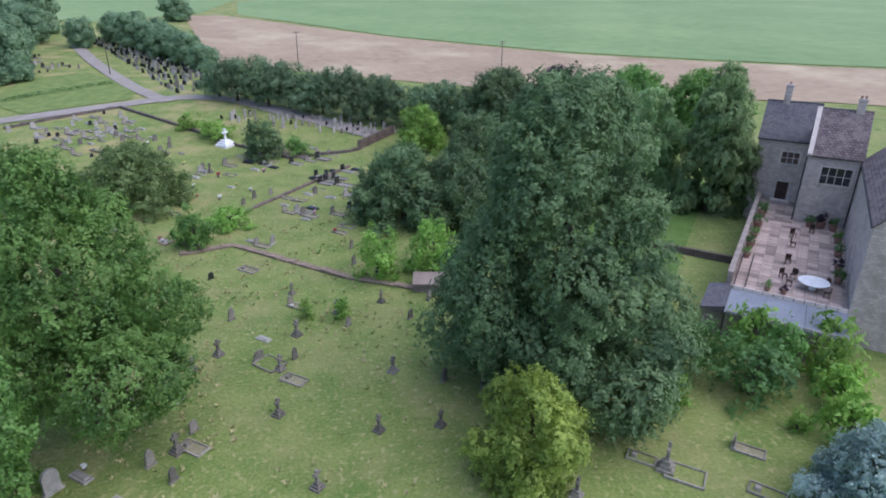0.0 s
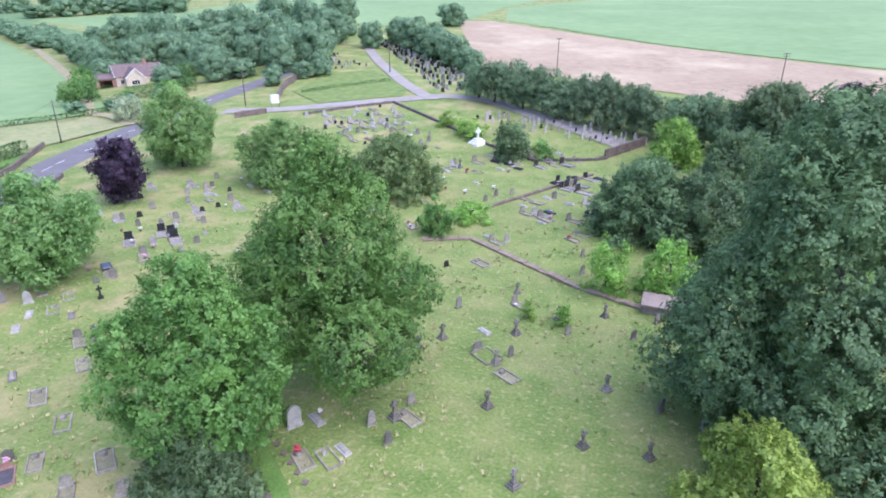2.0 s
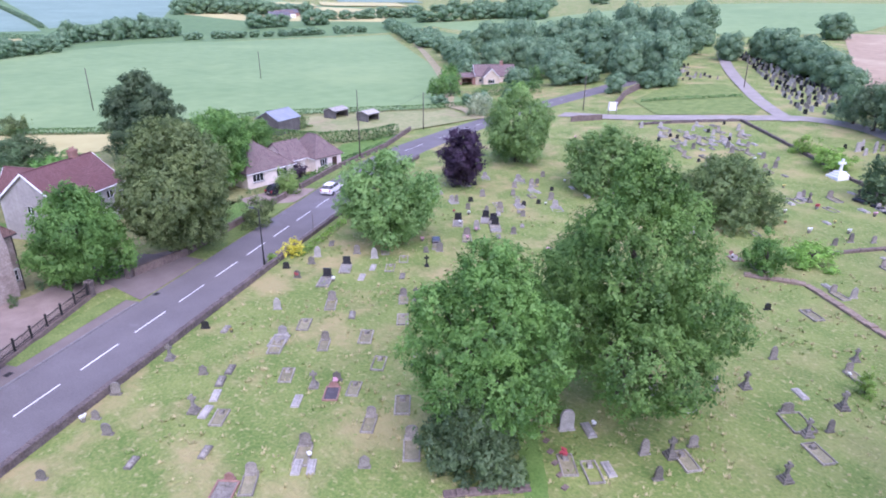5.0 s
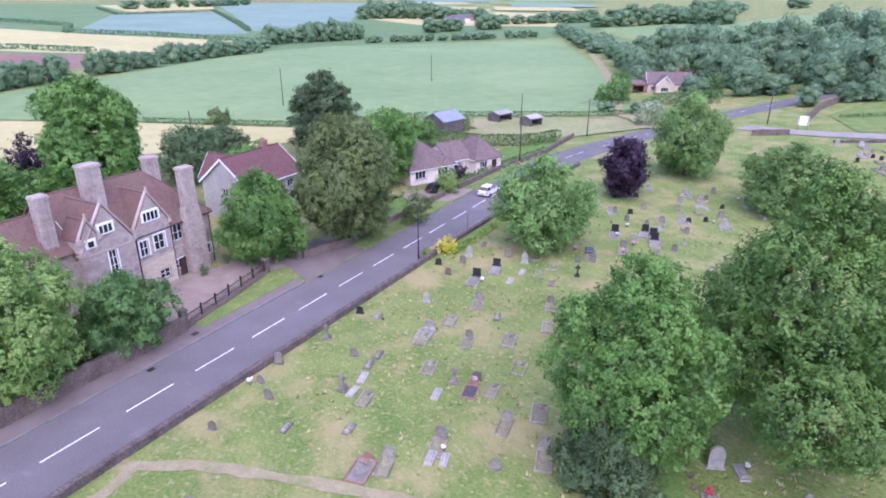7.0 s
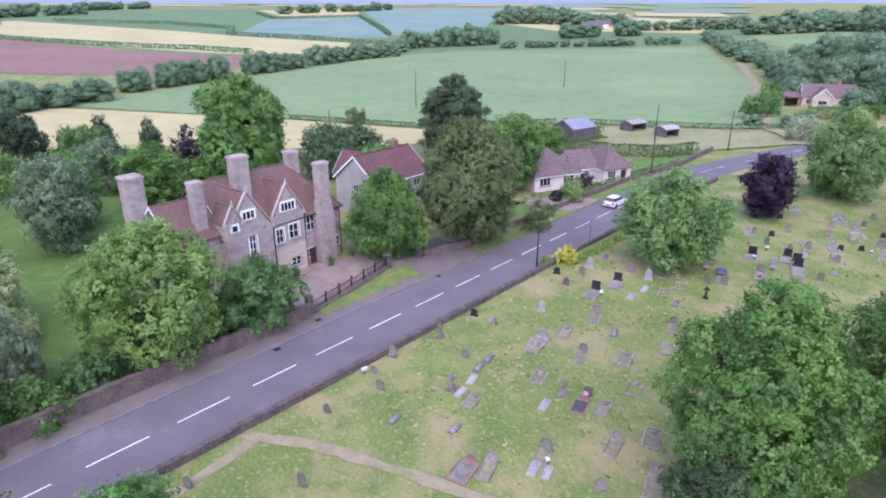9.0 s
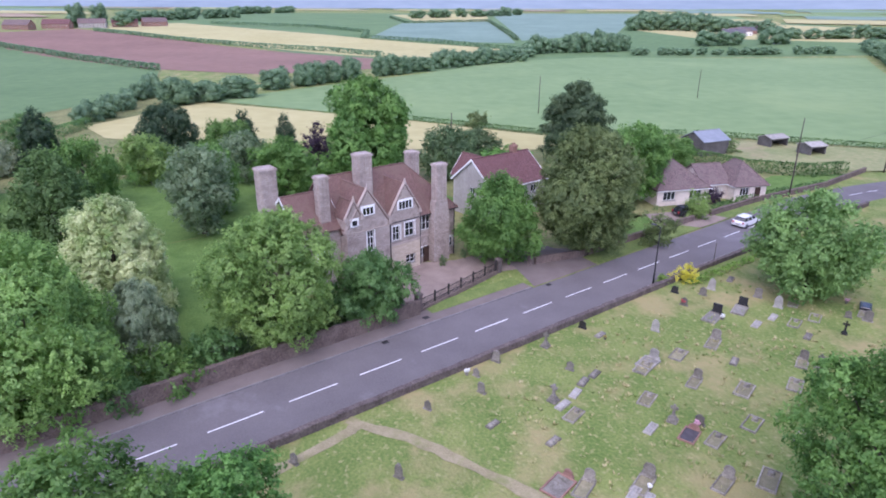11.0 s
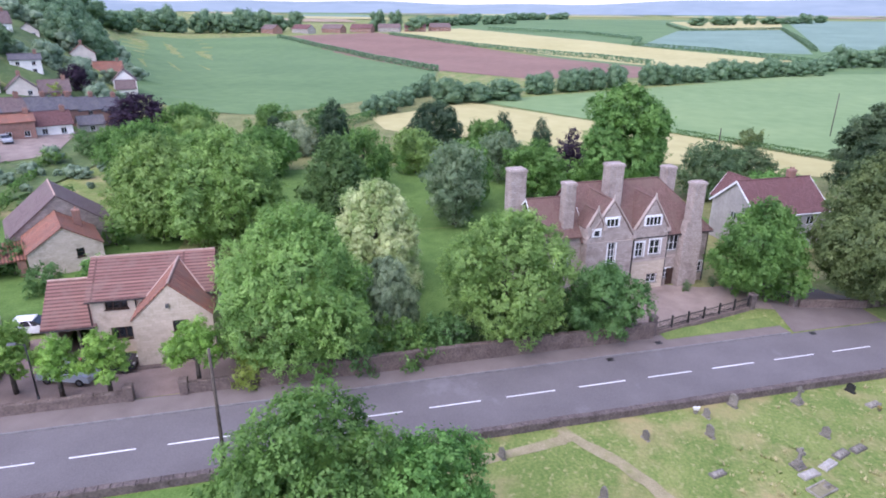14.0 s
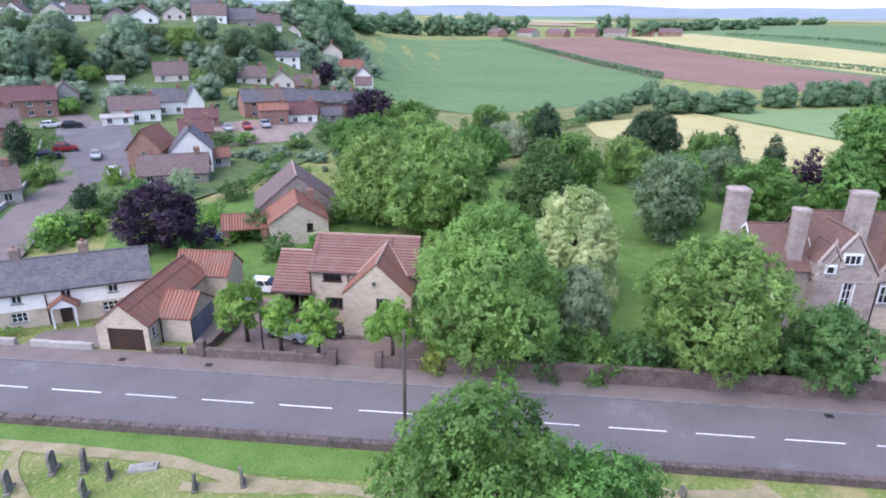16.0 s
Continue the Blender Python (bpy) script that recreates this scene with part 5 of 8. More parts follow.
for i, (x, y, w) in enumerate(HILL):
    a = radians(138 + 6 * (i % 3))
    village_house(x - w / 2 * math.cos(a), y - w / 2 * math.sin(a), 138 + 6 * (i % 3), w, 7, 2.6 if w < 9 else 3.2, 2.7 if w < 9 else 3.6, (RENDER_W, CREAM, RENDER_W, GREYSTONE)[i % 4], (PURPLETILE, SLATE, PURPLETILE)[i % 3], "pale gabled bungalow on the village hill", i % 2 == 0, None, "y" if i % 4 != 2 and w < 9 else "x")
for i in range(7):
    village_house(-640 - 22 * i, -395 + 26 * i, 60 + 10 * i, 26, 12, 5, 4.5, (BRICK, GREYREND, BRICK)[i % 3], (PURPLETILE, MAROONTILE)[i % 2], "distant brick building beyond the fields", False)
for i in range(6):
    village_house(-560 - 14 * i, 330 + 17 * i, 70 + 14 * i, 20, 11, 4, 3, (GREYREND, RENDER_W, BRICK)[i % 3], (SLATE, PURPLETILE)[i % 2], "distant farm building among trees", False)


def make_far_house():
    r = root("house", "low buff house with brown roof and white gables", "house", at(-136, 152.5, 52))
    add_block(r, I4, 13, 8, 2.8, 3.0, HOUSESTONE, PURPLETILE, barge=WHITE, holes={"front": [(1, 0.8, 2, 1.2, 3, 1), (9, 0.8, 2, 1.2, 3, 1)]})
    add_block(r, Matrix.Translation((2.0, -3.0, 0)), 5, 6, 2.8, 2.4, HOUSESTONE, PURPLETILE, ridge="y", barge=WHITE, holes={"front": [(1.4, 0.8, 2.2, 1.2, 3, 1)]})
    add_block(r, Matrix.Translation((-5.2, 0.6, 0)), 5.2, 6, 2.4, 0.9, BRICK, PURPLETILE, holes={"front": [(0.8, 0.0, 3.4, 2.0, 0, 0)]})
    add_chimney(r, I4, 9, 4, 5, 7, 0.9, 0.6, BRICK, 2)


make_far_house()


def make_shed(x, y, turn, w, d, h, rise, walls, roof, label, open_front=False):
    r = root("shed", label, "shed", at(x, y, turn))
    add_block(r, I4, w, d, h, rise, walls, roof, over=0.2, thick=0.08, holes={"front": [(0.3, 0.05, w - 0.6, h - 0.4, 0, 0)] if open_front else []})
    return r


STEEL = mat("grey_sheet_roof", (0.17, 0.19, 0.21), (0.24, 0.26, 0.29), 0.4, 0.6, 0.05)
BOARDS = mat("dark_boards", (0.07, 0.065, 0.06), (0.14, 0.13, 0.12), 0.8, 0.9, 0.2)
make_shed(-115, 67.5, 108, 7.0, 6.0, 3.0, 1.6, BOARDS, STEEL, "dark boarded barn with a grey sheet roof")
make_shed(-122, 87, 105, 5, 3.5, 1.9, 0.5, BOARDS, PALESTONE, "small field shelter with a pale roof", True)
make_shed(-113.5, 90, 100, 4, 3.5, 1.9, 0.5, BOARDS, PALESTONE, "small field shelter with a pale roof", True)
# churchyard
make_tree("lime_tree", "large dark green lime tree with a full broad crown", "broad", 13.8, 37.0, 22.4, 17.4, 0.31, 0.9, "lime", 3, lobes=110, lumpy=0.27, thick=0.6)
make_tree("ash_tree", "tall green ash tree among the graves", "spire", -17.4, 35.6, 18.2, 14.0, 0.28, 0.9, "green", 5, lobes=90, thick=0.45, lumpy=0.28, plume=1.05)
make_tree("ash_tree", "green ash tree with crown down to the grass", "lifted", -21.4, 25.8, 13.8, 9.8, 0.27, 0.9, "green", 6, lobes=60, thick=0.35, lumpy=0.32, plume=1.0)
make_tree("holly_bush", "dark green holly under the ash trees", "dome", -20.3, 23.4, 4.8, 6.4, 0.25, 1.2, "lime", 61, "bush", lobes=40)
make_tree("thorn_tree", "yellow-green rounded thorn tree on the grass", "dome", 9.6, 27.8, 7.2, 6.6, 0.22, 0.95, "yellow", 7, lobes=60, lumpy=0.26)
make_tree("maple_tree", "green tree by the churchyard wall, seen from above", "round", -18.3, -10.8, 13.2, 8.6, 0.23, 0.95, "green", 8, lobes=80)
make_tree("maple_tree", "lighter green tree beside another", "round", -20.1, -6.7, 10.6, 7.6, 0.23, 0.95, "green", 9, lobes=60)
make_tree("purple_maple", "dark purple-leaved maple in the churchyard", "round", -63.2, 68.2, 8.6, 8.2, 0.4, 1.3, "purple", 10)
plant("cherry_tree", "light green young tree near the wall", "ovoid", -52.8, 44.8, 10.8, 11.0, "fresh")
plant("cherry_tree", "light green young churchyard tree", "ovoid", -66.1, 85.5, 12.8, 11.2, "fresh")
plant("cherry_tree", "light green young churchyard tree", "ovoid", -46.5, 82, 9.4, 12.0, "fresh")
make_tree("holly_bush", "broad dark olive dome-shaped bush", "dome", -28.5, 81, 8.2, 13.8, 0.36, 0.95, "olive", 21, "bush")
plant("holly_bush", "round bright green bush", "dome", 2.0, 56.6, 5.4, 5.2, "bright", category="bush")
plant("laurel_bush", "light green rounded shrub", "dome", 7.9, 58.2, 5.2, 6.6, "bright", category="bush")
plant("laurel_bush", "bright green shrub among graves", "dome", -17.8, 66.8, 4.9, 5.0, "green", category="bush")
plant("laurel_bush", "low green rounded shrub", "dome", -15.0, 73.2, 2.4, 5.6, "bright", category="bush")
plant("yew_tree", "dark green rounded yew beside the monument", "dome", -14.8, 104.4, 6.4, 7.0, "lime")
plant("laurel_bush", "long light green clipped hedge", "dome", -24.5, 115.5, 3.4, 7.0, "bright", category="bush")
plant("laurel_bush", "long light green clipped hedge", "dome", -30.0, 120.0, 3.2, 6.0, "bright", category="bush")
plant("laurel_bush", "low green rounded shrub", "dome", -9.5, 106, 3.0, 6.0, "green", category="bush")
plant("cherry_tree", "bright green small round tree", "dome", 12.0, 106, 8.0, 8.8, "bright")
plant("thorn_tree", "dark green tree thicket", "dome", 6.0, 72.5, 9.4, 12.0, "lime")
plant("thorn_tree", "dark green tree thicket", "dome", 13.0, 70.0, 8.6, 11.0, "lime")
plant("thorn_tree", "dark green tree thicket", "dome", 18.5, 92, 9.6, 11.0, "lime")
plant("thorn_tree", "dark green tree thicket", "round", 27.5, 112, 12.6, 13.5, "lime")
plant("thorn_tree", "dark green tree thicket", "round", 38, 105, 12.0, 13.5, "lime")
plant("purple_tree", "dark purple-leaved garden tree", "round", 42, 126, 10.0, 9.0, "purple")
plant("thorn_tree", "dark green tree thicket", "round", 52, 110, 12.5, 13.0, "green")
plant("thorn_tree", "dark green tree thicket", "round", 62, 104, 12.5, 14.0, "green")
make_tree("birch_tree", "tall weeping birch with hanging light green foliage", "weep", 46.5, 72, 19, 11.5, 0.36, 0.9, "birch", 31, lobes=60)
make_tree("birch_tree", "weeping birch with hanging foliage", "weep", 40, 78, 15, 11, 0.42, 0.9, "birch", 32, lobes=50)
for i in range(15):
    plant("hawthorn_tree", "round green tree in a row along the field", "flat", -29 + 3.9 * i + (i % 3) * 0.5, 147 - 2.55 * i - (i % 2) * 1.2, 7.6 + (i * 7 % 5) * 0.6, 8.0 + (i % 3), "row", group="row of trees along the field")
for x, y, h, w in ((-84, 174, 14, 13), (-92, 168, 12, 12), (-96, 180, 13, 13), (-101, 222, 14, 17), (-110, 206, 12.5, 16), (-122, 204, 13, 16), (-132, 200, 13, 16), (-156, 226, 15, 22), (-82, 216, 10, 10), (-75, 226, 11, 11),
                   (-66, 215, 13, 13), (-58, 206, 12, 12), (-52, 197, 11, 12), (-45, 188, 10, 11), (-38, 178, 8, 10), (-72, 296, 12, 15), (-118, 215, 14, 15), (-140, 190, 12, 14), (-148, 182, 12, 14), (-128, 176, 10, 12), (-118, 170, 9, 12)):
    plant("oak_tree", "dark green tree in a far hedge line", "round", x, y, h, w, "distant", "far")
# gardens and grounds across the road
make_tree("ash_tree", "tall fresh green ash by the garden wall", "ovoid", -41.2, -24.2, 12.9, 12.6, 0.28, 0.92, "ash", 41, lobes=100, plume=1.05)
make_tree("variegated_maple", "cream and green variegated maple", "egg", -57.0, -23.7, 11.3, 11.8, 0.27, 1.2, "cream", 42, lobes=110, lumpy=0.26)
make_tree("weeping_pear", "silvery weeping pear with trailing branches", "weep", -48.2, -19.3, 6.6, 7.0, 0.22, 1.1, "pear", 43, lobes=44)
make_tree("sycamore_tree", "large green sycamore before the manor", "round", -48.8, -8.0, 11.6, 10.0, 0.28, 0.92, "ash", 44, lobes=90, plume=1.0)
make_tree("laburnum_tree", "greyish green small tree at the railings", "round", -51.6, 0.2, 7.0, 6.8, 0.3, 0.95, "hedge", 45, lobes=50)
make_tree("sycamore_tree", "green tree beside the manor gate", "ovoid", -65.4, 15.0, 10.4, 9.2, 0.34, 0.95, "green", 46, lobes=60)
make_tree("sycamore_tree", "broad olive-green sycamore by the road", "round", -66.0, 25.6, 15.2, 11.8, 0.34, 0.95, "olive", 47, lobes=90)
plant("cherry_tree", "green tree behind the sycamore", "round", -86, 40, 12.0, 10.0, "green")
plant("cherry_tree", "dense green garden tree", "round", -98, 52, 8.0, 9.0, "green")
make_tree("scots_pine", "dark pine with tiered spreading branches", "ovoid", -112, 40.0, 15.6, 13.0, 0.42, 1.0, "pine", 48, lobes=52, lumpy=0.3, plume=0.34)
make_tree("lime_tree", "tall fresh green tree behind the manor", "ovoid", -101, 0.5, 17.5, 15.0, 0.42, 1.2, "green", 49, lobes=80)
for x, y, h, w, k, c, n in (
        (-79, -21, 11.6, 8.8, "round", "grey", "whitebeam"), (-119, -58, 13.4, 8.4, "cone", "dark", "spruce_tree"), (-132, -40, 9.8, 13.0, "dome", "dark", "yew_tree"),
        (-130, -24, 10.4, 5.8, "cone", "dark", "spruce_tree"), (-122, -15, 10.6, 5.2, "cone", "dark", "spruce_tree"), (-112, -68, 9.8, 6.2, "cone", "dark", "spruce_tree"),
        (-113, -64, 7.4, 9.6, "round", "pale", "willow_tree"), (-69.5, -34, 13.2, 10.0, "ovoid", "hedge", "poplar_tree"), (-64, -46, 14.2, 14.0, "ovoid", "ash", "ash_tree"),
        (-62.5, -55, 13.0, 13.0, "round", "ash", "ash_tree")) + ((-76, -60, 11.0, 12.0, "round", "ash", "ash_tree"), (-96, -61, 8.4, 14.0, "round", "green", "cherry_tree"),
        (-92, -40, 10.0, 11.0, "round", "green", "cherry_tree"), (-112, -24, 9.2, 11.0, "round", "green", "cherry_tree"), (-106, -36, 8.0, 10.0, "round", "ash", "cherry_tree"),
        (-88, -22, 9.6, 10.0, "round", "green", "cherry_tree"), (-95, -12, 9.4, 10.0, "round", "green", "cherry_tree"), (-112, -8, 8.8, 6.0, "ovoid", "purple", "purple_tree"),
        (-82, -74, 11.0, 13.0, "round", "green", "ash_tree"), (-100, -78, 9.0, 13.0, "round", "ash", "ash_tree"), (-116, -92, 8.8, 12.0, "round", "green", "ash_tree"),
        (-116, -104, 9.8, 14.0, "round", "purple", "purple_tree"), (-38.5, -69.5, 8.2, 11.0, "round", "purple", "purple_tree"), (-104, 14, 9.0, 10.0, "round", "lime", "thorn_tree"),
        (-118, 22, 6.0, 10.0, "round", "lime", "thorn_tree"), (-92, 22, 8.0, 9.0, "round", "green", "cherry_tree"), (-120, 58, 5.8, 7.0, "round", "green", "cherry_tree"),
        (-128, -78, 8.0, 10.0, "round", "green", "ash_tree"), (-140, -70, 7.0, 10.0, "round", "hedge", "thorn_tree"), (-105, -20, 8.8, 9.0, "round", "grey", "whitebeam")):
    plant(n, {"cone": "dark green pointed conifer in the grounds", "dome": "dark spreading evergreen tree"}.get(k, "garden tree with dense foliage" if c not in ("purple", "silver", "grey", "pale") else c + "-leaved tree in the grounds"), k, x, y, h, w, c)
for x, y, h, w, c in ((-43.2, -15.8, 3.4, 6.4, "green"), (-38.4, -21.8, 3.2, 4.4, "green"), (-40.5, -18.5, 3.0, 5.0, "hedge"), (-45.5, -12.8, 3.2, 5.0, "hedge"), (-35.6, -25.7, 2.8, 3.4, "yellow"), (-68.6, 36.0, 4.8, 4.4, "olive"), (-77.9, 46.2, 3.9, 4.3, "ash"),
                      (-84.6, 52.5, 2.4, 3.0, "purple"), (-155, 28.6, 3.8, 7.0, "olive"), (-119, 75, 3.5, 5.5, "olive"), (-57, 31.2, 0.9, 1.6, "bright"), (-44.5, -55.5, 3.4, 4.0, "hedge"), (-47, -51, 3.4, 5.0, "green"), (-36.8, -55.5, 2.4, 2.6, "hedge")):
    plant("garden_shrub", "leafy green garden shrub", "dome", x, y, h, w, c, category="bush")
plant("forsythia_bush", "bright golden yellow bush by the wall", "dome", *rd(36.6, 4.9), 1.7, 3.0, "gold", category="bush")
for i, (s, n, h, w) in enumerate(((-43.0, -9.0, 5.6, 4.9), (-39.4, -7.6, 5.2, 2.6), (-36.0, -7.2, 5.4, 3.2), (-29.6, -7.0, 5.6, 4.2))):
    x, y = rd(s, n)
    r = root("pollarded_lime", "small pollarded tree with a bright round head", "tree", at(x, y, 40 * i), "pollards by the drive")
    me, cs, rs = crown_mesh("dome", h * 0.62, w, 0.22, 1.3, 90 + i, LEAF["bright"], 24)
    part("crown", me, None, r).matrix_basis = pose(0, 0, h * 0.4)
    part("trunk", Geo().tube((0, 0, -0.1), (0, 0, h * 0.5), 0.2, 0.14, 8).tube((0, 0, h * 0.4), (w * 0.25, 0, h * 0.62), 0.1, 0.05).tube((0, 0, h * 0.4), (-w * 0.25, 0.1, h * 0.62), 0.1, 0.05).tube((0, 0, h * 0.4), (0, w * 0.25, h * 0.65), 0.1, 0.05), BARK, r, smooth=True)
for i in range(9):
    plant("garden_shrub", "dark green shrub over the garden wall", "dome", *rd(-9 + 1.75 * i, -8.5 - (i % 3) * 0.5), 2.2 + (i % 4) * 0.4, 2.6 + (i % 2), "lime", category="bush")
for s_, n_, h in ((13.9, -14.8, 1.3), (18.3, -14.3, 1.2), (21.8, -14.9, 1.0)):
    plant("garden_shrub", "small dark shrub against the manor wall", "dome", *rd(s_, n_), h, 0.9, "lime", category="bush")
# shrubs and small trees in the gardens behind the cottages
for x, y, h, w, c, k in (
        (-38.5, -89.0, 5, 3.4, "dark", "ovoid"), (-33.3, -83.1, 3, 7, "hedge", "dome"), (-36.0, -82.0, 2.5, 4.4, "bright", "dome"), (-42.4, -88.4, 3.5, 6, "hedge", "dome"),
        (-48.6, -93.7, 3, 5, "green", "dome"), (-54.3, -89.9, 4.2, 5.4, "pear", "dome"), (-57.5, -81.8, 3, 6, "hedge", "dome"), (-47.3, -62.6, 4.4, 3.6, "hedge", "ovoid"),
        (-54.7, -61.1, 3.6, 4.2, "pear", "dome"), (-58.3, -59.1, 3, 4, "green", "dome"), (-42.3, -113.4, 3, 5, "green", "dome"), (-46.0, -128.0, 7, 5, "dark", "ovoid"),
        (-95.8, -99.3, 5.5, 6, "hedge", "round"), (-87.9, -100.5, 3, 6, "green", "dome"), (-78.9, -113.2, 2.5, 7, "hedge", "dome"), (-82.7, -110.5, 2.5, 6, "green", "dome"),
        (-47.9, -73.3, 2.4, 4.6, "bright", "dome"), (-67.2, -82.6, 2.2, 5, "hedge", "dome"), (-46.5, -80.6, 2.6, 4, "hedge", "dome"), (-29.8, -80.7, 2.6, 5, "green", "dome"),
        (-44.9, -64.4, 2, 4, "bright", "dome"), (-85.2, -80.2, 4, 6, "green", "dome"), (-100.6, -98.8, 5, 6, "green", "round")):
    plant("garden_tree" if h > 4 else "garden_shrub", "leafy shrub in a back garden" if c != "dark" else "dark pointed evergreen in a garden", k, x, y, h, w, c, category="bush")
plant("garden_tree", "pale green bush beside the road", "dome", -100, 114, 5, 8, "pale", category="bush")
for x, y, h, w, c in ((-127, 126, 6, 7, "green"), (-112, 128, 3.6, 6, "hedge"), (-132, 136, 8, 8, "green"), (-112, 151, 6, 8, "hedge"), (-108, 139, 4, 6, "ash"), (-126.5, 131, 6, 6, "hedge")):
    plant("garden_tree", "leafy tree beside the low house", "round", x, y, h, w, c)
# field hedges and woods
HEDGES = (
    ((-115, 151), (-95, 168), 9, 10), ((-116, 170), (-92, 198), 13, 13), ((-324, 312), (-148, 164), 9, 10), ((-118, 121), (-103, 129), 3.5, 5), ((-85, 151), (-78, 164), 5, 7),
    ((-150, 178), (-104, 206), 15, 14), ((-164, 221), (-104, 246), 16, 16), ((-152, 200), (-110, 224), 15, 15), ((-214, 238), (-206, 262), 13, 17), ((-200, 236), (-216, 282), 12, 15),
    ((-421, 185), (-403, 323), 6, 9), ((-438, 119), (-455, 185), 14, 15), ((-448, 140), (-462, 196), 15, 16), ((-362, 69), (-372, 95), 8, 10),
    ) + (
    ((-485, 261), (-482, 335), 15, 17), ((-672, 276), (-692, 382), 18, 22), ((-700, 316), (-600, 396), 16, 22), ((-437, 424), (-373, 502), 17, 22), ((-425, 481), (-326, 444), 16, 20), ((-422, 362), (-268, 260), 9, 12),
    ((-520, 372), (-500, 470), 12, 18), ((-560, 560), (-380, 620), 14, 24), ((-1005, 452), (-729, 425), 14, 22),
    ((-165, -69), (-232, -72), 7, 6), ((-205, -57), (-222, -42), 10, 13), ((-240, -35), (-272, -6), 10, 10), ((-292, 10), (-382, 92), 9, 11), ((-378, 95), (-445, 118), 8, 11), 
    ) + (
    ((-560, -474), (-700, -385), 25, 26), ((-545, -470), (-690, -380), 22, 24), ((-725, -338), (-759, -254), 24, 26), ((-480, -430), (-400, -400), 20, 26), ((-900, -300), (-1100, -200), 16, 26),
    ((-1100, 100), (-1300, 320), 16, 30), ((-1200, -300), (-1500, -150), 14, 30))
for (x0, y0), (x1, y1), h, w in HEDGES:
    k = max(2, int(math.hypot(x1 - x0, y1 - y0) / (w * 0.72)))
    rng = random.Random(int(x0))
    for i in range(k + 1):
        f = i / k
        if rng.random() < 0.14:
            continue
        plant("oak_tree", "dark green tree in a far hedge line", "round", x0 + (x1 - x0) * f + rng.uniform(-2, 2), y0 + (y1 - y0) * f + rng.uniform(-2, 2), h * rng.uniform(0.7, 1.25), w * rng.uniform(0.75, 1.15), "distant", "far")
rng = random.Random(5)
STREET = [(-22, -79), (-30, -90), (-38, -101), (-50, -109), (-57, -124), (-64, -138), (-69, -150)]


def clear_of_street(x, y):
    for (x0, y0), (x1, y1) in zip(STREET, STREET[1:]):
        f = min(1, max(0, ((x - x0) * (x1 - x0) + (y - y0) * (y1 - y0)) / ((x1 - x0) ** 2 + (y1 - y0) ** 2)))
        if math.hypot(x - x0 - f * (x1 - x0), y - y0 - f * (y1 - y0)) < (5.5 if y > -104 else 8.5):
            return False
    return True


def hides_house(x, y, wide, deep):
    """Whether a tree at this place would stand before a house of the village."""
    a, r = math.degrees(math.atan2(-x, y)) % 360, math.hypot(x, y)
    return any(abs(math.degrees(math.atan2(-q[0], q[1])) % 360 - a) < wide and -3 < math.hypot(q[0], q[1]) - r < deep for q in VILLAGE + HILL)


for i in range(1700):
    a, r = radians(rng.uniform(130, 174)), 100 + 155 * rng.random() ** 0.8
    x, y = -r * math.sin(a), r * math.cos(a)
    near = min(math.hypot(x - q[0], y - q[1]) for q in VILLAGE_SPOTS)
    if hides_house(x, y, 2.4, 17) or near < 7.5 or not clear_of_street(x, y) or a < radians(133) and r > 165:
        continue
    s = rng.uniform(0.16, 0.45) if r < 172 else 0.16 + 0.75 * rng.random() ** 3
    if rng.random() < (0.68 if r < 172 else 0.3):
        continue
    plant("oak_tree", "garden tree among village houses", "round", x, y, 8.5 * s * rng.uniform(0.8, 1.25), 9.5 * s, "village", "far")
for i in range(210):
    a, r = radians(rng.uniform(132, 175)), rng.uniform(262, 420)
    x, y = -r * math.sin(a), r * math.cos(a)
    if not hides_house(x, y, 2.2, 40):
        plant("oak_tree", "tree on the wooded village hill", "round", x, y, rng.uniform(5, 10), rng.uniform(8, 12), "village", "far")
# mostly the paler leaf colours, in place of haze over the village
for x, y, w, h, c in ((-101.6, -186.4, 11.7, 10.7, "village"), (-83.1, -189, 14.2, 9.5, "row"), (-71.8, -189.8, 13.1, 11.2, "village"), (-127.7, -169.5, 11.7, 8.2, "row"), (-142, -173.2, 9.5, 8.6, "row"), (-79.9, -182.8, 5.5, 7.7, "ash"),
                      (-82.7, -212.3, 8.4, 7.3, "row"), (-90.4, -203.8, 10.2, 8.2, "village"), (-145.2, -150.7, 8.1, 7.3, "purple"), (-114.9, -178.5, 11.7, 7.8, "ash"), (-112.2, -188.5, 10.1, 6, "row"), (-134.4, -146.9, 4.8, 3.7, "yellow"),
                      (-114.2, -159.4, 9, 7.4, "row"), (-107.1, -160.2, 6, 5.5, "ash"), (-70.5, -160.8, 6.5, 4.1, "ash"), (-93.9, -177.3, 5.5, 4.6, "row"), (-85.2, -179.1, 7.3, 4.6, "ash")):
    plant("village_tree", "purple-leaved tree among village houses" if c == "purple" else "full-grown garden tree among village houses", "round", x, y, h, w, c)
plant("village_tree", "dark pointed evergreen in a village garden", "cone", -89.8, -180.7, 6.0, 3.2, "dark")
plant("village_tree", "dark evergreen clump beside the street", "ovoid", -45.4, -126.0, 8.4, 5.2, "dark")
plant("garden_shrub", "dark clipped evergreen by the street corner", "dome", -41.3, -94.6, 3.7, 4.0, "dark", category="bush")
plant("garden_shrub", "fresh green shrub by the street corner", "dome", -31.4, -82.2, 3.6, 6.4, "bright", category="bush")
plant("garden_shrub", "fresh green shrub by the street corner", "dome", -43.1, -112.4, 4.0, 5.4, "ash", category="bush")
plant("garden_shrub", "fresh green shrub beside the square", "dome", -50.5, -103.9, 3.2, 4.4, "bright", category="bush")
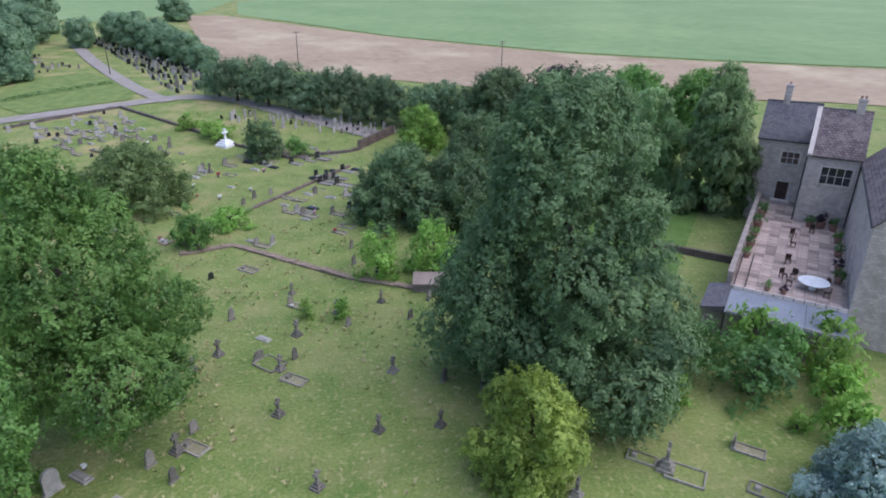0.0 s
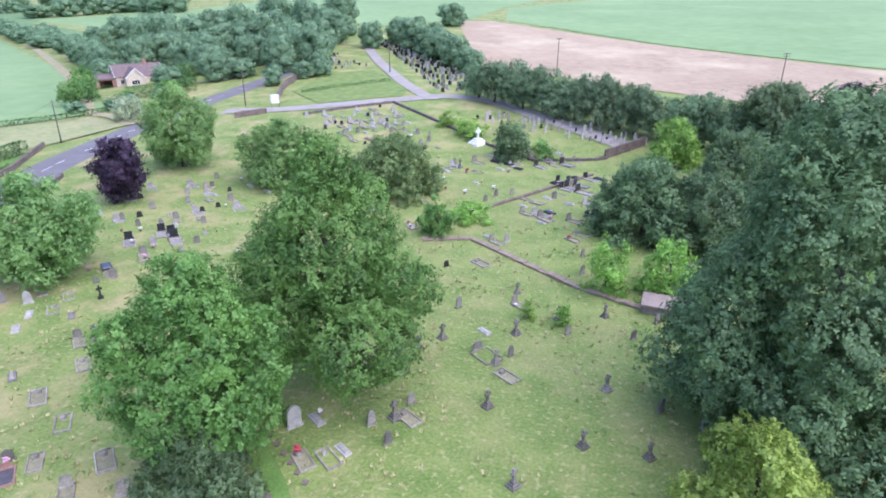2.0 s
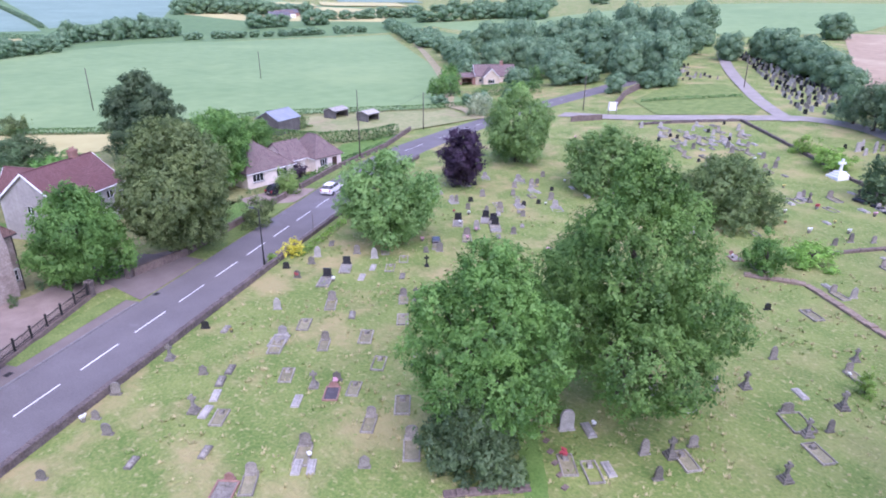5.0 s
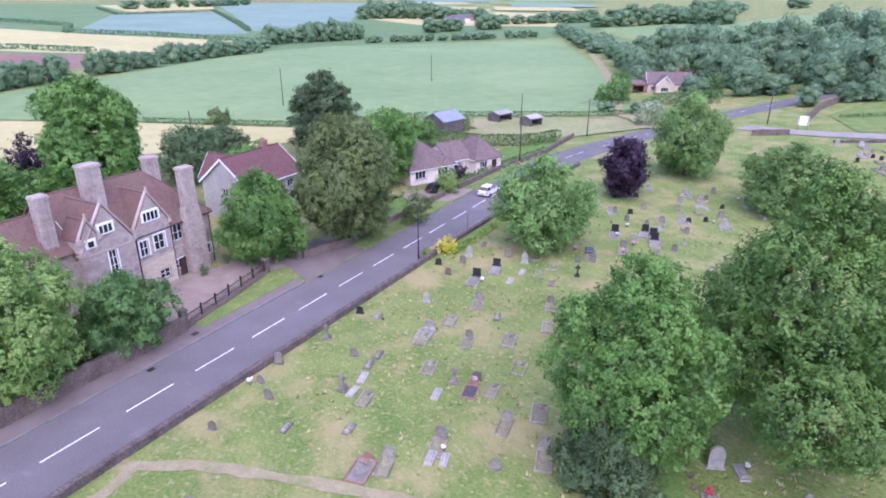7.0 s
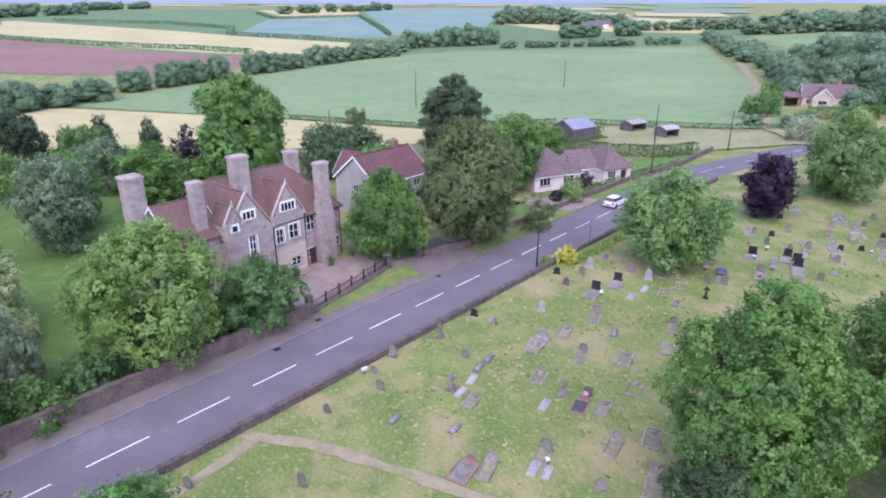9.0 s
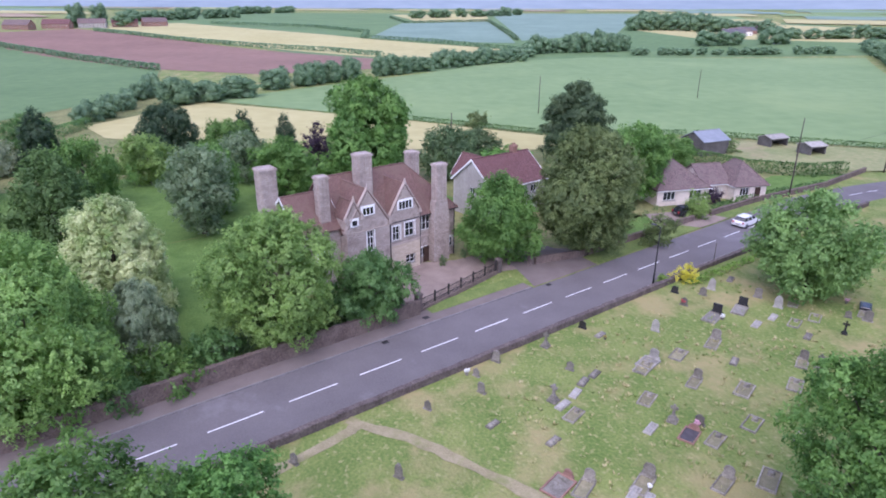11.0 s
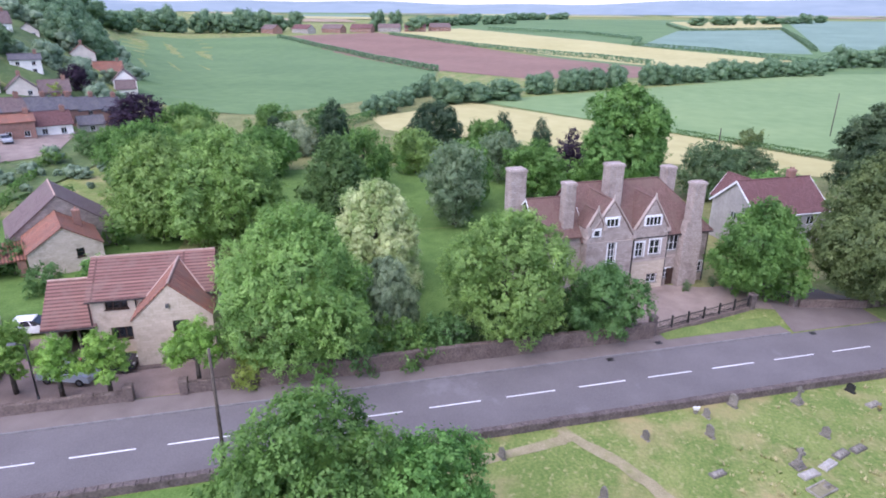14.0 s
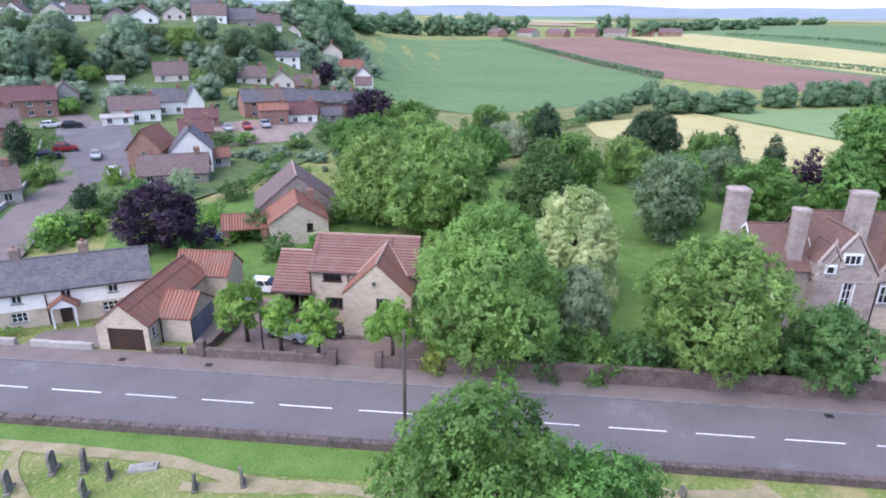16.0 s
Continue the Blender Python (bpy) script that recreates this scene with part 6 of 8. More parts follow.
plant("garden_shrub", "yellow-green shrub beside the square", "dome", -55.2, -105.1, 2.2, 3.2, "yellow", category="bush")
for i in range(26):
    plant("oak_tree", "tree in the wood by the field", "round", -196 - 3.2 * i + rng.uniform(-9, 9), -208 - 2.6 * i + rng.uniform(-9, 9), rng.uniform(11, 17), rng.uniform(12, 17), "distant", "far")
# shrubs by the raised terrace
for x, y, h, w, c in ((27.9, 33.6, 4.8, 6.5, "hedge"), (31.0, 35.5, 4.2, 5.5, "green"), (34.4, 34.2, 3.8, 5.0, "bright"), (36.5, 37.0, 3.6, 5.0, "bright"), (31.5, 39.5, 3.6, 5.0, "bright"), (33.0, 31.0, 3.4, 4.6, "bright"), (31.0, 28.0, 3.2, 4.4, "bright"), (29.5, 25.0, 3.0, 4.2, "green"), (25.0, 37.0, 4.4, 4.5, "hedge")):
    plant("garden_shrub", "dense green shrub below the terrace wall", "dome", x, y, h, w, c, category="bush")
make_tree("blue_spruce", "silvery blue spruce tree", "cone", 27.6, 22.6, 6.8, 6.4, 0.25, 1.4, "silver", 71, lobes=60)
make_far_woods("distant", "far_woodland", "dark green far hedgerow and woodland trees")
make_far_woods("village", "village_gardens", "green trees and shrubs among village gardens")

# ---- churchyard: paths, walls, graves ----
ground("path", ribbon(curve_through([rd(-40, 9), (-33.2, -5.2), (-36.4, -1.2)], 1.0), -0.45, 0.45, 0.03, 0, 0.15), DIRT, "trodden earth path along the churchyard wall", "path")
ground("path", ribbon(curve_through([(-37.0, -2.0), (-35.8, -0.2), (-33.6, 3.3), (-28.1, 9.3), (-24, 13.4), (-19.5, 18.0)], 1.0), -0.45, 0.45, 0.04, 0, 0.15), DIRT, "trodden earth path through the grass", "path")
ground("lawn", sheet([rd(-80, 4.4), rd(-26, 4.4), (-22.4, -22.0), (-18.8, -27.6), (-16.8, -33.3), (-13.2, -39.6), (-10, -46)], 0.035), LAWN, "bright mown grass strip beside the wall", "grass")
ground("path", ribbon(curve_through([(-9, -47), (-10.6, -43.6), (-13.1, -39.4), (-16.3, -33.3), (-18.2, -27.4), (-21.6, -21.5), (-25, -15)], 1.0), -0.5, 0.5, 0.05, 0, 0.1), DIRT, "narrow gravel path", "path")
ground("path", ribbon(curve_through([(-11.5, -42.6), (-9.8, -40), (-9.2, -36)], 1.0), -0.4, 0.4, 0.058, 0, 0.1), DIRT, "narrow gravel path", "path")
ground("path", ribbon(curve_through([(-27, 36), (-22.4, 31), (-18.0, 26.2), (-13, 21)], 1.0), -0.75, 0.75, 0.03, 0, 0.12), LAWN, "strip of mown green grass path", "path")
ground("lawn", sheet([(-75, 142), (-77, 165), (-66, 174), (-60, 168), (-48, 151), (-47, 144), (-52, 140), (-63, 131)], 0.1, 8), VERGE, "mown lawn in the cemetery", "grass")
ground("drive", ribbon(curve_through([(-82, 122), (-66, 126), (-47.5, 139), (-38, 146), (-25.7, 144), (-11.8, 131), (5.5, 115)], 3.0), -2.2, 2.2, 0.14), CEMDRIVE, "grey tarmac cemetery drive", "road")
ground("drive", ribbon(curve_through([(-39, 142), (-49, 155), (-59, 171), (-73, 195.5), (-90, 230)], 3.0), -1.7, 1.7, 0.16), CEMDRIVE, "grey tarmac cemetery drive", "road")
rubble_wall("cemetery_wall", [(-62, 121), (-47, 136.5), (-38, 128), (-23, 113.5), (-10.7, 104), (-0.5, 107), (1.5, 108.5)], 0.4, 0.4, DARKWALL, "low dark stone cemetery wall", 3)
rubble_wall("boundary_wall", [(1.1, 108.5), (7.9, 117)], 1.5, 0.4, BROWNWALL, "pale capped brown stone wall", 4, 0.02)
rubble_wall("kerb_wall", [(-16.5, 74), (-9.3, 85), (-0.6, 98.5)], 0.25, 0.35, BROWNWALL, "low stone edging wall in the grass", 5, 0.03)
rubble_wall("bank_wall", [(-19, 64.5), (-13.6, 66.5), (-0.9, 56.6), (5.4, 53.5), (13, 50)], 0.14, 0.7, EARTHBANK, "low brown earth and stone bank wall", 6, 0.1)
rubble_wall("gate_wall", [(-76, 117), (-71, 121.5)], 1.1, 0.5, BROWNWALL, "stone wall by the cemetery gate", 8)
rubble_wall("gate_wall", [(-75, 134), (-80, 147), (-82, 160)], 1.3, 0.5, BROWNWALL, "stone wall by the cemetery gate", 9)
rubble_wall("kerb_wall", [(-19.6, 20.0), (-16.3, 24.0)], 0.1, 0.5, BROWNWALL, "broken low stone edging in the grass", 21, 0.06)
hut = root("store_hut", "low stone hut with a flat weathered roof", "hut", at(7.4, 53.6, -8))
part("wall", Geo().box(-2.0, -1.2, 0, 2.0, 1.2, 0.9), GREYSTONE, hut, uv=True)
part("roof", Geo().box(-2.2, -1.5, 0.9, 2.2, 1.4, 1.02, taper=0.03), GRAVEL, hut)
g = Geo()
for i in range(9):
    g.box(-21.6 + 0.82 * i, 30.6 - 0.66 * i, 0, -21.3 + 0.82 * i, 31.0 - 0.66 * i, 0.12)
ground("stone_edging", g, BROWNWALL, "broken stone edging of the grass path", "edging")


def arch(w, h, flat=0.72, n=7):
    """Outline of a headstone with a rounded top."""
    pts = [(-w / 2, 0), (w / 2, 0), (w / 2, h * flat)]
    pts += [(w / 2 * math.cos(math.pi * i / n), h * flat + h * (1 - flat) * math.sin(math.pi * i / n)) for i in range(1, n)]
    return pts + [(-w / 2, h * flat)]


QUARTER = Matrix.Rotation(radians(90), 4, "Z")


def headstone_geo(w, h, t, x=0.0, shape=0):
    outline = (arch(w, h), [(-w / 2, 0), (w / 2, 0), (w / 2, h), (-w / 2, h)], [(-w / 2, 0), (w / 2, 0), (w / 2, h * 0.75), (0, h), (-w / 2, h * 0.75)], arch(w, h, 0.5))[shape]
    return Geo().prism(outline, -t / 2, t / 2, Matrix.Translation((x, 0, 0)) @ QUARTER)


def kerb_parts(r, w, l, material, infill):
    for a in ((0, -w / 2, l, -w / 2 + 0.12), (0, w / 2 - 0.12, l, w / 2), (l - 0.12, -w / 2 + 0.121, l, w / 2 - 0.121), (0, -w / 2 + 0.121, 0.12, w / 2 - 0.121)):
        part("kerb", Geo().box(a[0], a[1], -0.08, a[2], a[3], 0.16, taper=0.012), material, r)
    part("infill", Geo().box(0.121, -w / 2 + 0.121, -0.05, l - 0.121, w / 2 - 0.121, 0.07), infill, r)


def cross_geo(h, base, x=0.0):
    g = Geo()
    g.box(x - 0.42 * base, -0.42 * base, -0.1, x + 0.42 * base, 0.42 * base, 0.16 * base, taper=0.02)
    g.box(x - 0.3 * base, -0.3 * base, 0.16 * base, x + 0.3 * base, 0.3 * base, 0.36 * base, taper=0.02)
    g.box(x - 0.2 * base, -0.2 * base, 0.36 * base, x + 0.2 * base, 0.2 * base, 0.58 * base, taper=0.03)
    return g


def cross_top(h, base, x=0.0, t=0.1):
    z = 0.58 * base
    g = Geo().box(x - t, -t, z, x + t, t, z + h, taper=0.012)
    g.box(x - t * 0.9, -h * 0.3, z + h * 0.58, x + t * 0.9, -t - 0.001, z + h * 0.58 + 2 * t, taper=0.006)
    g.box(x - t * 0.9, t + 0.001, z + h * 0.58, x + t * 0.9, h * 0.3, z + h * 0.58 + 2 * t, taper=0.006)
    return g


EARTH = mat("dry_grave_earth", (0.15, 0.15, 0.08), (0.28, 0.25, 0.16), 2.0, 0.95, 0.2, 6, 0.15)
GRAVELFILL = mat("grave_gravel", (0.15, 0.145, 0.125), (0.28, 0.265, 0.23), 3.0, 0.95, 0.2)
GRAVE_KINDS = {}


def grave_kind(code, make, name, label, category="grave"):
    """The first of a kind; the rest are copies."""
    GRAVE_KINDS[code] = (make, name, label, category, [])


def set_grave(code, x, y, turn=-36.0, size=1.0, lean=0.0, label=None, group="graves of the churchyard"):
    make, name, text, category, made = GRAVE_KINDS[code]
    m = at(x, y, turn, size) @ Matrix.Rotation(radians(lean), 4, "Y") @ Matrix.Rotation(radians(lean * 0.6), 4, "X")
    if made:
        return copy_thing(made[0], m)
    r = root(name, label or text, category, m, group)
    make(r)
    made.append(r)
    return r


def mk_head(w, h, t, material, shape, base=True):
    def make(r):
        part("stone", headstone_geo(w, h, t, 0, shape), material, r)
        if base:
            part("base", Geo().box(-t / 2 - 0.1, -w / 2 - 0.1, -0.1, t / 2 + 0.1, w / 2 + 0.1, 0.12, taper=0.01), material, r)
    return make


def mk_kerb(w, l, material, infill, head=None, shape=0, headmat=None):
    def make(r):
        kerb_parts(r, w, l, material, infill)
        if head:
            part("headstone", headstone_geo(head[0], head[1], 0.14, -0.1, shape), headmat or material, r)
            part("plinth", Geo().box(-0.26, -head[0] / 2 - 0.1, -0.08, -0.002, head[0] / 2 + 0.1, 0.24, taper=0.01), headmat or material, r)
        else:
            part("tablet", Geo().box(0.35, -0.22, 0.07, 0.75, 0.22, 0.3, taper=0.05), headmat or material, r)
    return make


def mk_cross(h, base, material, kerb=None):
    def make(r):
        part("plinth", cross_geo(h, base), material, r)
        part("cross", cross_top(h, base), material, r)
        if kerb:
            kerb_parts(r, kerb[0], kerb[1], material, GRASS)
    return make


def mk_ledger(w, l, h, material):
    def make(r):
        part("slab", Geo().box(0, -w / 2, -0.05, l, w / 2, h, taper=0.03), material, r)
        part("coping", Geo().box(0.15, -w / 2 + 0.12, h, l - 0.15, w / 2 - 0.12, h + 0.1, taper=0.08), material, r)
    return make


grave_kind("h", mk_head(0.75, 1.15, 0.14, STONE, 0), "headstone", "weathered grey rounded headstone in the grass", "headstone")
grave_kind("h2", mk_head(0.7, 1.0, 0.14, STONE, 2), "headstone", "weathered grey pointed headstone in the grass", "headstone")
grave_kind("h3", mk_head(0.65, 1.3, 0.16, STONE, 3), "headstone", "tall weathered grey headstone with lichen", "headstone")
grave_kind("w", mk_head(0.85, 1.5, 0.16, PALESTONE, 3), "headstone", "pale grey upright headstone", "headstone")
grave_kind("W", mk_head(1.0, 1.7, 0.2, PALESTONE, 0), "headstone", "large pale headstone near the ash tree", "headstone")
grave_kind("b", mk_kerb(1.3, 2.3, OLDKERB, GRAVELFILL, (0.85, 1.05), 1, BLACKSTONE), "kerbed_grave", "polished black headstone on a grey kerbed grave")
grave_kind("b2", mk_head(0.75, 0.85, 0.12, BLACKSTONE, 0), "headstone", "small polished black headstone", "headstone")
grave_kind("k", mk_kerb(1.15, 2.2, OLDKERB, GRASS), "kerbed_grave", "low grey stone kerb round a grassed grave")
grave_kind("K", mk_kerb(1.1, 2.05, OLDKERB, EARTH, (0.8, 1.1), 0), "kerbed_grave", "grey kerbed grave with a headstone")
grave_kind("r", mk_kerb(1.6, 2.4, REDSTONE, OLDKERB, (0.6, 0.7), 2), "kerbed_grave", "pink granite kerbed double grave")
grave_kind("c", mk_cross(0.95, 0.95, STONE), "grave_cross", "stone cross on a stepped plinth", "cross")
grave_kind("C", mk_cross(1.35, 1.25, OLDKERB, (1.6, 2.3)), "grave_cross", "tall stone cross on a plinth with kerbs", "cross")
grave_kind("f", mk_ledger(0.6, 1.35, 0.16, STONE), "ledger_stone", "low flat grey ledger stone")
grave_kind("f2", mk_ledger(0.62, 1.45, 0.14, PALESTONE), "ledger_stone", "low pale ledger stone")
grave_kind("k2", mk_kerb(1.2, 2.3, OLDKERB, EARTH), "kerbed_grave", "pale stone kerb round a gravelled grave with a tablet")
grave_kind("kk", mk_kerb(1.8, 2.3, OLDKERB, GRASS, (0.9, 0.9), 0), "kerbed_grave", "wide double grave with stone kerbs and headstone")
grave_kind("P", mk_kerb(1.5, 2.1, PALESTONE, GRAVELFILL, (0.8, 1.0), 0, PALESTONE), "kerbed_grave", "white stone kerbed grave with a pale headstone")
SLATEFILL = mat("dark_slate_slab", (0.045, 0.04, 0.045), (0.09, 0.08, 0.085), 2.0, 0.7, 0.05)
grave_kind("D", mk_kerb(1.3, 2.0, REDSTONE, SLATEFILL, (0.7, 0.5), 0), "kerbed_grave", "pinkish stone kerb round a dark slate slab")
grave_kind("s", mk_ledger(1.1, 2.0, 0.25, BLACKSTONE), "ledger_stone", "polished black granite grave slab")
grave_kind("x", mk_cross(1.0, 0.7, BLACKSTONE), "grave_cross", "dark stone cross leaning in the grass", "cross")
GRAVES_SEEN_ONE = (
    ("b", -49.4, 33.0), ("b", -50.6, 36.4), ("f2", -47.4, 36.1), ("K", -44.7, 30.2), ("k2", -43.3, 26.4), ("P", -42.3, 23.3),
    ("K", -39.0, 25.4), ("f", -41.5, 30.2), ("k2", -37.8, 29.0), ("k2", -37.5, 20.9), ("k", -33.7, 27.1), ("D", -33.0, 21.9),
    ("c", -34.1, 20.9), ("h", -33.5, 22.6), ("k2", -32.3, 23.5), ("f", -33.9, 19.5), ("k", -48.1, 42.5), ("K", -40.6, 35.7),
    ("c", -39.1, 36.0), ("k2", -37.9, 33.2), ("k", -51.2, 42.4), ("h", -52.4, 39.2), ("f2", -48.5, 38.5), ("k", -47.3, 39.9),
    ("f", -44.6, 39.2), ("k", -31.7, 29.5), ("k", -28.5, 24.8), ("K", -28.2, 21.6), ("K", -28.9, 16.7), ("f2", -28.1, 15.7),
    ("f2", -27.5, 16.3), ("h", -24.7, 18.2), ("K", -24.5, 22.0),
)
GRAVES_SEEN_TWO = (
    ("r", -29.5, 11.7), ("K", -29.0, 12.9), ("k2", -36.2, 14.8), ("f2", -37.3, 14.3), ("f", -38.7, 15.6), ("f", -40.1, 16.7),
    ("f", -41.0, 18.0), ("c", -37.5, 13.2), ("h", -41.5, 15.8), ("b2", -48.2, 19.2), ("f", -47.1, 20.8), ("f", -33.3, 12.3),
    ("b2", -54.5, 31.3), ("h", -51.6, 30.8), ("h2", -53.6, 33.9), ("w", -54.8, 35.5), ("f", -57.4, 39.4), ("w", -46.9, 25.6),
    ("x", -44.3, 42.4), ("b", -52.0, 55.5), ("w", -48.2, 54.9), ("b", -50.2, 58.9), ("b", -48.6, 58.6), ("f2", -50.5, 61.8),
    ("K", -47.4, 52.2), ("f", -49.0, 64.4), ("f", -44.9, 55.2), ("f", -45.2, 60.3), ("b2", -49.0, 68.9), ("s", -49.6, 49.0),
    ("h", -47.2, 45.1), ("w", -50.0, 39.8), ("W", -17.9, 30.1),
)
GRAVES_SEEN_THREE = (
    ("f", -17.4, 31.5), ("k2", -16.6, 27.9), ("k", -15.2, 28.4), ("f2", -14.4, 29.1), ("h", -13.0, 31.6), ("c", -11.7, 32.6),
    ("k", -11.6, 33.4), ("h", -11.1, 34.5), ("h", -11.3, 30.1), ("w", -15.7, 37.8), ("x", -13.7, 38.2), ("w", -12.8, 37.9),
    ("c", -12.7, 41.8), ("c", -11.2, 43.7), ("h3", -11.1, 49.4), ("b2", -14.5, 58.1), ("k", -12.0, 60.4), ("c", -6.3, 53.8),
    ("K", -6.2, 51.5), ("f2", -12.4, 68.0), ("w", -9.4, 66.6), ("f2", -8.5, 46.1), ("c", -5.3, 46.0), ("h3", -5.2, 42.5),
    ("c", -6.2, 41.0), ("kk", -7.9, 42.6), ("k", -5.9, 40.1), ("c", -5.8, 35.5), ("r", -22.2, 69.2), ("h3", -30.8, 1.3),
    ("h", -39.2, 8.1), ("h", -41.5, 8.1), ("h", -43.5, 10.1),
)
GRAVES_SEEN_FOUR = (
    ("h", -37.6, 3.8), ("c", -45.4, 14.9), ("f", -35.6, 8.6), ("k2", -41.8, 22.7), ("h", -32.9, -5.3), ("h", -19.3, 40.3),
    ("c", 0.9, 33.0), ("c", 2.3, 39.7), ("c", -2.9, 28.4), ("K", -6.5, 76.1), ("k2", -2.7, 69.9), ("s", -0.1, 84.5),
    ("f2", -18.1, 89.5), ("w", -28.3, 72.8),
)
GRAVES_FAR_CORNER = (
    ("h", -54.4, 60.0), ("K", -51.5, 63.4), ("b", -51.2, 55.3), ("b", -47.4, 57.5), ("h", -51.4, 60.5), ("h", -47.2, 63.0),
    ("c", -46.4, 51.5), ("h", -47.7, 54.5), ("h", -43.9, 56.9), ("h", -55.2, 76.9), ("h", -49.1, 69.7), ("h", -56.9, 65.9),
    ("b", -44.2, 60.7), ("k", -48.1, 47.7), ("h", -46.3, 46.4), ("h", -57.8, 61.3), ("h", -54.1, 69.5),
)
GRAVES_OPEN_GRASS = (
    ("b", -14.2, 57.6), ("k", -11.4, 60.4), ("h", -10.9, 48.8), ("h", -11.1, 43.5), ("c", -12.5, 41.4), ("h", -5.7, 50.4),
    ("c", -2.0, 49.5), ("h", -1.0, 47.2), ("c", 2.0, 51.1), ("f", -7.6, 45.3), ("h", -5.3, 42.3), ("k", -8.0, 41.7),
    ("c", -6.2, 40.3), ("C", 2.8, 39.7), ("h", 4.4, 47.8), ("h", 6.0, 38.1), ("h", 8.8, 37.1), ("f", -5.7, 35.1),
    ("f", 1.0, 33.1), ("c", 5.0, 33.0), ("c", 6.0, 33.8), ("f", 5.7, 32.2), ("C", -2.6, 28.7),
)
GRAVES_NORTH = (
    ("C", -15.2, 103.0), ("C", -11.6, 106.1), ("s", -3.7, 96.5), ("s", 0.0, 84.0), ("s", -0.1, 79.4), ("b", -6.2, 76.7),
    ("k", -2.8, 69.8), ("k", -18.0, 88.4), ("k", -23.5, 78.9), ("h", -14.7, 81.0), ("h", -23.5, 99.4), ("k", -10.2, 84.0),
    ("K", -11.1, 66.5), ("h", -5.5, 84.8), ("k", -2.0, 71.8), ("h", -0.6, 64.5), ("h", -13.6, 83.5), ("s", -6.1, 78.8),
    ("k", -24.2, 97.1), ("k", -19.4, 68.0), ("h", -32.0, 113.9), ("h", -0.4, 60.0),
)
GRAVES_BY_LIME = (
    ("C", 18.1, 27.2), ("k", 16.3, 28.8), ("K", 23.5, 28.5), ("h", 18.0, 32.1), ("k", 22.3, 25.2), ("h", 21.3, 25.4),
    ("h", 8.7, 36.8), ("h", 5.9, 38.1), ("c", 11.9, 25.8), ("h", 6.5, 51.2), ("c", 1.9, 51.8),
)
GRAVES_SOUTH = (
    ("h", -11.6, -38.1), ("h", -12.8, -36.7), ("h", -13.4, -34.8), ("f", -15.7, -33.2), ("h", -15.9, -29.6), ("h", -9.2, -38.4),
    ("h", -11.6, -34.2), ("h", -17.9, -27.6), ("h", -10.7, -38.0),
)
TAKEN, SEEN = [], (GRAVES_SEEN_ONE, GRAVES_SEEN_TWO, GRAVES_SEEN_THREE, GRAVES_SEEN_FOUR)
rng = random.Random(21)
for rows in (GRAVES_SEEN_ONE, GRAVES_SEEN_TWO, GRAVES_SEEN_THREE, GRAVES_SEEN_FOUR, GRAVES_FAR_CORNER, GRAVES_OPEN_GRASS, GRAVES_NORTH, GRAVES_BY_LIME, GRAVES_SOUTH):
    for code, x, y in rows:
        if any((x - p) ** 2 + (y - q) ** 2 < (0.5 if rows in SEEN else 2.4) for p, q in TAKEN):
            continue
        TAKEN.append((x, y))
        if code == "h":
            code = rng.choice(("h", "h2", "h3", "h"))
        if code == "f":
            code = rng.choice(("f", "f", "f2"))
        if code == "k":
            code = rng.choice(("k", "k", "k2"))
        set_grave(code, x, y, (-46 if x < -22 else -38) + rng.uniform(-5, 5), rng.uniform(0.84, 1.08) * (1.3 if rows is GRAVES_SOUTH else 1.0), rng.uniform(-5, 5) if code in ("h", "h2", "h3", "x", "w") else 0)



def make_tufts(name, material, label, count, seed, tall):
    """Tufts of longer grass scattered in drifts over the churchyard."""
    rng, g = random.Random(seed), Geo()
    while count:
        a, q = radians(rng.uniform(-30, 75)), rng.uniform(20, 70) + rng.uniform(0, 25)
        cx, cy = -q * math.sin(a), q * math.cos(a)
        for i in range(rng.randrange(3, 12)):
            x, y = cx + rng.gauss(0, 1.3), cy + rng.gauss(0, 1.3)
            if (Vector((x, y)) - R0).dot(N) < 5.2:
                continue
            z, h = lie(x, y), tall * rng.uniform(0.5, 1.2)
            for k in range(6):
                b = rng.uniform(0, 6.3)
                w, lean = h * 0.35, h * rng.uniform(0.4, 1.0)
                u, s = Vector((math.cos(b), math.sin(b), 0)), Vector((-math.sin(b), math.cos(b), 0))
                o = Vector((x, y, z)) + u * 0.1
                g.poly((o - s * w, o + s * w, o + u * lean + Vector((0, 0, h))))
        count -= 1
    tagged(part(name, g, material), label, "grass", kind="stuff")


make_tufts("dry_grass_tufts", mat("dry_grass_blades", (0.26, 0.24, 0.1), (0.42, 0.38, 0.2), 0.4, 0.9, 0, 8, 0, coords="World"), "pale dry grass tufts in the churchyard", 420, 71, 0.2)
make_tufts("green_grass_tufts", mat("green_grass_blades", (0.13, 0.2, 0.05), (0.2, 0.27, 0.08), 0.4, 0.9, 0, 8, 0, coords="World"), "green grass tufts in the churchyard", 130, 72, 0.2)
fill_rng = random.Random(91)
PETALS = [mat("petals_" + n, tuple(0.8 * v for v in c), c, 6, 0.8, 0.0, 4, 0.1) for n, c in (("white", (0.8, 0.8, 0.75)), ("red", (0.4, 0.07, 0.08)), ("yellow", (0.66, 0.56, 0.2)), ("pink", (0.62, 0.36, 0.42)))]
POTS = []
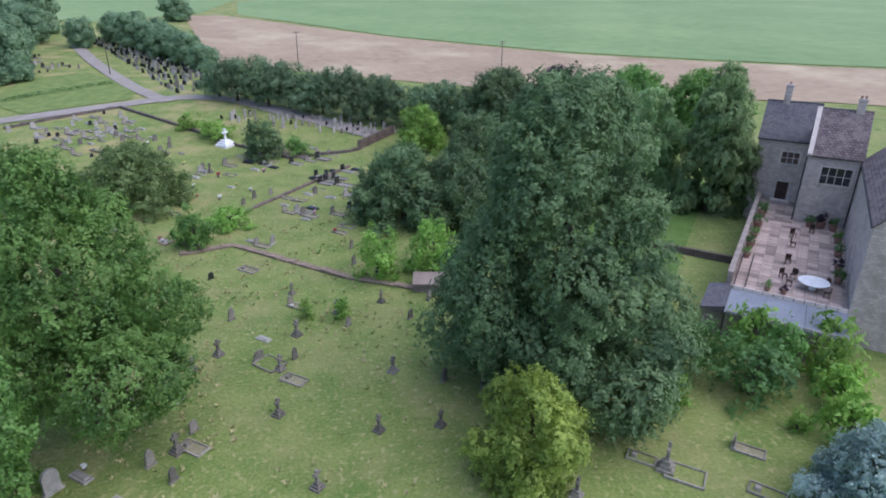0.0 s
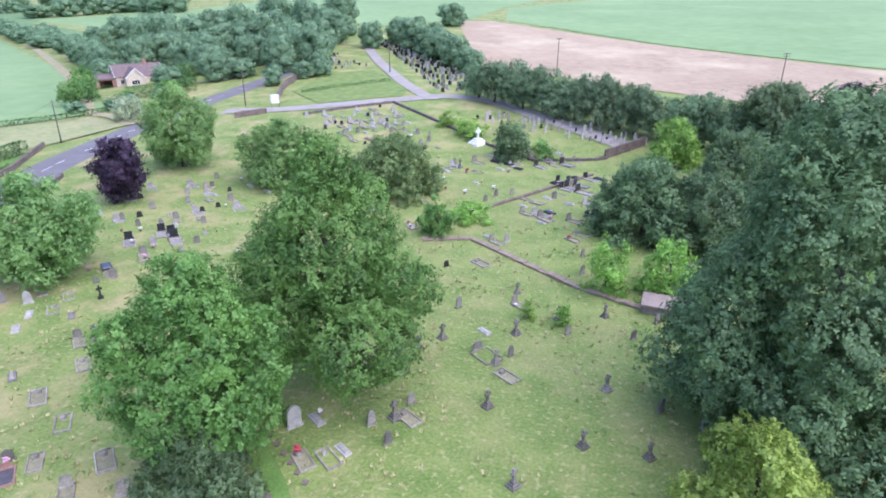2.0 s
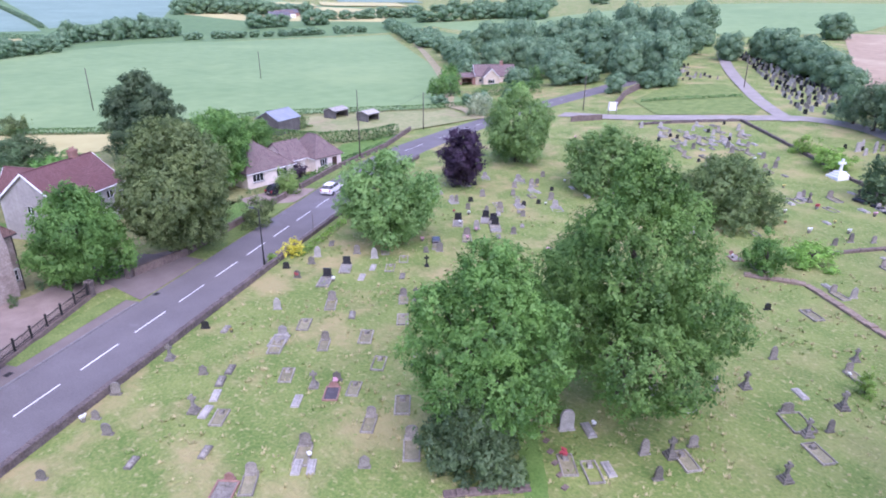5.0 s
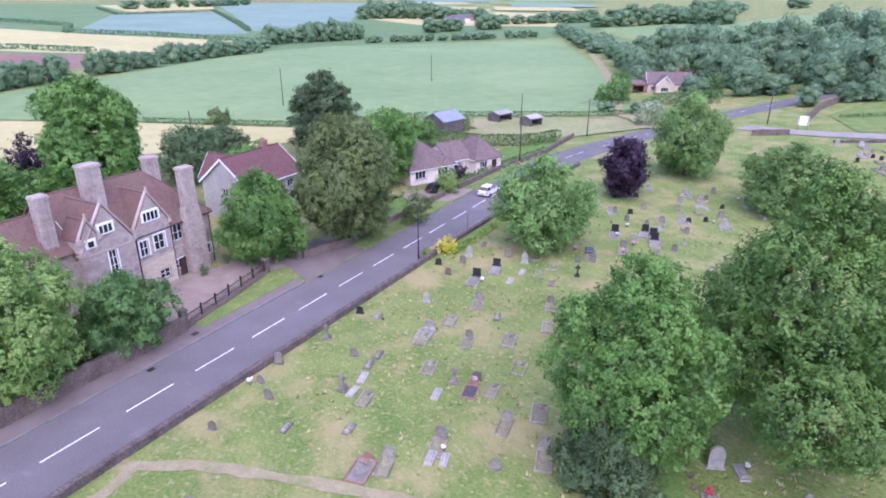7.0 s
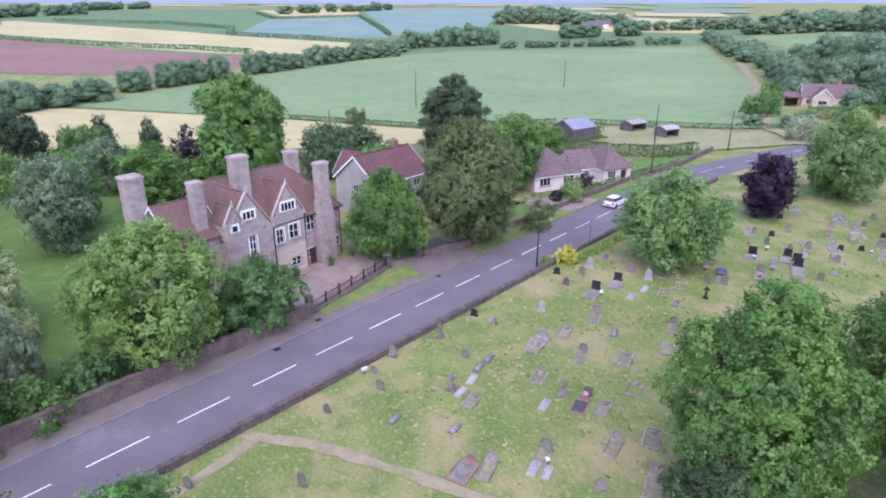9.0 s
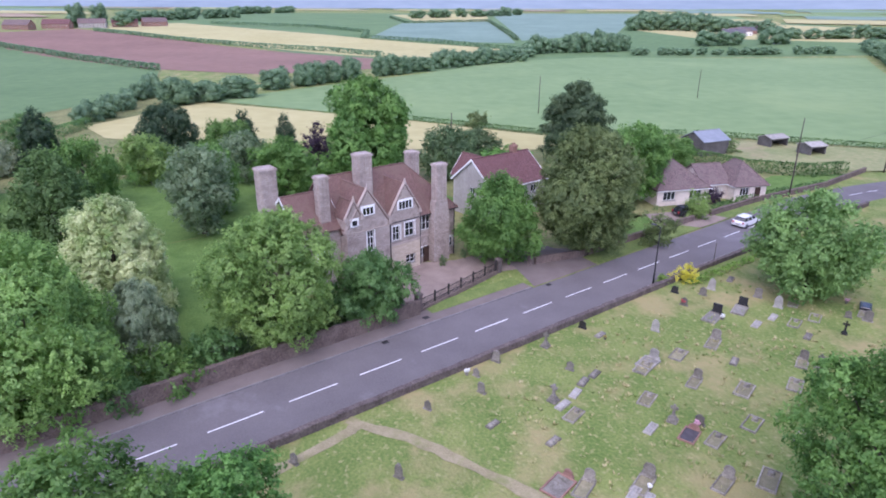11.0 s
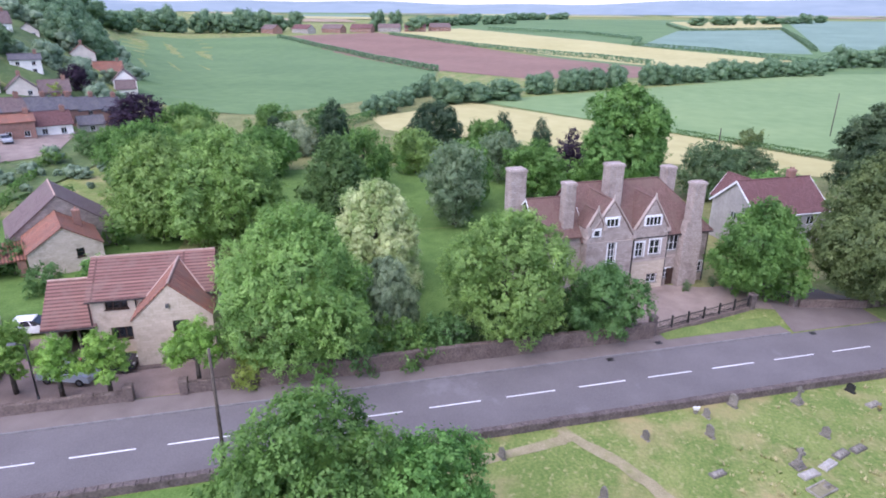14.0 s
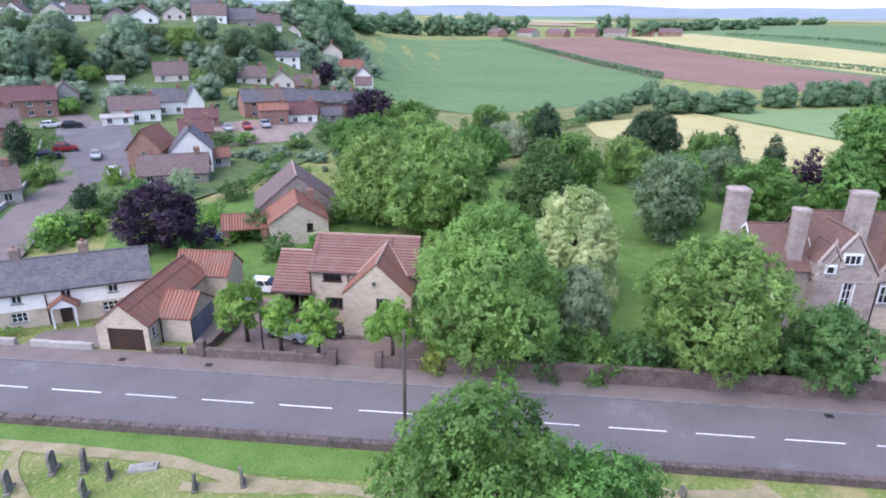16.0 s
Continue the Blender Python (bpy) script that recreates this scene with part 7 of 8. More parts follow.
for petal in PETALS:
    r = root("flower_vase", "small stone vase of cut flowers on a grave", "vase", at(-46, 20.5), "grave flowers")
    part("vase", Geo().tube((0, 0, 0), (0, 0, 0.2), 0.09, 0.13, 8), STONE, r)
    g = Geo()
    for i in range(9):
        a = i * 2.4
        q = (0.11 * math.cos(a) * (i / 9 + 0.3), 0.11 * math.sin(a) * (i / 9 + 0.3), 0.3 + 0.05 * (i % 3))
        g.tube((q[0], q[1], 0.18), q, 0.01, 0.07, 5)
    part("bouquet", g, petal, r)
    POTS.append(r)
for rows in (GRAVES_SEEN_ONE, GRAVES_SEEN_TWO, GRAVES_SEEN_THREE, GRAVES_SEEN_FOUR, GRAVES_FAR_CORNER, GRAVES_NORTH):
    for code, x, y in rows:
        if fill_rng.random() < 0.14:
            copy_thing(POTS[fill_rng.choice((0, 0, 0, 1, 2, 3, 3))], at(x + fill_rng.uniform(-0.3, 1.2), y + fill_rng.uniform(-0.9, 0.3), fill_rng.uniform(0, 360), fill_rng.uniform(0.9, 1.7), up=0.02))
for i in range(45):
    a, q = radians(fill_rng.uniform(8, 70)), fill_rng.uniform(62, 128)
    x, y = -q * math.sin(a), q * math.cos(a)
    if (Vector((x, y)) - R0).dot(N) > 9:
        copy_thing(POTS[fill_rng.choice((0, 0, 0, 1, 2, 3, 3))], at(x, y, 0, fill_rng.uniform(1.0, 2.0), up=0.02))


def fill_graves(corner, along, across, rows, per_row, codes, seed, turn=-36.0, jitter=0.5, skip=0.2):
    """Rows of graves over a parallelogram of the cemetery."""
    rng = random.Random(seed)
    c, a, b = Vector(corner), Vector(along), Vector(across)
    for i in range(rows):
        for j in range(per_row):
            if rng.random() < skip:
                continue
            p = c + b * ((i + 0.5) / rows) + a * ((j + 0.5) / per_row) + Vector((rng.uniform(-jitter, jitter), rng.uniform(-jitter, jitter)))
            set_grave(rng.choice(codes), p.x, p.y, turn + rng.uniform(-6, 6), rng.uniform(0.85, 1.15), rng.uniform(-4, 4))


MODERN = ("h", "b2", "b2", "h3", "w", "b", "w", "b2", "b2")


def far_headstones():
    """The close-set stones of the newer cemetery beyond the lawn, in three colours of stone."""
    rng = random.Random(31)
    geos = {"black": Geo(), "grey": Geo(), "pale": Geo()}
    for i in range(8):
        for j in range(40):
            c = rng.choice(("black", "black", "black", "grey", "grey", "pale"))
            if rng.random() < 0.1:
                continue
            x = -39.5 + 12.5 * (i + 0.5) / 8 - 48 * (j + 0.5) / 40 + rng.uniform(-0.5, 0.5)
            y = 150 + 7.5 * (i + 0.5) / 8 + 84 * (j + 0.5) / 40 + rng.uniform(-0.5, 0.5)
            m = at(x, y, -20 + rng.uniform(-6, 6))
            w, h = rng.uniform(0.32, 0.48), rng.uniform(0.8, 1.35)
            geos[c].prism([(-w, 0.15), (w, 0.15), (w, h * 0.8), (w * 0.6, h * 0.95), (0, h), (-w * 0.6, h * 0.95), (-w, h * 0.8)], -0.08, 0.08, m)
            geos[c].box(-w - 0.1, -0.2, -0.1, w + 0.1, 0.2, 0.15, m, taper=0.03)
    for c, g in geos.items():
        tagged(part("far_headstones", g, {"black": BLACKSTONE, "grey": STONE, "pale": PALESTONE}[c]), c + " headstones in close rows beyond the lawn", "headstones", kind="stuff")


far_headstones()
fill_graves((-79, 169), (10, 9), (-3, 11), 3, 6, MODERN, 32, -20, 0.5, 0.2)
fill_graves((-27, 127), (33, -14), (4, 7), 4, 18, ("h", "w", "b2", "w", "W", "w"), 33, -30, 0.5, 0.2)
fill_graves((-57, 118), (11, 11), (19, -22), 8, 7, ("k", "f2", "K", "f", "h", "b2"), 34, -36, 0.8, 0.2)
fill_graves((-80, 178), (-6, 22), (-10, 4), 3, 6, MODERN, 35, -20, 0.8, 0.3)
fill_graves((-14, 97), (12, 8), (-7, 9), 4, 6, ("k", "K", "s", "f2", "b"), 36, -36, 0.6, 0.25)
fill_graves((-62, 120), (14, 13), (12, -12), 5, 7, ("k", "P", "f2", "w", "P", "b2"), 41, -36, 0.9, 0.25)
fill_graves((-27, 98), (10, 8), (4, -6), 3, 6, ("P", "k", "c", "f2", "K"), 42, -36, 0.7, 0.3)
fill_graves((-10, 71), (12, 5), (-3, 15), 4, 4, ("b", "P", "k", "h", "K", "f2"), 43, -36, 1.2, 0.35)
fill_graves((-8, 93), (8, 6), (3, -5), 2, 6, ("k", "s", "b", "P"), 44, -36, 0.5, 0.25)
fill_graves((-72, 72), (18, 10), (10, -14), 4, 7, ("k", "w", "b2", "h", "P"), 45, -36, 1.0, 0.35)
fill_graves((-44, 92), (10, 12), (8, -8), 3, 4, ("k", "f2", "h", "b2"), 37, -36, 0.8, 0.3)
fill_graves((-62, 76), (8, 16), (14, -6), 4, 4, ("k", "f2", "h", "b2", "K"), 38, -36, 1.0, 0.3)


def make_statue():
    r = root("statue_monument", "white marble monument with a cross on a stepped base", "monument", at(-22, 111.5, -36))
    g = Geo()
    for i, (a, z) in enumerate(((1.3, 0.0), (1.0, 0.35), (0.7, 0.7))):
        g.box(-a, -a, z - (0.2 if i == 0 else 0), a, a, z + 0.35, taper=0.03)
    part("plinth", g, WHITE, r)
    part("cross", cross_top(2.0, 1.8, 0, 0.16), WHITE, r)


make_statue()
for x, y, h, w in ((-4.6, 49.0, 2.4, 1.4), (-1.6, 48.6, 2.6, 1.6), (-20.4, 27.4, 1.7, 1.6), (-22.5, 30.6, 1.7, 1.5), (21.5, 33.0, 2.6, 2.0), (28.6, 29.5, 1.9, 1.4), (-18.6, 30.6, 1.2, 1.4), (-37.5, 38.2, 1.6, 2.0)):
    plant("ivy_clump", "bright green ivy over a gravestone", "dome", x, y, h, w, "bright", category="ivy")


# ---- along the road ----
def make_railings():
    r = root("railings", "black iron railings with posts on a low wall", "railings", I4)
    a, b = Vector(rd(9.5, -6.2)), Vector(rd(21.5, -8.8))
    d = b - a
    length, turn = d.length, math.atan2(d.y, d.x)
    m = Matrix.Translation((a.x, a.y, 0)) @ Matrix.Rotation(turn, 4, "Z")
    part("low_wall", Geo().box(0, -0.2, -0.1, length, 0.2, 0.4, m), BROWNWALL, r)
    for z in (0.65, 1.25):
        part("rail", Geo().box(0, -0.025, z, length, 0.025, z + 0.05, m), BLACKMETAL, r)
    bar = Geo().box(-0.012, -0.012, 0.4, 0.012, 0.012, 1.4, taper=0.003).mesh("bar", BLACKMETAL)
    post = Geo().box(-0.06, -0.06, 0.38, 0.06, 0.06, 1.5).box(-0.09, -0.09, 1.5, 0.09, 0.09, 1.62, taper=0.05).mesh("post", BLACKMETAL)
    for i in range(int(length / 0.14)):
        ob = new("bar", bar)
        ob.parent, ob.matrix_basis = r, m @ Matrix.Translation((0.07 + 0.14 * i, 0, 0))
    for i in range(7):
        ob = new("post", post)
        ob.parent, ob.matrix_basis = r, m @ Matrix.Translation((length * i / 6, 0, 0))
    for s, n, h in ((9.2, -6.2, 1.9), (5.4, -6.1, 1.9), (22.0, -9.0, 1.5), (26.5, -8.4, 1.3)):
        x, y = rd(s, n)
        p = root("gate_pier", "dark stone gate pier with a cap", "pier", at(x, y, 30), "gate piers")
        part("pier", Geo().box(-0.28, -0.28, -0.1, 0.28, 0.28, h), DARKWALL, p)
        part("cap", Geo().box(-0.36, -0.36, h, 0.36, 0.36, h + 0.18, taper=0.1), DARKWALL, p)


make_railings()
gate = root("iron_gate", "black iron double gate", "gate", at(*rd(5.8, -6.1), 120))
for k in (0, 1):
    g = Geo()
    for i in range(12):
        g.box(0.02 + k * 1.55 + 0.125 * i, -0.012, 0.1, 0.045 + k * 1.55 + 0.125 * i, 0.012, 1.5)
    for z in (0.15, 1.0, 1.4):
        g.box(0.0 + k * 1.55, -0.02, z, 1.45 + k * 1.55, 0.02, z + 0.05)
    part("leaf", g, BLACKMETAL, gate)
rubble_wall("garden_wall", [rd(27, -8.2), rd(33, -6.6), rd(44, -6.4), rd(56, -6.2)], 0.8, 0.35, BROWNWALL, "low brown garden wall", 11, 0.03)
rubble_wall("garden_wall", [rd(60, -6.0), rd(72, -5.6), (-91, 76), (-100, 91)], 0.8, 0.35, BROWNWALL, "low brown garden wall", 12, 0.03)
rubble_wall("garden_wall", [rd(-47, -6.1), rd(-45.6, -6.0), rd(-34.6, -6.0)], 0.85, 0.35, BROWNWALL, "low stone wall before the drive", 13, 0.02)
rubble_wall("garden_wall", [rd(-30.4, -6.0), rd(-25, -6.0)], 1.0, 0.35, BROWNWALL, "low stone wall before the drive", 14, 0.02)
rubble_wall("garden_wall", [rd(-45.6, -6.2), rd(-44.8, -17)], 0.8, 0.3, BROWNWALL, "stone wall between two drives", 15, 0.02)
rubble_wall("garden_wall", [rd(-78, -5.9), rd(-62.5, -5.9)], 0.6, 0.35, GREYREND, "low wall before the cottage", 16, 0.02)
rubble_wall("garden_wall", [rd(-61, -5.9), rd(-55.4, -5.9)], 0.6, 0.35, GREYREND, "low wall before the cottage", 17, 0.02)
rubble_wall("garden_wall", [rd(-50, -6.0), rd(-47.6, -6.1)], 0.6, 0.35, BROWNWALL, "low wall beside the garage", 18, 0.02)
for s, h in ((-34.4, 1.3), (-30.6, 1.3), (-45.7, 1.5)):
    x, y = rd(s, -6.0)
    p = root("gate_pier", "square stone gate pier", "pier", at(x, y, 30), "gate piers")
    part("pier", Geo().box(-0.3, -0.3, -0.1, 0.3, 0.3, h), BROWNWALL, p)
    part("cap", Geo().box(-0.36, -0.36, h, 0.36, 0.36, h + 0.14, taper=0.08), BROWNWALL, p)
DRIVE = mat("block_paving", (0.175, 0.13, 0.11), (0.25, 0.19, 0.165), 0.7, 0.9, 0.1, 20, 0, coords="World")
ground("drive", sheet([rd(-45, -6.2), rd(-25.5, -6.2), rd(-26, -11.6), rd(-28.6, -12), rd(-36, -13.2), rd(-42, -18), rd(-45, -18)], 0.045), DRIVE, "brown block-paved drive", "drive")
ground("drive", sheet([rd(-47.4, -5.6), rd(-45.9, -5.6), rd(-45.4, -16), rd(-48, -16)], 0.05), PAVING, "grey concrete drive", "drive")
ground("drive", sheet([rd(-62, -5.6), rd(-55.4, -5.6), rd(-55, -11), rd(-62, -8.5)], 0.05), PAVING, "grey tarmac forecourt", "drive")
ground("drive", sheet([rd(54, -3.8), rd(61, -3.8), rd(60, -9), rd(53, -12), rd(51, -9)], 0.11), GRAVEL, "pinkish paved driveway", "drive")
ground("drive", sheet([rd(22.4, -3.75), rd(32.6, -3.75), rd(33, -7), rd(31, -20), rd(26, -20), rd(24.5, -9)], 0.06), PAVING, "tarmac drive entrance", "drive")
ground("lawn", sheet([rd(-24, -6.4), rd(4, -6.4), rd(2, -16), rd(0, -40), rd(-24, -40)], 0.1), LAWN, "garden lawn among the trees", "grass")
ground("lawn", sheet([rd(-26, -40.2), rd(0, -40.2), rd(2, -17), rd(26, -28), rd(36, -32), rd(38, -75), rd(-30, -80)], 0.1), LAWN, "shaded lawn of the manor grounds", "grass")
ground("lawn", sheet([(-62, -52), (-46, -46), (-34, -52), (-30, -70), (-40, -84), (-62, -82), (-72, -70)], 0.07), LAWN, "back garden lawns behind the cottages", "grass")
ground("lawn", sheet([rd(62, -6.4), rd(72, -6.0), (-93, 77), (-99, 88), (-99, 72), (-92, 62)], 0.08), LAWN, "garden lawn beside the bungalow", "grass")
ground("lawn", sheet([rd(34, -7), rd(53, -6.6), rd(52, -14), rd(38, -18)], 0.06), LAWN, "front garden lawn", "grass")
ground("lawn", sheet([(-44, -62), (-38, -52), (-30, -56), (-36, -68), (-42, -68)], 0.05), LAWN, "back garden lawn", "grass")


def make_hedge(line, h, w, colour, label, seed, dense=16, s=0.34):
    """A clipped hedge of small leaves along a line."""
    pts = [Vector(p) for p in line]
    r = root("hedge", label, "hedge", I4)
    rng = np.random.RandomState(seed)
    out = []
    for a, b in zip(pts, pts[1:]):
        d = b - a
        n = int(d.length * (2 * h + w) * dense)
        f, u, v = rng.rand(n), rng.rand(n), rng.rand(n)
        side = Vector((d.y, -d.x)).normalized()
        top = rng.rand(n) < w / (2 * h + w)
        off = np.where(top, (u - 0.5) * w, np.where(u < 0.5, -w / 2, w / 2)) + rng.normal(size=n) * 0.08
        zz = np.where(top, h, v * h) + rng.normal(size=n) * 0.08
        x, y = a.x + d.x * f + side.x * off, a.y + d.y * f + side.y * off
        z = np.array([lie(p, q) for p, q in zip(x[::1], y[::1])]) + np.maximum(zz, 0.05)
        out.append(np.stack([x, y, z], 1))
    p = np.concatenate(out)
    n = len(p)
    nor = rng.normal(size=(n, 3)) + np.array([0, 0, 0.6])
    nor /= np.linalg.norm(nor, axis=1)[:, None]
    t = np.cross(nor, rng.normal(size=(n, 3)))
    t /= np.linalg.norm(t, axis=1)[:, None]
    b = np.cross(nor, t)
    vv = np.stack([p - t * s * 0.5, p + b * s * 0.32, p + t * s * 0.5, p - b * s * 0.32], 1).reshape(-1, 3)
    me = bpy.data.meshes.new("foliage")
    me.from_pydata(vv.tolist(), [], np.arange(4 * n).reshape(-1, 4).tolist())
    me.materials.append(LEAF[colour])
    part("foliage", me, None, r)


make_hedge([(-116, 62), (-103, 69), (-98, 78), (-99, 86)], 2.2, 1.6, "hedge", "clipped green garden hedge", 1, 24)
make_hedge([rd(60, -7), rd(72, -6.6), (-92, 77)], 1.0, 0.7, "hedge", "clipped green hedge behind the wall", 2)
make_hedge([rd(36, 5.9), rd(52, 6.4), rd(70, 7.4)], 0.5, 0.7, "bright", "low green growth along the wall", 3)
make_hedge([(-138, 78), (-112, 121)], 1.2, 1.4, "hedge", "low dark green field hedge", 4)
make_hedge([(-166, 13), (-141, 44), (-138, 76)], 1.2, 1.6, "hedge", "low dark green field hedge", 5)
make_hedge([(-100, -62), (-130, -72), (-165, -68)], 2.2, 2.0, "hedge", "low dark green field hedge", 6)
make_hedge([rd(-78, -7.2), rd(-63, -7.2)], 0.7, 0.9, "bright", "low clipped hedge before the cottage", 7)
make_hedge([(-42.5, -71), (-36.0, -61.5)], 1.6, 0.8, "hedge", "clipped green garden hedge", 8)
make_hedge([(-50.5, -137.5), (-57.0, -134.5)], 1.6, 1.4, "green", "clipped green hedge beside the street", 9)
make_hedge([(-54.5, -146.5), (-58.5, -141.0)], 1.5, 1.4, "hedge", "clipped green hedge beside the street", 10)
make_hedge([(-79.3, -118.8), (-84.9, -112.6)], 1.6, 1.4, "green", "clipped green garden hedge", 11)
make_hedge([(-72.5, 141.3), (-55.9, 160.2)], 0.7, 0.7, "hedge", "low clipped hedge across the cemetery lawn", 13)
make_hedge([(-118.7, 135.6), (-104.9, 145.6)], 3.0, 2.2, "hedge", "tall clipped hedge before the low house", 12, 20)
for i, line in enumerate((((-572, -334), (-450, -203), (-327, -98)), ((-674, -255), (-573, -159), (-471, -20), (-425, 15)), ((-865, -186), (-782, -54), (-671, 9), (-595, 3), (-552, 63), (-475, 115)), ((-891, 62), (-959, 191), (-562, 138)), ((-1129, 54), (-910, 63)))):
    make_hedge(line, 3.0, 3.0, "distant", "low dark hedge between far fields", 40 + i, 1.2, 1.5)
for i, line in enumerate((((-45, -127), (-53, -131)), ((-47, -131), (-55, -135)), ((-44, -122), (-51, -126)), ((-62, -84), (-70, -90)), ((-66, -78), (-76, -84)), ((-72, -92), (-84, -99)), ((-46, -79), (-52, -76)))):
    make_hedge(line, 1.5, 1.0, ("hedge", "green")[i % 2], "clipped hedge between back gardens", 60 + i)


def make_pole(x, y, h, label, arms=0, name="telegraph_pole", lean=0.0, thick=0.13):
    r = root(name, label, "pole", at(x, y, 30) @ Matrix.Rotation(radians(lean), 4, "Y"))
    part("pole", Geo().tube((0, 0, -0.2), (0, 0, h), thick, thick * 0.7, 8), WOOD, r, smooth=True)
    for i in range(arms):
        z = h - 0.3 - 0.55 * i
        part("crossarm", Geo().box(-0.9, -0.06, z, 0.9, 0.06, z + 0.12), WOOD, r)
        for k in (-0.75, -0.3, 0.3, 0.75):
            part("insulator", Geo().tube((k, 0, z + 0.12), (k, 0, z + 0.28), 0.05, 0.035, 6), PALESTONE, r)
    return r


POLES = ((*rd(-27, 3.0), 8.5, 0), (-174, 50, 10.5, 0), (-203, 114, 9.5, 0), (-14, 184, 9.5, 1), (40, 165, 9.5, 2), (-112, 86, 8.0, 0), (-99, 94, 8.0, 0), (-86.5, 66.5, 7.5, 0), (-126, 18, 8, 0), (-80, 128, 8, 0), (-60, 172, 8, 0))
for x, y, h, arms in POLES:
    make_pole(x, y, h, "weathered wooden telegraph pole", arms)


def make_wire(p, q, sag):
    g = Geo()
    p, q = Vector(p), Vector(q)
    pts = [p.lerp(q, i / 12) - Vector((0, 0, sag * 4 * (i / 12) * (1 - i / 12))) for i in range(13)]
    for a, b in zip(pts, pts[1:]):
        g.tube(a, b, 0.018, 0.018, 4, False)
    tagged(part("overhead_wire", g, BLACKMETAL), "thin overhead wire between wooden poles", "wire")


make_wire((-99, 94, 7.9), (-80, 128, 9.5), 0.6)
make_wire((-80, 128, 9.4), (-60, 172, 13.5), 0.8)
make_wire((-99, 94, 7.6), (-80, 128, 9.2), 0.6)
make_wire((-86.5, 66.5, 7.4), (-99, 94, 7.8), 0.5)


def make_lamp(x, y, h, turn):
    r = root("street_lamp", "dark slender street lamp by the kerb", "street lamp", at(x, y, turn))
    part("post", Geo().tube((0, 0, 0), (0, 0, 1.2), 0.11, 0.1, 8).tube((0, 0, 1.2), (0, 0, h), 0.075, 0.05, 8), BLACKMETAL, r, smooth=True)
    part("arm", Geo().tube((0, 0, h - 0.1), (0.6, 0, h + 0.1), 0.04, 0.035, 6), BLACKMETAL, r)
    part("lantern", Geo().box(0.5, -0.12, h + 0.02, 1.1, 0.12, h + 0.16, taper=0.04), METAL, r)


make_lamp(*rd(33.2, 3.3), 6.4, 210)
make_lamp(*rd(-40.5, -6.4), 5.4, -60)
make_pole(*rd(44, 3.9), 2.4, "grey road sign post", 0, "sign_post", 0, 0.05)
sign = root("notice_board", "white notice board on two posts at the cemetery gate", "sign", at(-71.5, 126.5, 40))
part("board", Geo().box(-1.0, -0.04, 1.0, 1.0, 0.04, 2.9), WHITE, sign)
for k in (-0.9, 0.8):
    part("post", Geo().box(k, -0.14, -0.1, k + 0.1, -0.045, 2.9), WOOD, sign)
for i in range(4):
    part("text_bar", Geo().box(-0.7, 0.041, 2.5 - 0.3 * i, 0.6 - 0.1 * i, 0.046, 2.6 - 0.3 * i), BLACKMETAL, sign)
drain = Geo().box(-0.3, -0.25, 0, 0.3, 0.25, 0.01).mesh("drain_cover", BLACKMETAL)
for s, n, z in ((3.5, -3.2, 0.032), (24, -3.2, 0.032), (-44.5, -4.6, 0.132), (-52, -4.6, 0.132), (9, -4.7, 0.132)):
    ob = new("drain_cover", drain)
    ob.parent = road
    ob.matrix_basis = Matrix.Translation((*rd(s, n), z)) @ Matrix.Rotation(radians(120), 4, "Z")


# ---- cars ----
def paint(name, c):
    return mat(name, tuple(0.9 * v for v in c), c, 1.0, 0.25, 0.0, 4, 0, spec=0.6)


CARPAINT = {"white": paint("white_car_paint", (0.75, 0.75, 0.75)), "silver": paint("silver_car_paint", (0.36, 0.38, 0.4)), "blue": paint("blue_car_paint", (0.03, 0.05, 0.2)), "dark": paint("dark_car_paint", (0.02, 0.022, 0.03)), "red": paint("red_car_paint", (0.35, 0.03, 0.03))}
TYRE = mat("tyre_rubber", (0.012, 0.012, 0.012), (0.025, 0.025, 0.025), 4, 0.9, 0.0)
LENSRED = mat("red_lamp_lens", (0.3, 0.01, 0.01), (0.4, 0.02, 0.02), 2, 0.3, 0.0)


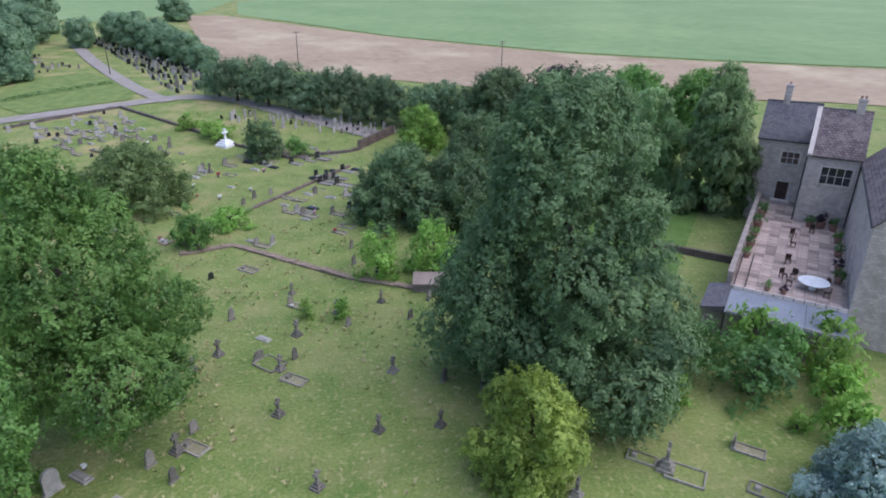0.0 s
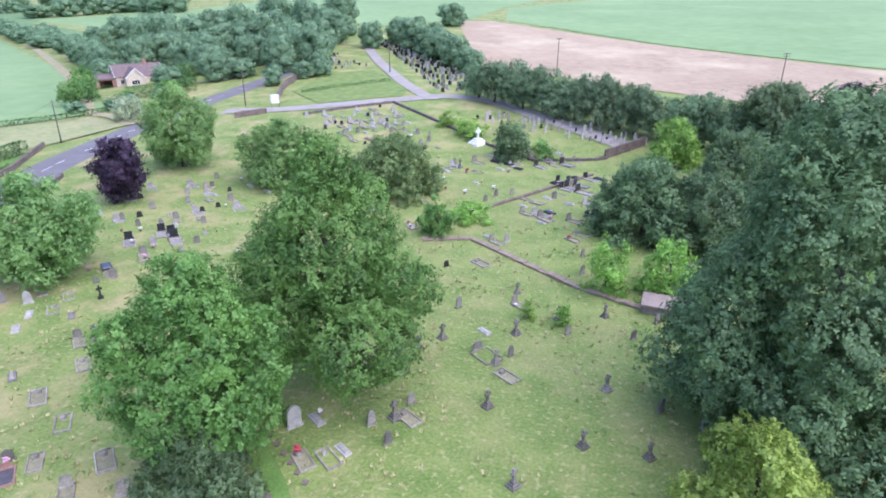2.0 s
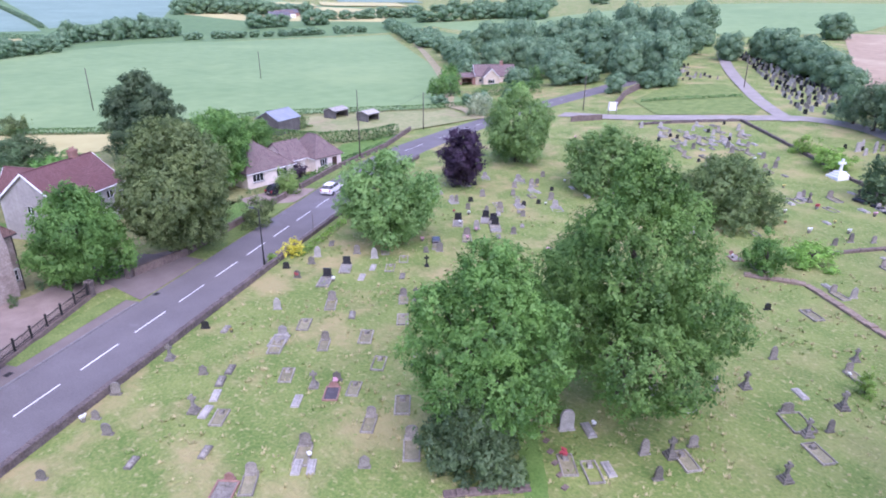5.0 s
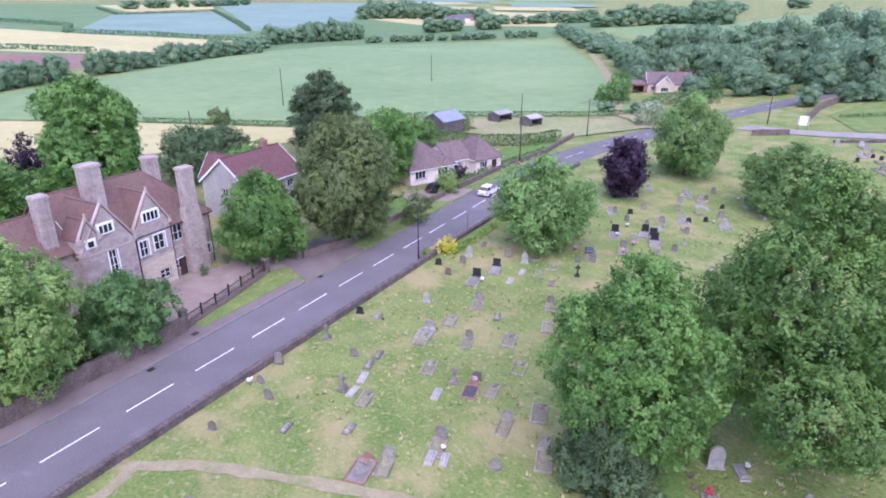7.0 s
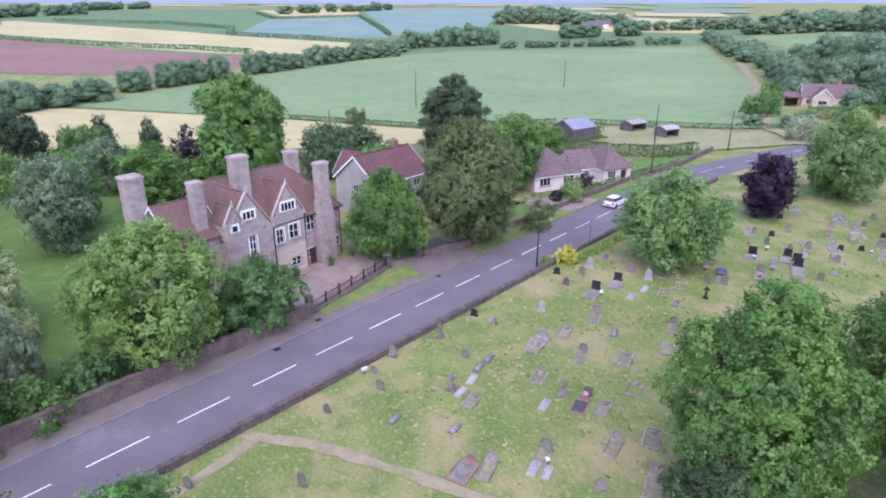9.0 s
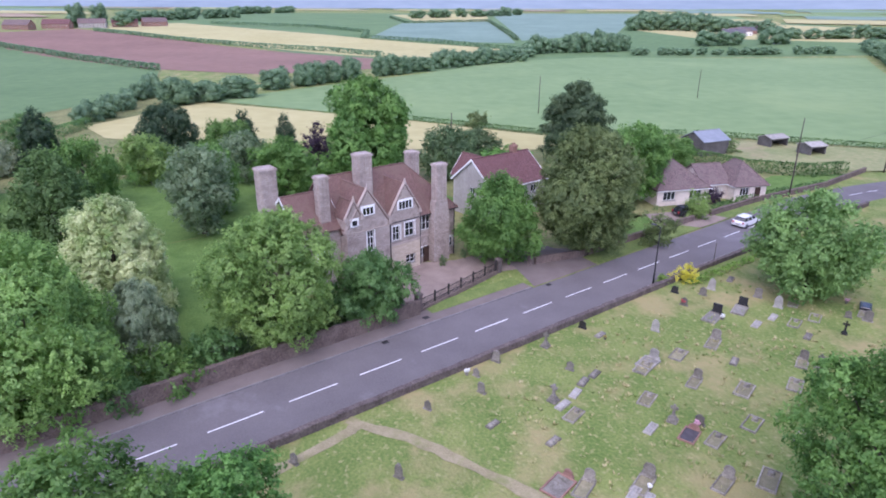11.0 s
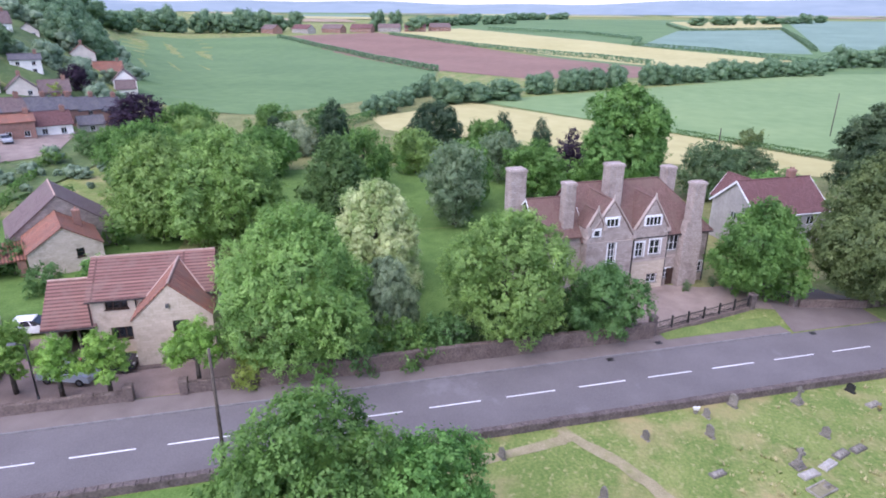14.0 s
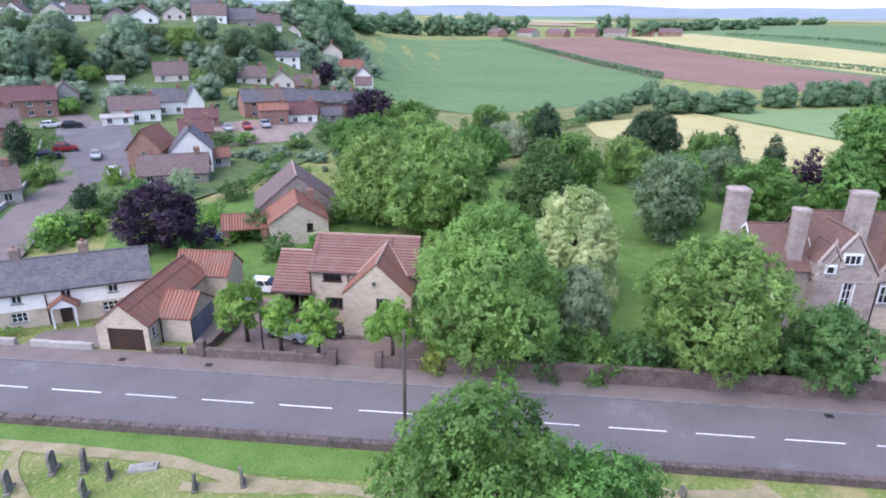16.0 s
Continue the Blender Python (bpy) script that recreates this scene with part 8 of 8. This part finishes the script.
def make_car(x, y, turn, colour, label, up=0.03):
    r = root("car", label, "car", at(x, y, turn, up=up))
    body = [(-2.15, 0.35), (-2.2, 0.75), (-2.05, 0.98), (1.0, 1.0), (1.85, 0.86), (2.15, 0.62), (2.15, 0.32), (-2.1, 0.3)]
    g = Geo().prism(body, -0.86, 0.86)
    b = part("body", g, CARPAINT[colour], r)
    lo = [(-1.95, -0.8, 0.98), (1.0, -0.8, 0.99), (1.0, 0.8, 0.99), (-1.95, 0.8, 0.98)]
    hi = [(-1.55, -0.62, 1.46), (0.15, -0.62, 1.48), (0.15, 0.62, 1.48), (-1.55, 0.62, 1.46)]
    for i, name in enumerate(("side_window", "windscreen", "side_window", "rear_window")):
        j = (i + 1) % 4
        part(name, Geo().poly((lo[i], lo[j], hi[j], hi[i])), GLASS, r)
    part("roof", Geo().box(-1.58, -0.64, 1.455, 0.18, 0.64, 1.52, taper=0.05), CARPAINT[colour], r)
    for px, q in ((-1.0, -0.5), (0.1, 0.1)):
        for s in (-1, 1):
            part("pillar", Geo().tube((px, s * 0.8, 0.98), (q - 0.35, s * 0.63, 1.46), 0.04, 0.035, 5), CARPAINT[colour], r)
    for px in (-1.35, 1.35):
        for s in (-1, 1):
            w = part("wheel", Geo().tube((px, s * 0.9, 0.31), (px, s * 0.68, 0.31), 0.31, 0.31, 14), TYRE, r)
            part("rim", Geo().tube((px, s * 0.91, 0.31), (px, s * 0.88, 0.31), 0.19, 0.2, 10), METAL, w)
    for s in (-1, 1):
        part("headlight", Geo().box(2.0, s * 0.62 - 0.18, 0.62, 2.12, s * 0.62 + 0.18, 0.76), PALESTONE, r)
        part("tail_light", Geo().box(-2.22, s * 0.68 - 0.12, 0.68, -2.12, s * 0.68 + 0.12, 0.92), LENSRED, r)
        part("mirror", Geo().box(0.55, s * 0.95 - 0.09, 0.98, 0.7, s * 0.95 + 0.09, 1.1), CARPAINT[colour], r)
    part("plate", Geo().box(-2.225, -0.26, 0.5, -2.2, 0.26, 0.62), PALESTONE, r)


make_car(*rd(60.2, -0.9), 120, "white", "white hatchback car on the road")
make_car(-79.0, 45.6, 100, "dark", "dark car parked before the bungalow")
make_car(*rd(-45.0, -19.5), 118, "white", "white car parked beside the hedge")
make_car(*rd(-39.6, -10.2), 100, "silver", "silver car parked on the drive")
make_car(*rd(-37.0, -11.0), 120, "dark", "dark car parked on the drive")
make_car(-45.4, -66.5, 30, "blue", "blue car parked in the garden yard")
for x, y, turn, c in ((-56.4, -121.5, 62, "silver"), (-53.1, -108.9, 72, "white"), (-64.2, -146.3, 150, "dark"), (-54.5, -129.0, 150, "red"), (-50.5, -127.0, 150, "dark"), (-86, -121, 60, "silver"), (-90, -119.5, 60, "red"), (-94, -118, 62, "silver"), (-83, -160, 40, "white"), (-61, -149, 155, "white"), (-116, -168, 40, "white")):
    make_car(x, y, turn, c, c + " car parked in the village street", 0.42)

# ---- village ground ----
ground("village_street", ribbon(curve_through([(-14, -68), (-22, -79), (-30, -90), (-38, -101), (-47, -111), (-57, -126), (-66, -146), (-70, -160)], 3.0), -3.4, 3.4, 0.38), PAVING, "grey village street", "road")
ground("village_square", sheet([(-47, -108), (-54, -105), (-62, -117), (-73.5, -140), (-71, -150), (-63, -152), (-56, -136)], 0.42, 8), ASPHALT, "wide grey street junction", "road")
ground("yard", sheet([(-76, -112), (-92, -104), (-110, -116), (-96, -126), (-80, -132)], 0.4, 8), GRAVEL, "gravel yards behind the terrace", "yard")
ground("village_gardens_ground", sheet([(-48, -84), (-100, -96), (-150, -140), (-260, -260), (-60, -320), (-20, -130), (-24, -92)], 0.3, 8), mat("garden_ground", (0.05, 0.095, 0.03), (0.13, 0.175, 0.06), 0.12, 0.95, 0.2, 9, 0, patch=(0.2, 0.17, 0.12), patch_scale=0.08, patch_at=0.58, coords="World"), "green and bare village gardens", "gardens")
rubble_wall("street_wall", [(-19, -84), (-28.5, -96), (-38.5, -110), (-46, -122), (-54, -138)], 0.9, 0.3, GREYREND, "pale wall along the village street", 20, 0.02)

# ---- the raised terrace ----
terrace = tagged(part("terrace", Geo().box(0, 4.45, -3.2, 9.05, 33.9, -0.06), GREYSTONE, uv=True), "raised stone-paved terrace before the old house", "terrace", kind="structure")
terrace.matrix_world = HM
rngs = random.Random(4)
SLABS = [Geo().box(-0.46, -0.46, 0, 0.46, 0.46, 0.05, taper=0.01).mesh("slab", m) for m in (mat("sandstone_slab", (0.34, 0.255, 0.21), (0.47, 0.37, 0.315), 1.2, 0.9, 0.15, 6, 0.2), GRAVEL)]
for i in range(9):
    for j in range(29):
        if 4.95 + 0.94 * j > 26.4 and i > 3:
            continue
        ob = new("slab", SLABS[0 if rngs.random() < 0.88 else 1])
        ob.parent = terrace
        ob.matrix_basis = Matrix.Translation((0.62 + 0.94 * i, 4.95 + 0.94 * j, -0.055 + rngs.uniform(-0.006, 0.006)))
flat = root("flat_roof", "blue-grey lead flat roof in front of the terrace", "roof", HM)
part("wall", Geo().box(0.32, -0.5, -3.2, 9.0, 4.43, -0.35), GREYSTONE, flat, uv=True)
part("lead", Geo().box(0.2, -0.65, -0.35, 9.1, 4.44, -0.22), LEAD, flat)
par = Geo()
for i in range(11):
    par.box(0.3 + 0.8 * i, -0.62, -0.22, 1.02 + 0.8 * i, -0.42, -0.1 + rngs.uniform(-0.04, 0.06), taper=0.03)
part("parapet", par, PALESTONE, flat)
rail = Geo()
for i in range(11):
    rail.box(0.3 + 0.8 * i, 4.28, -0.22, 1.02 + 0.8 * i, 4.43, 0.1 + rngs.uniform(-0.03, 0.03), taper=0.02)
part("parapet", rail, MULLION, flat)
part("lead_roll", Geo().tube((3.1, -0.4, -0.2), (3.1, 4.25, -0.2), 0.05, 0.05, 6).tube((6.1, -0.4, -0.2), (6.1, 4.25, -0.2), 0.05, 0.05, 6), LEAD, flat)
lean = root("lean_to", "dark slate lean-to roof beside the terrace", "roof", HM)
part("wall", Geo().box(-1.5, 0.3, -3.2, 0.19, 5.2, -0.75), GREYSTONE, lean, uv=True)
part("roof", Geo().prism([(-1.75, -0.75), (0.19, -0.75), (0.19, -0.1), (-1.75, -0.6)], 0.1, 5.4), SLATE, lean, uv=True)
side = tagged(part("terrace_wall", Geo().box(-0.4, 5.45, -3.2, -0.02, 33.9, 0.75).box(-0.48, 5.45, 0.75, 0.06, 33.9, 0.87, taper=0.03), GREYSTONE, uv=True), "grey stone terrace side wall with coping", "wall", kind="structure")
side.matrix_world = HM
low = tagged(part("terrace_garden_wall", Geo().box(-11, 17, -3.1, -0.5, 17.4, -2.2), BROWNWALL), "low stone wall across the lower lawn", "wall", kind="structure")
low.matrix_world = HM
steps = root("iron_stair", "black iron stair down from the terrace", "stair", HM @ pose(0.3, 4.6, 0))
part("rail", Geo().tube((0, 0, 0.1), (0, 6.0, 0.95), 0.05, 0.05, 6).tube((0.9, 0, 0.1), (0.9, 6.0, 0.95), 0.05, 0.05, 6), BLACKMETAL, steps)
for i in range(6):
    part("baluster", Geo().tube((0, i * 1.1 + 0.2, 0.0), (0, i * 1.1 + 0.2, 0.2 + i * 0.14), 0.03, 0.03, 5), BLACKMETAL, steps)
table = root("garden_table", "large round white garden table", "table", HM @ pose(6.33, 7.4, 0))
part("tabletop", Geo().tube((0, 0, 0.7), (0, 0, 0.76), 1.25, 1.25, 28), WHITE, table)
part("leg", Geo().tube((0, 0, 0), (0, 0, 0.7), 0.3, 0.12, 10), WHITE, table)


def make_planter(x, y, s, colour):
    r = root("planter", "stone pot with a small shrub", "planter", HM @ pose(x, y, 0, 0, 0, x * 40) @ Matrix.Scale(s, 4), "planters on the terrace")
    part("pot", Geo().tube((0, 0, 0), (0, 0, 0.45), 0.22, 0.32, 10), BRICK, r, uv=True)
    part("plant", crown_mesh("dome", 0.7, 0.8, 0.14, 1.0, int(x * 10 + y), LEAF[colour], 8)[0], None, r).matrix_basis = pose(0, 0, 0.4)


for x, y, s, c in ((0.6, 12, 1.1, "green"), (0.6, 15, 1.3, "hedge"), (0.7, 18, 1.2, "green"), (0.7, 22, 1.5, "hedge"), (0.8, 26, 1.6, "hedge"), (7.4, 25, 1.4, "hedge"), (8.8, 25.3, 1.6, "purple"), (10.4, 25, 1.5, "hedge"), (11.0, 21, 1.3, "green"), (11.0, 17, 1.3, "hedge"), (11.0, 13, 1.2, "purple"), (11.0, 10, 1.3, "hedge"), (6.2, 34.5, 1.2, "hedge"), (3.4, 34.6, 1.2, "hedge"), (5.5, 5.0, 0.9, "purple"), (3.8, 5.0, 0.9, "green")):
    make_planter(x * 0.745 + 0.1, y, s, c)


def make_chair(x, y, turn):
    r = root("garden_chair", "dark wooden garden chair", "chair", HM @ pose(x, y, 0, 0, 0, turn), "chairs on the terrace")
    part("seat", Geo().box(-0.25, -0.25, 0.42, 0.25, 0.25, 0.46), DOORWOOD, r)
    part("backrest", Geo().box(-0.25, 0.22, 0.46, 0.25, 0.26, 0.92), DOORWOOD, r)
    for a in (-0.22, 0.18):
        for b in (-0.22, 0.18):
            part("leg", Geo().box(a, b, 0, a + 0.04, b + 0.04, 0.42), DOORWOOD, r)


for x, y, t in ((5.6, 8.6, 40), (6.4, 7.2, 90), (6.8, 9.0, -20), (5.9, 12.5, 10), (6.2, 17.5, 80), (10.6, 6.2, -90), (10.4, 8.4, -60), (8.4, 23.0, 0), (6.0, 20.5, 30)):
    make_chair(x * 0.7, y, t)
ground("lawn", sheet([(26, 44), (37, 60), (44, 70), (54, 84), (40, 95), (24, 62)], 0.06), LAWN, "lower lawn beside the terrace", "grass")
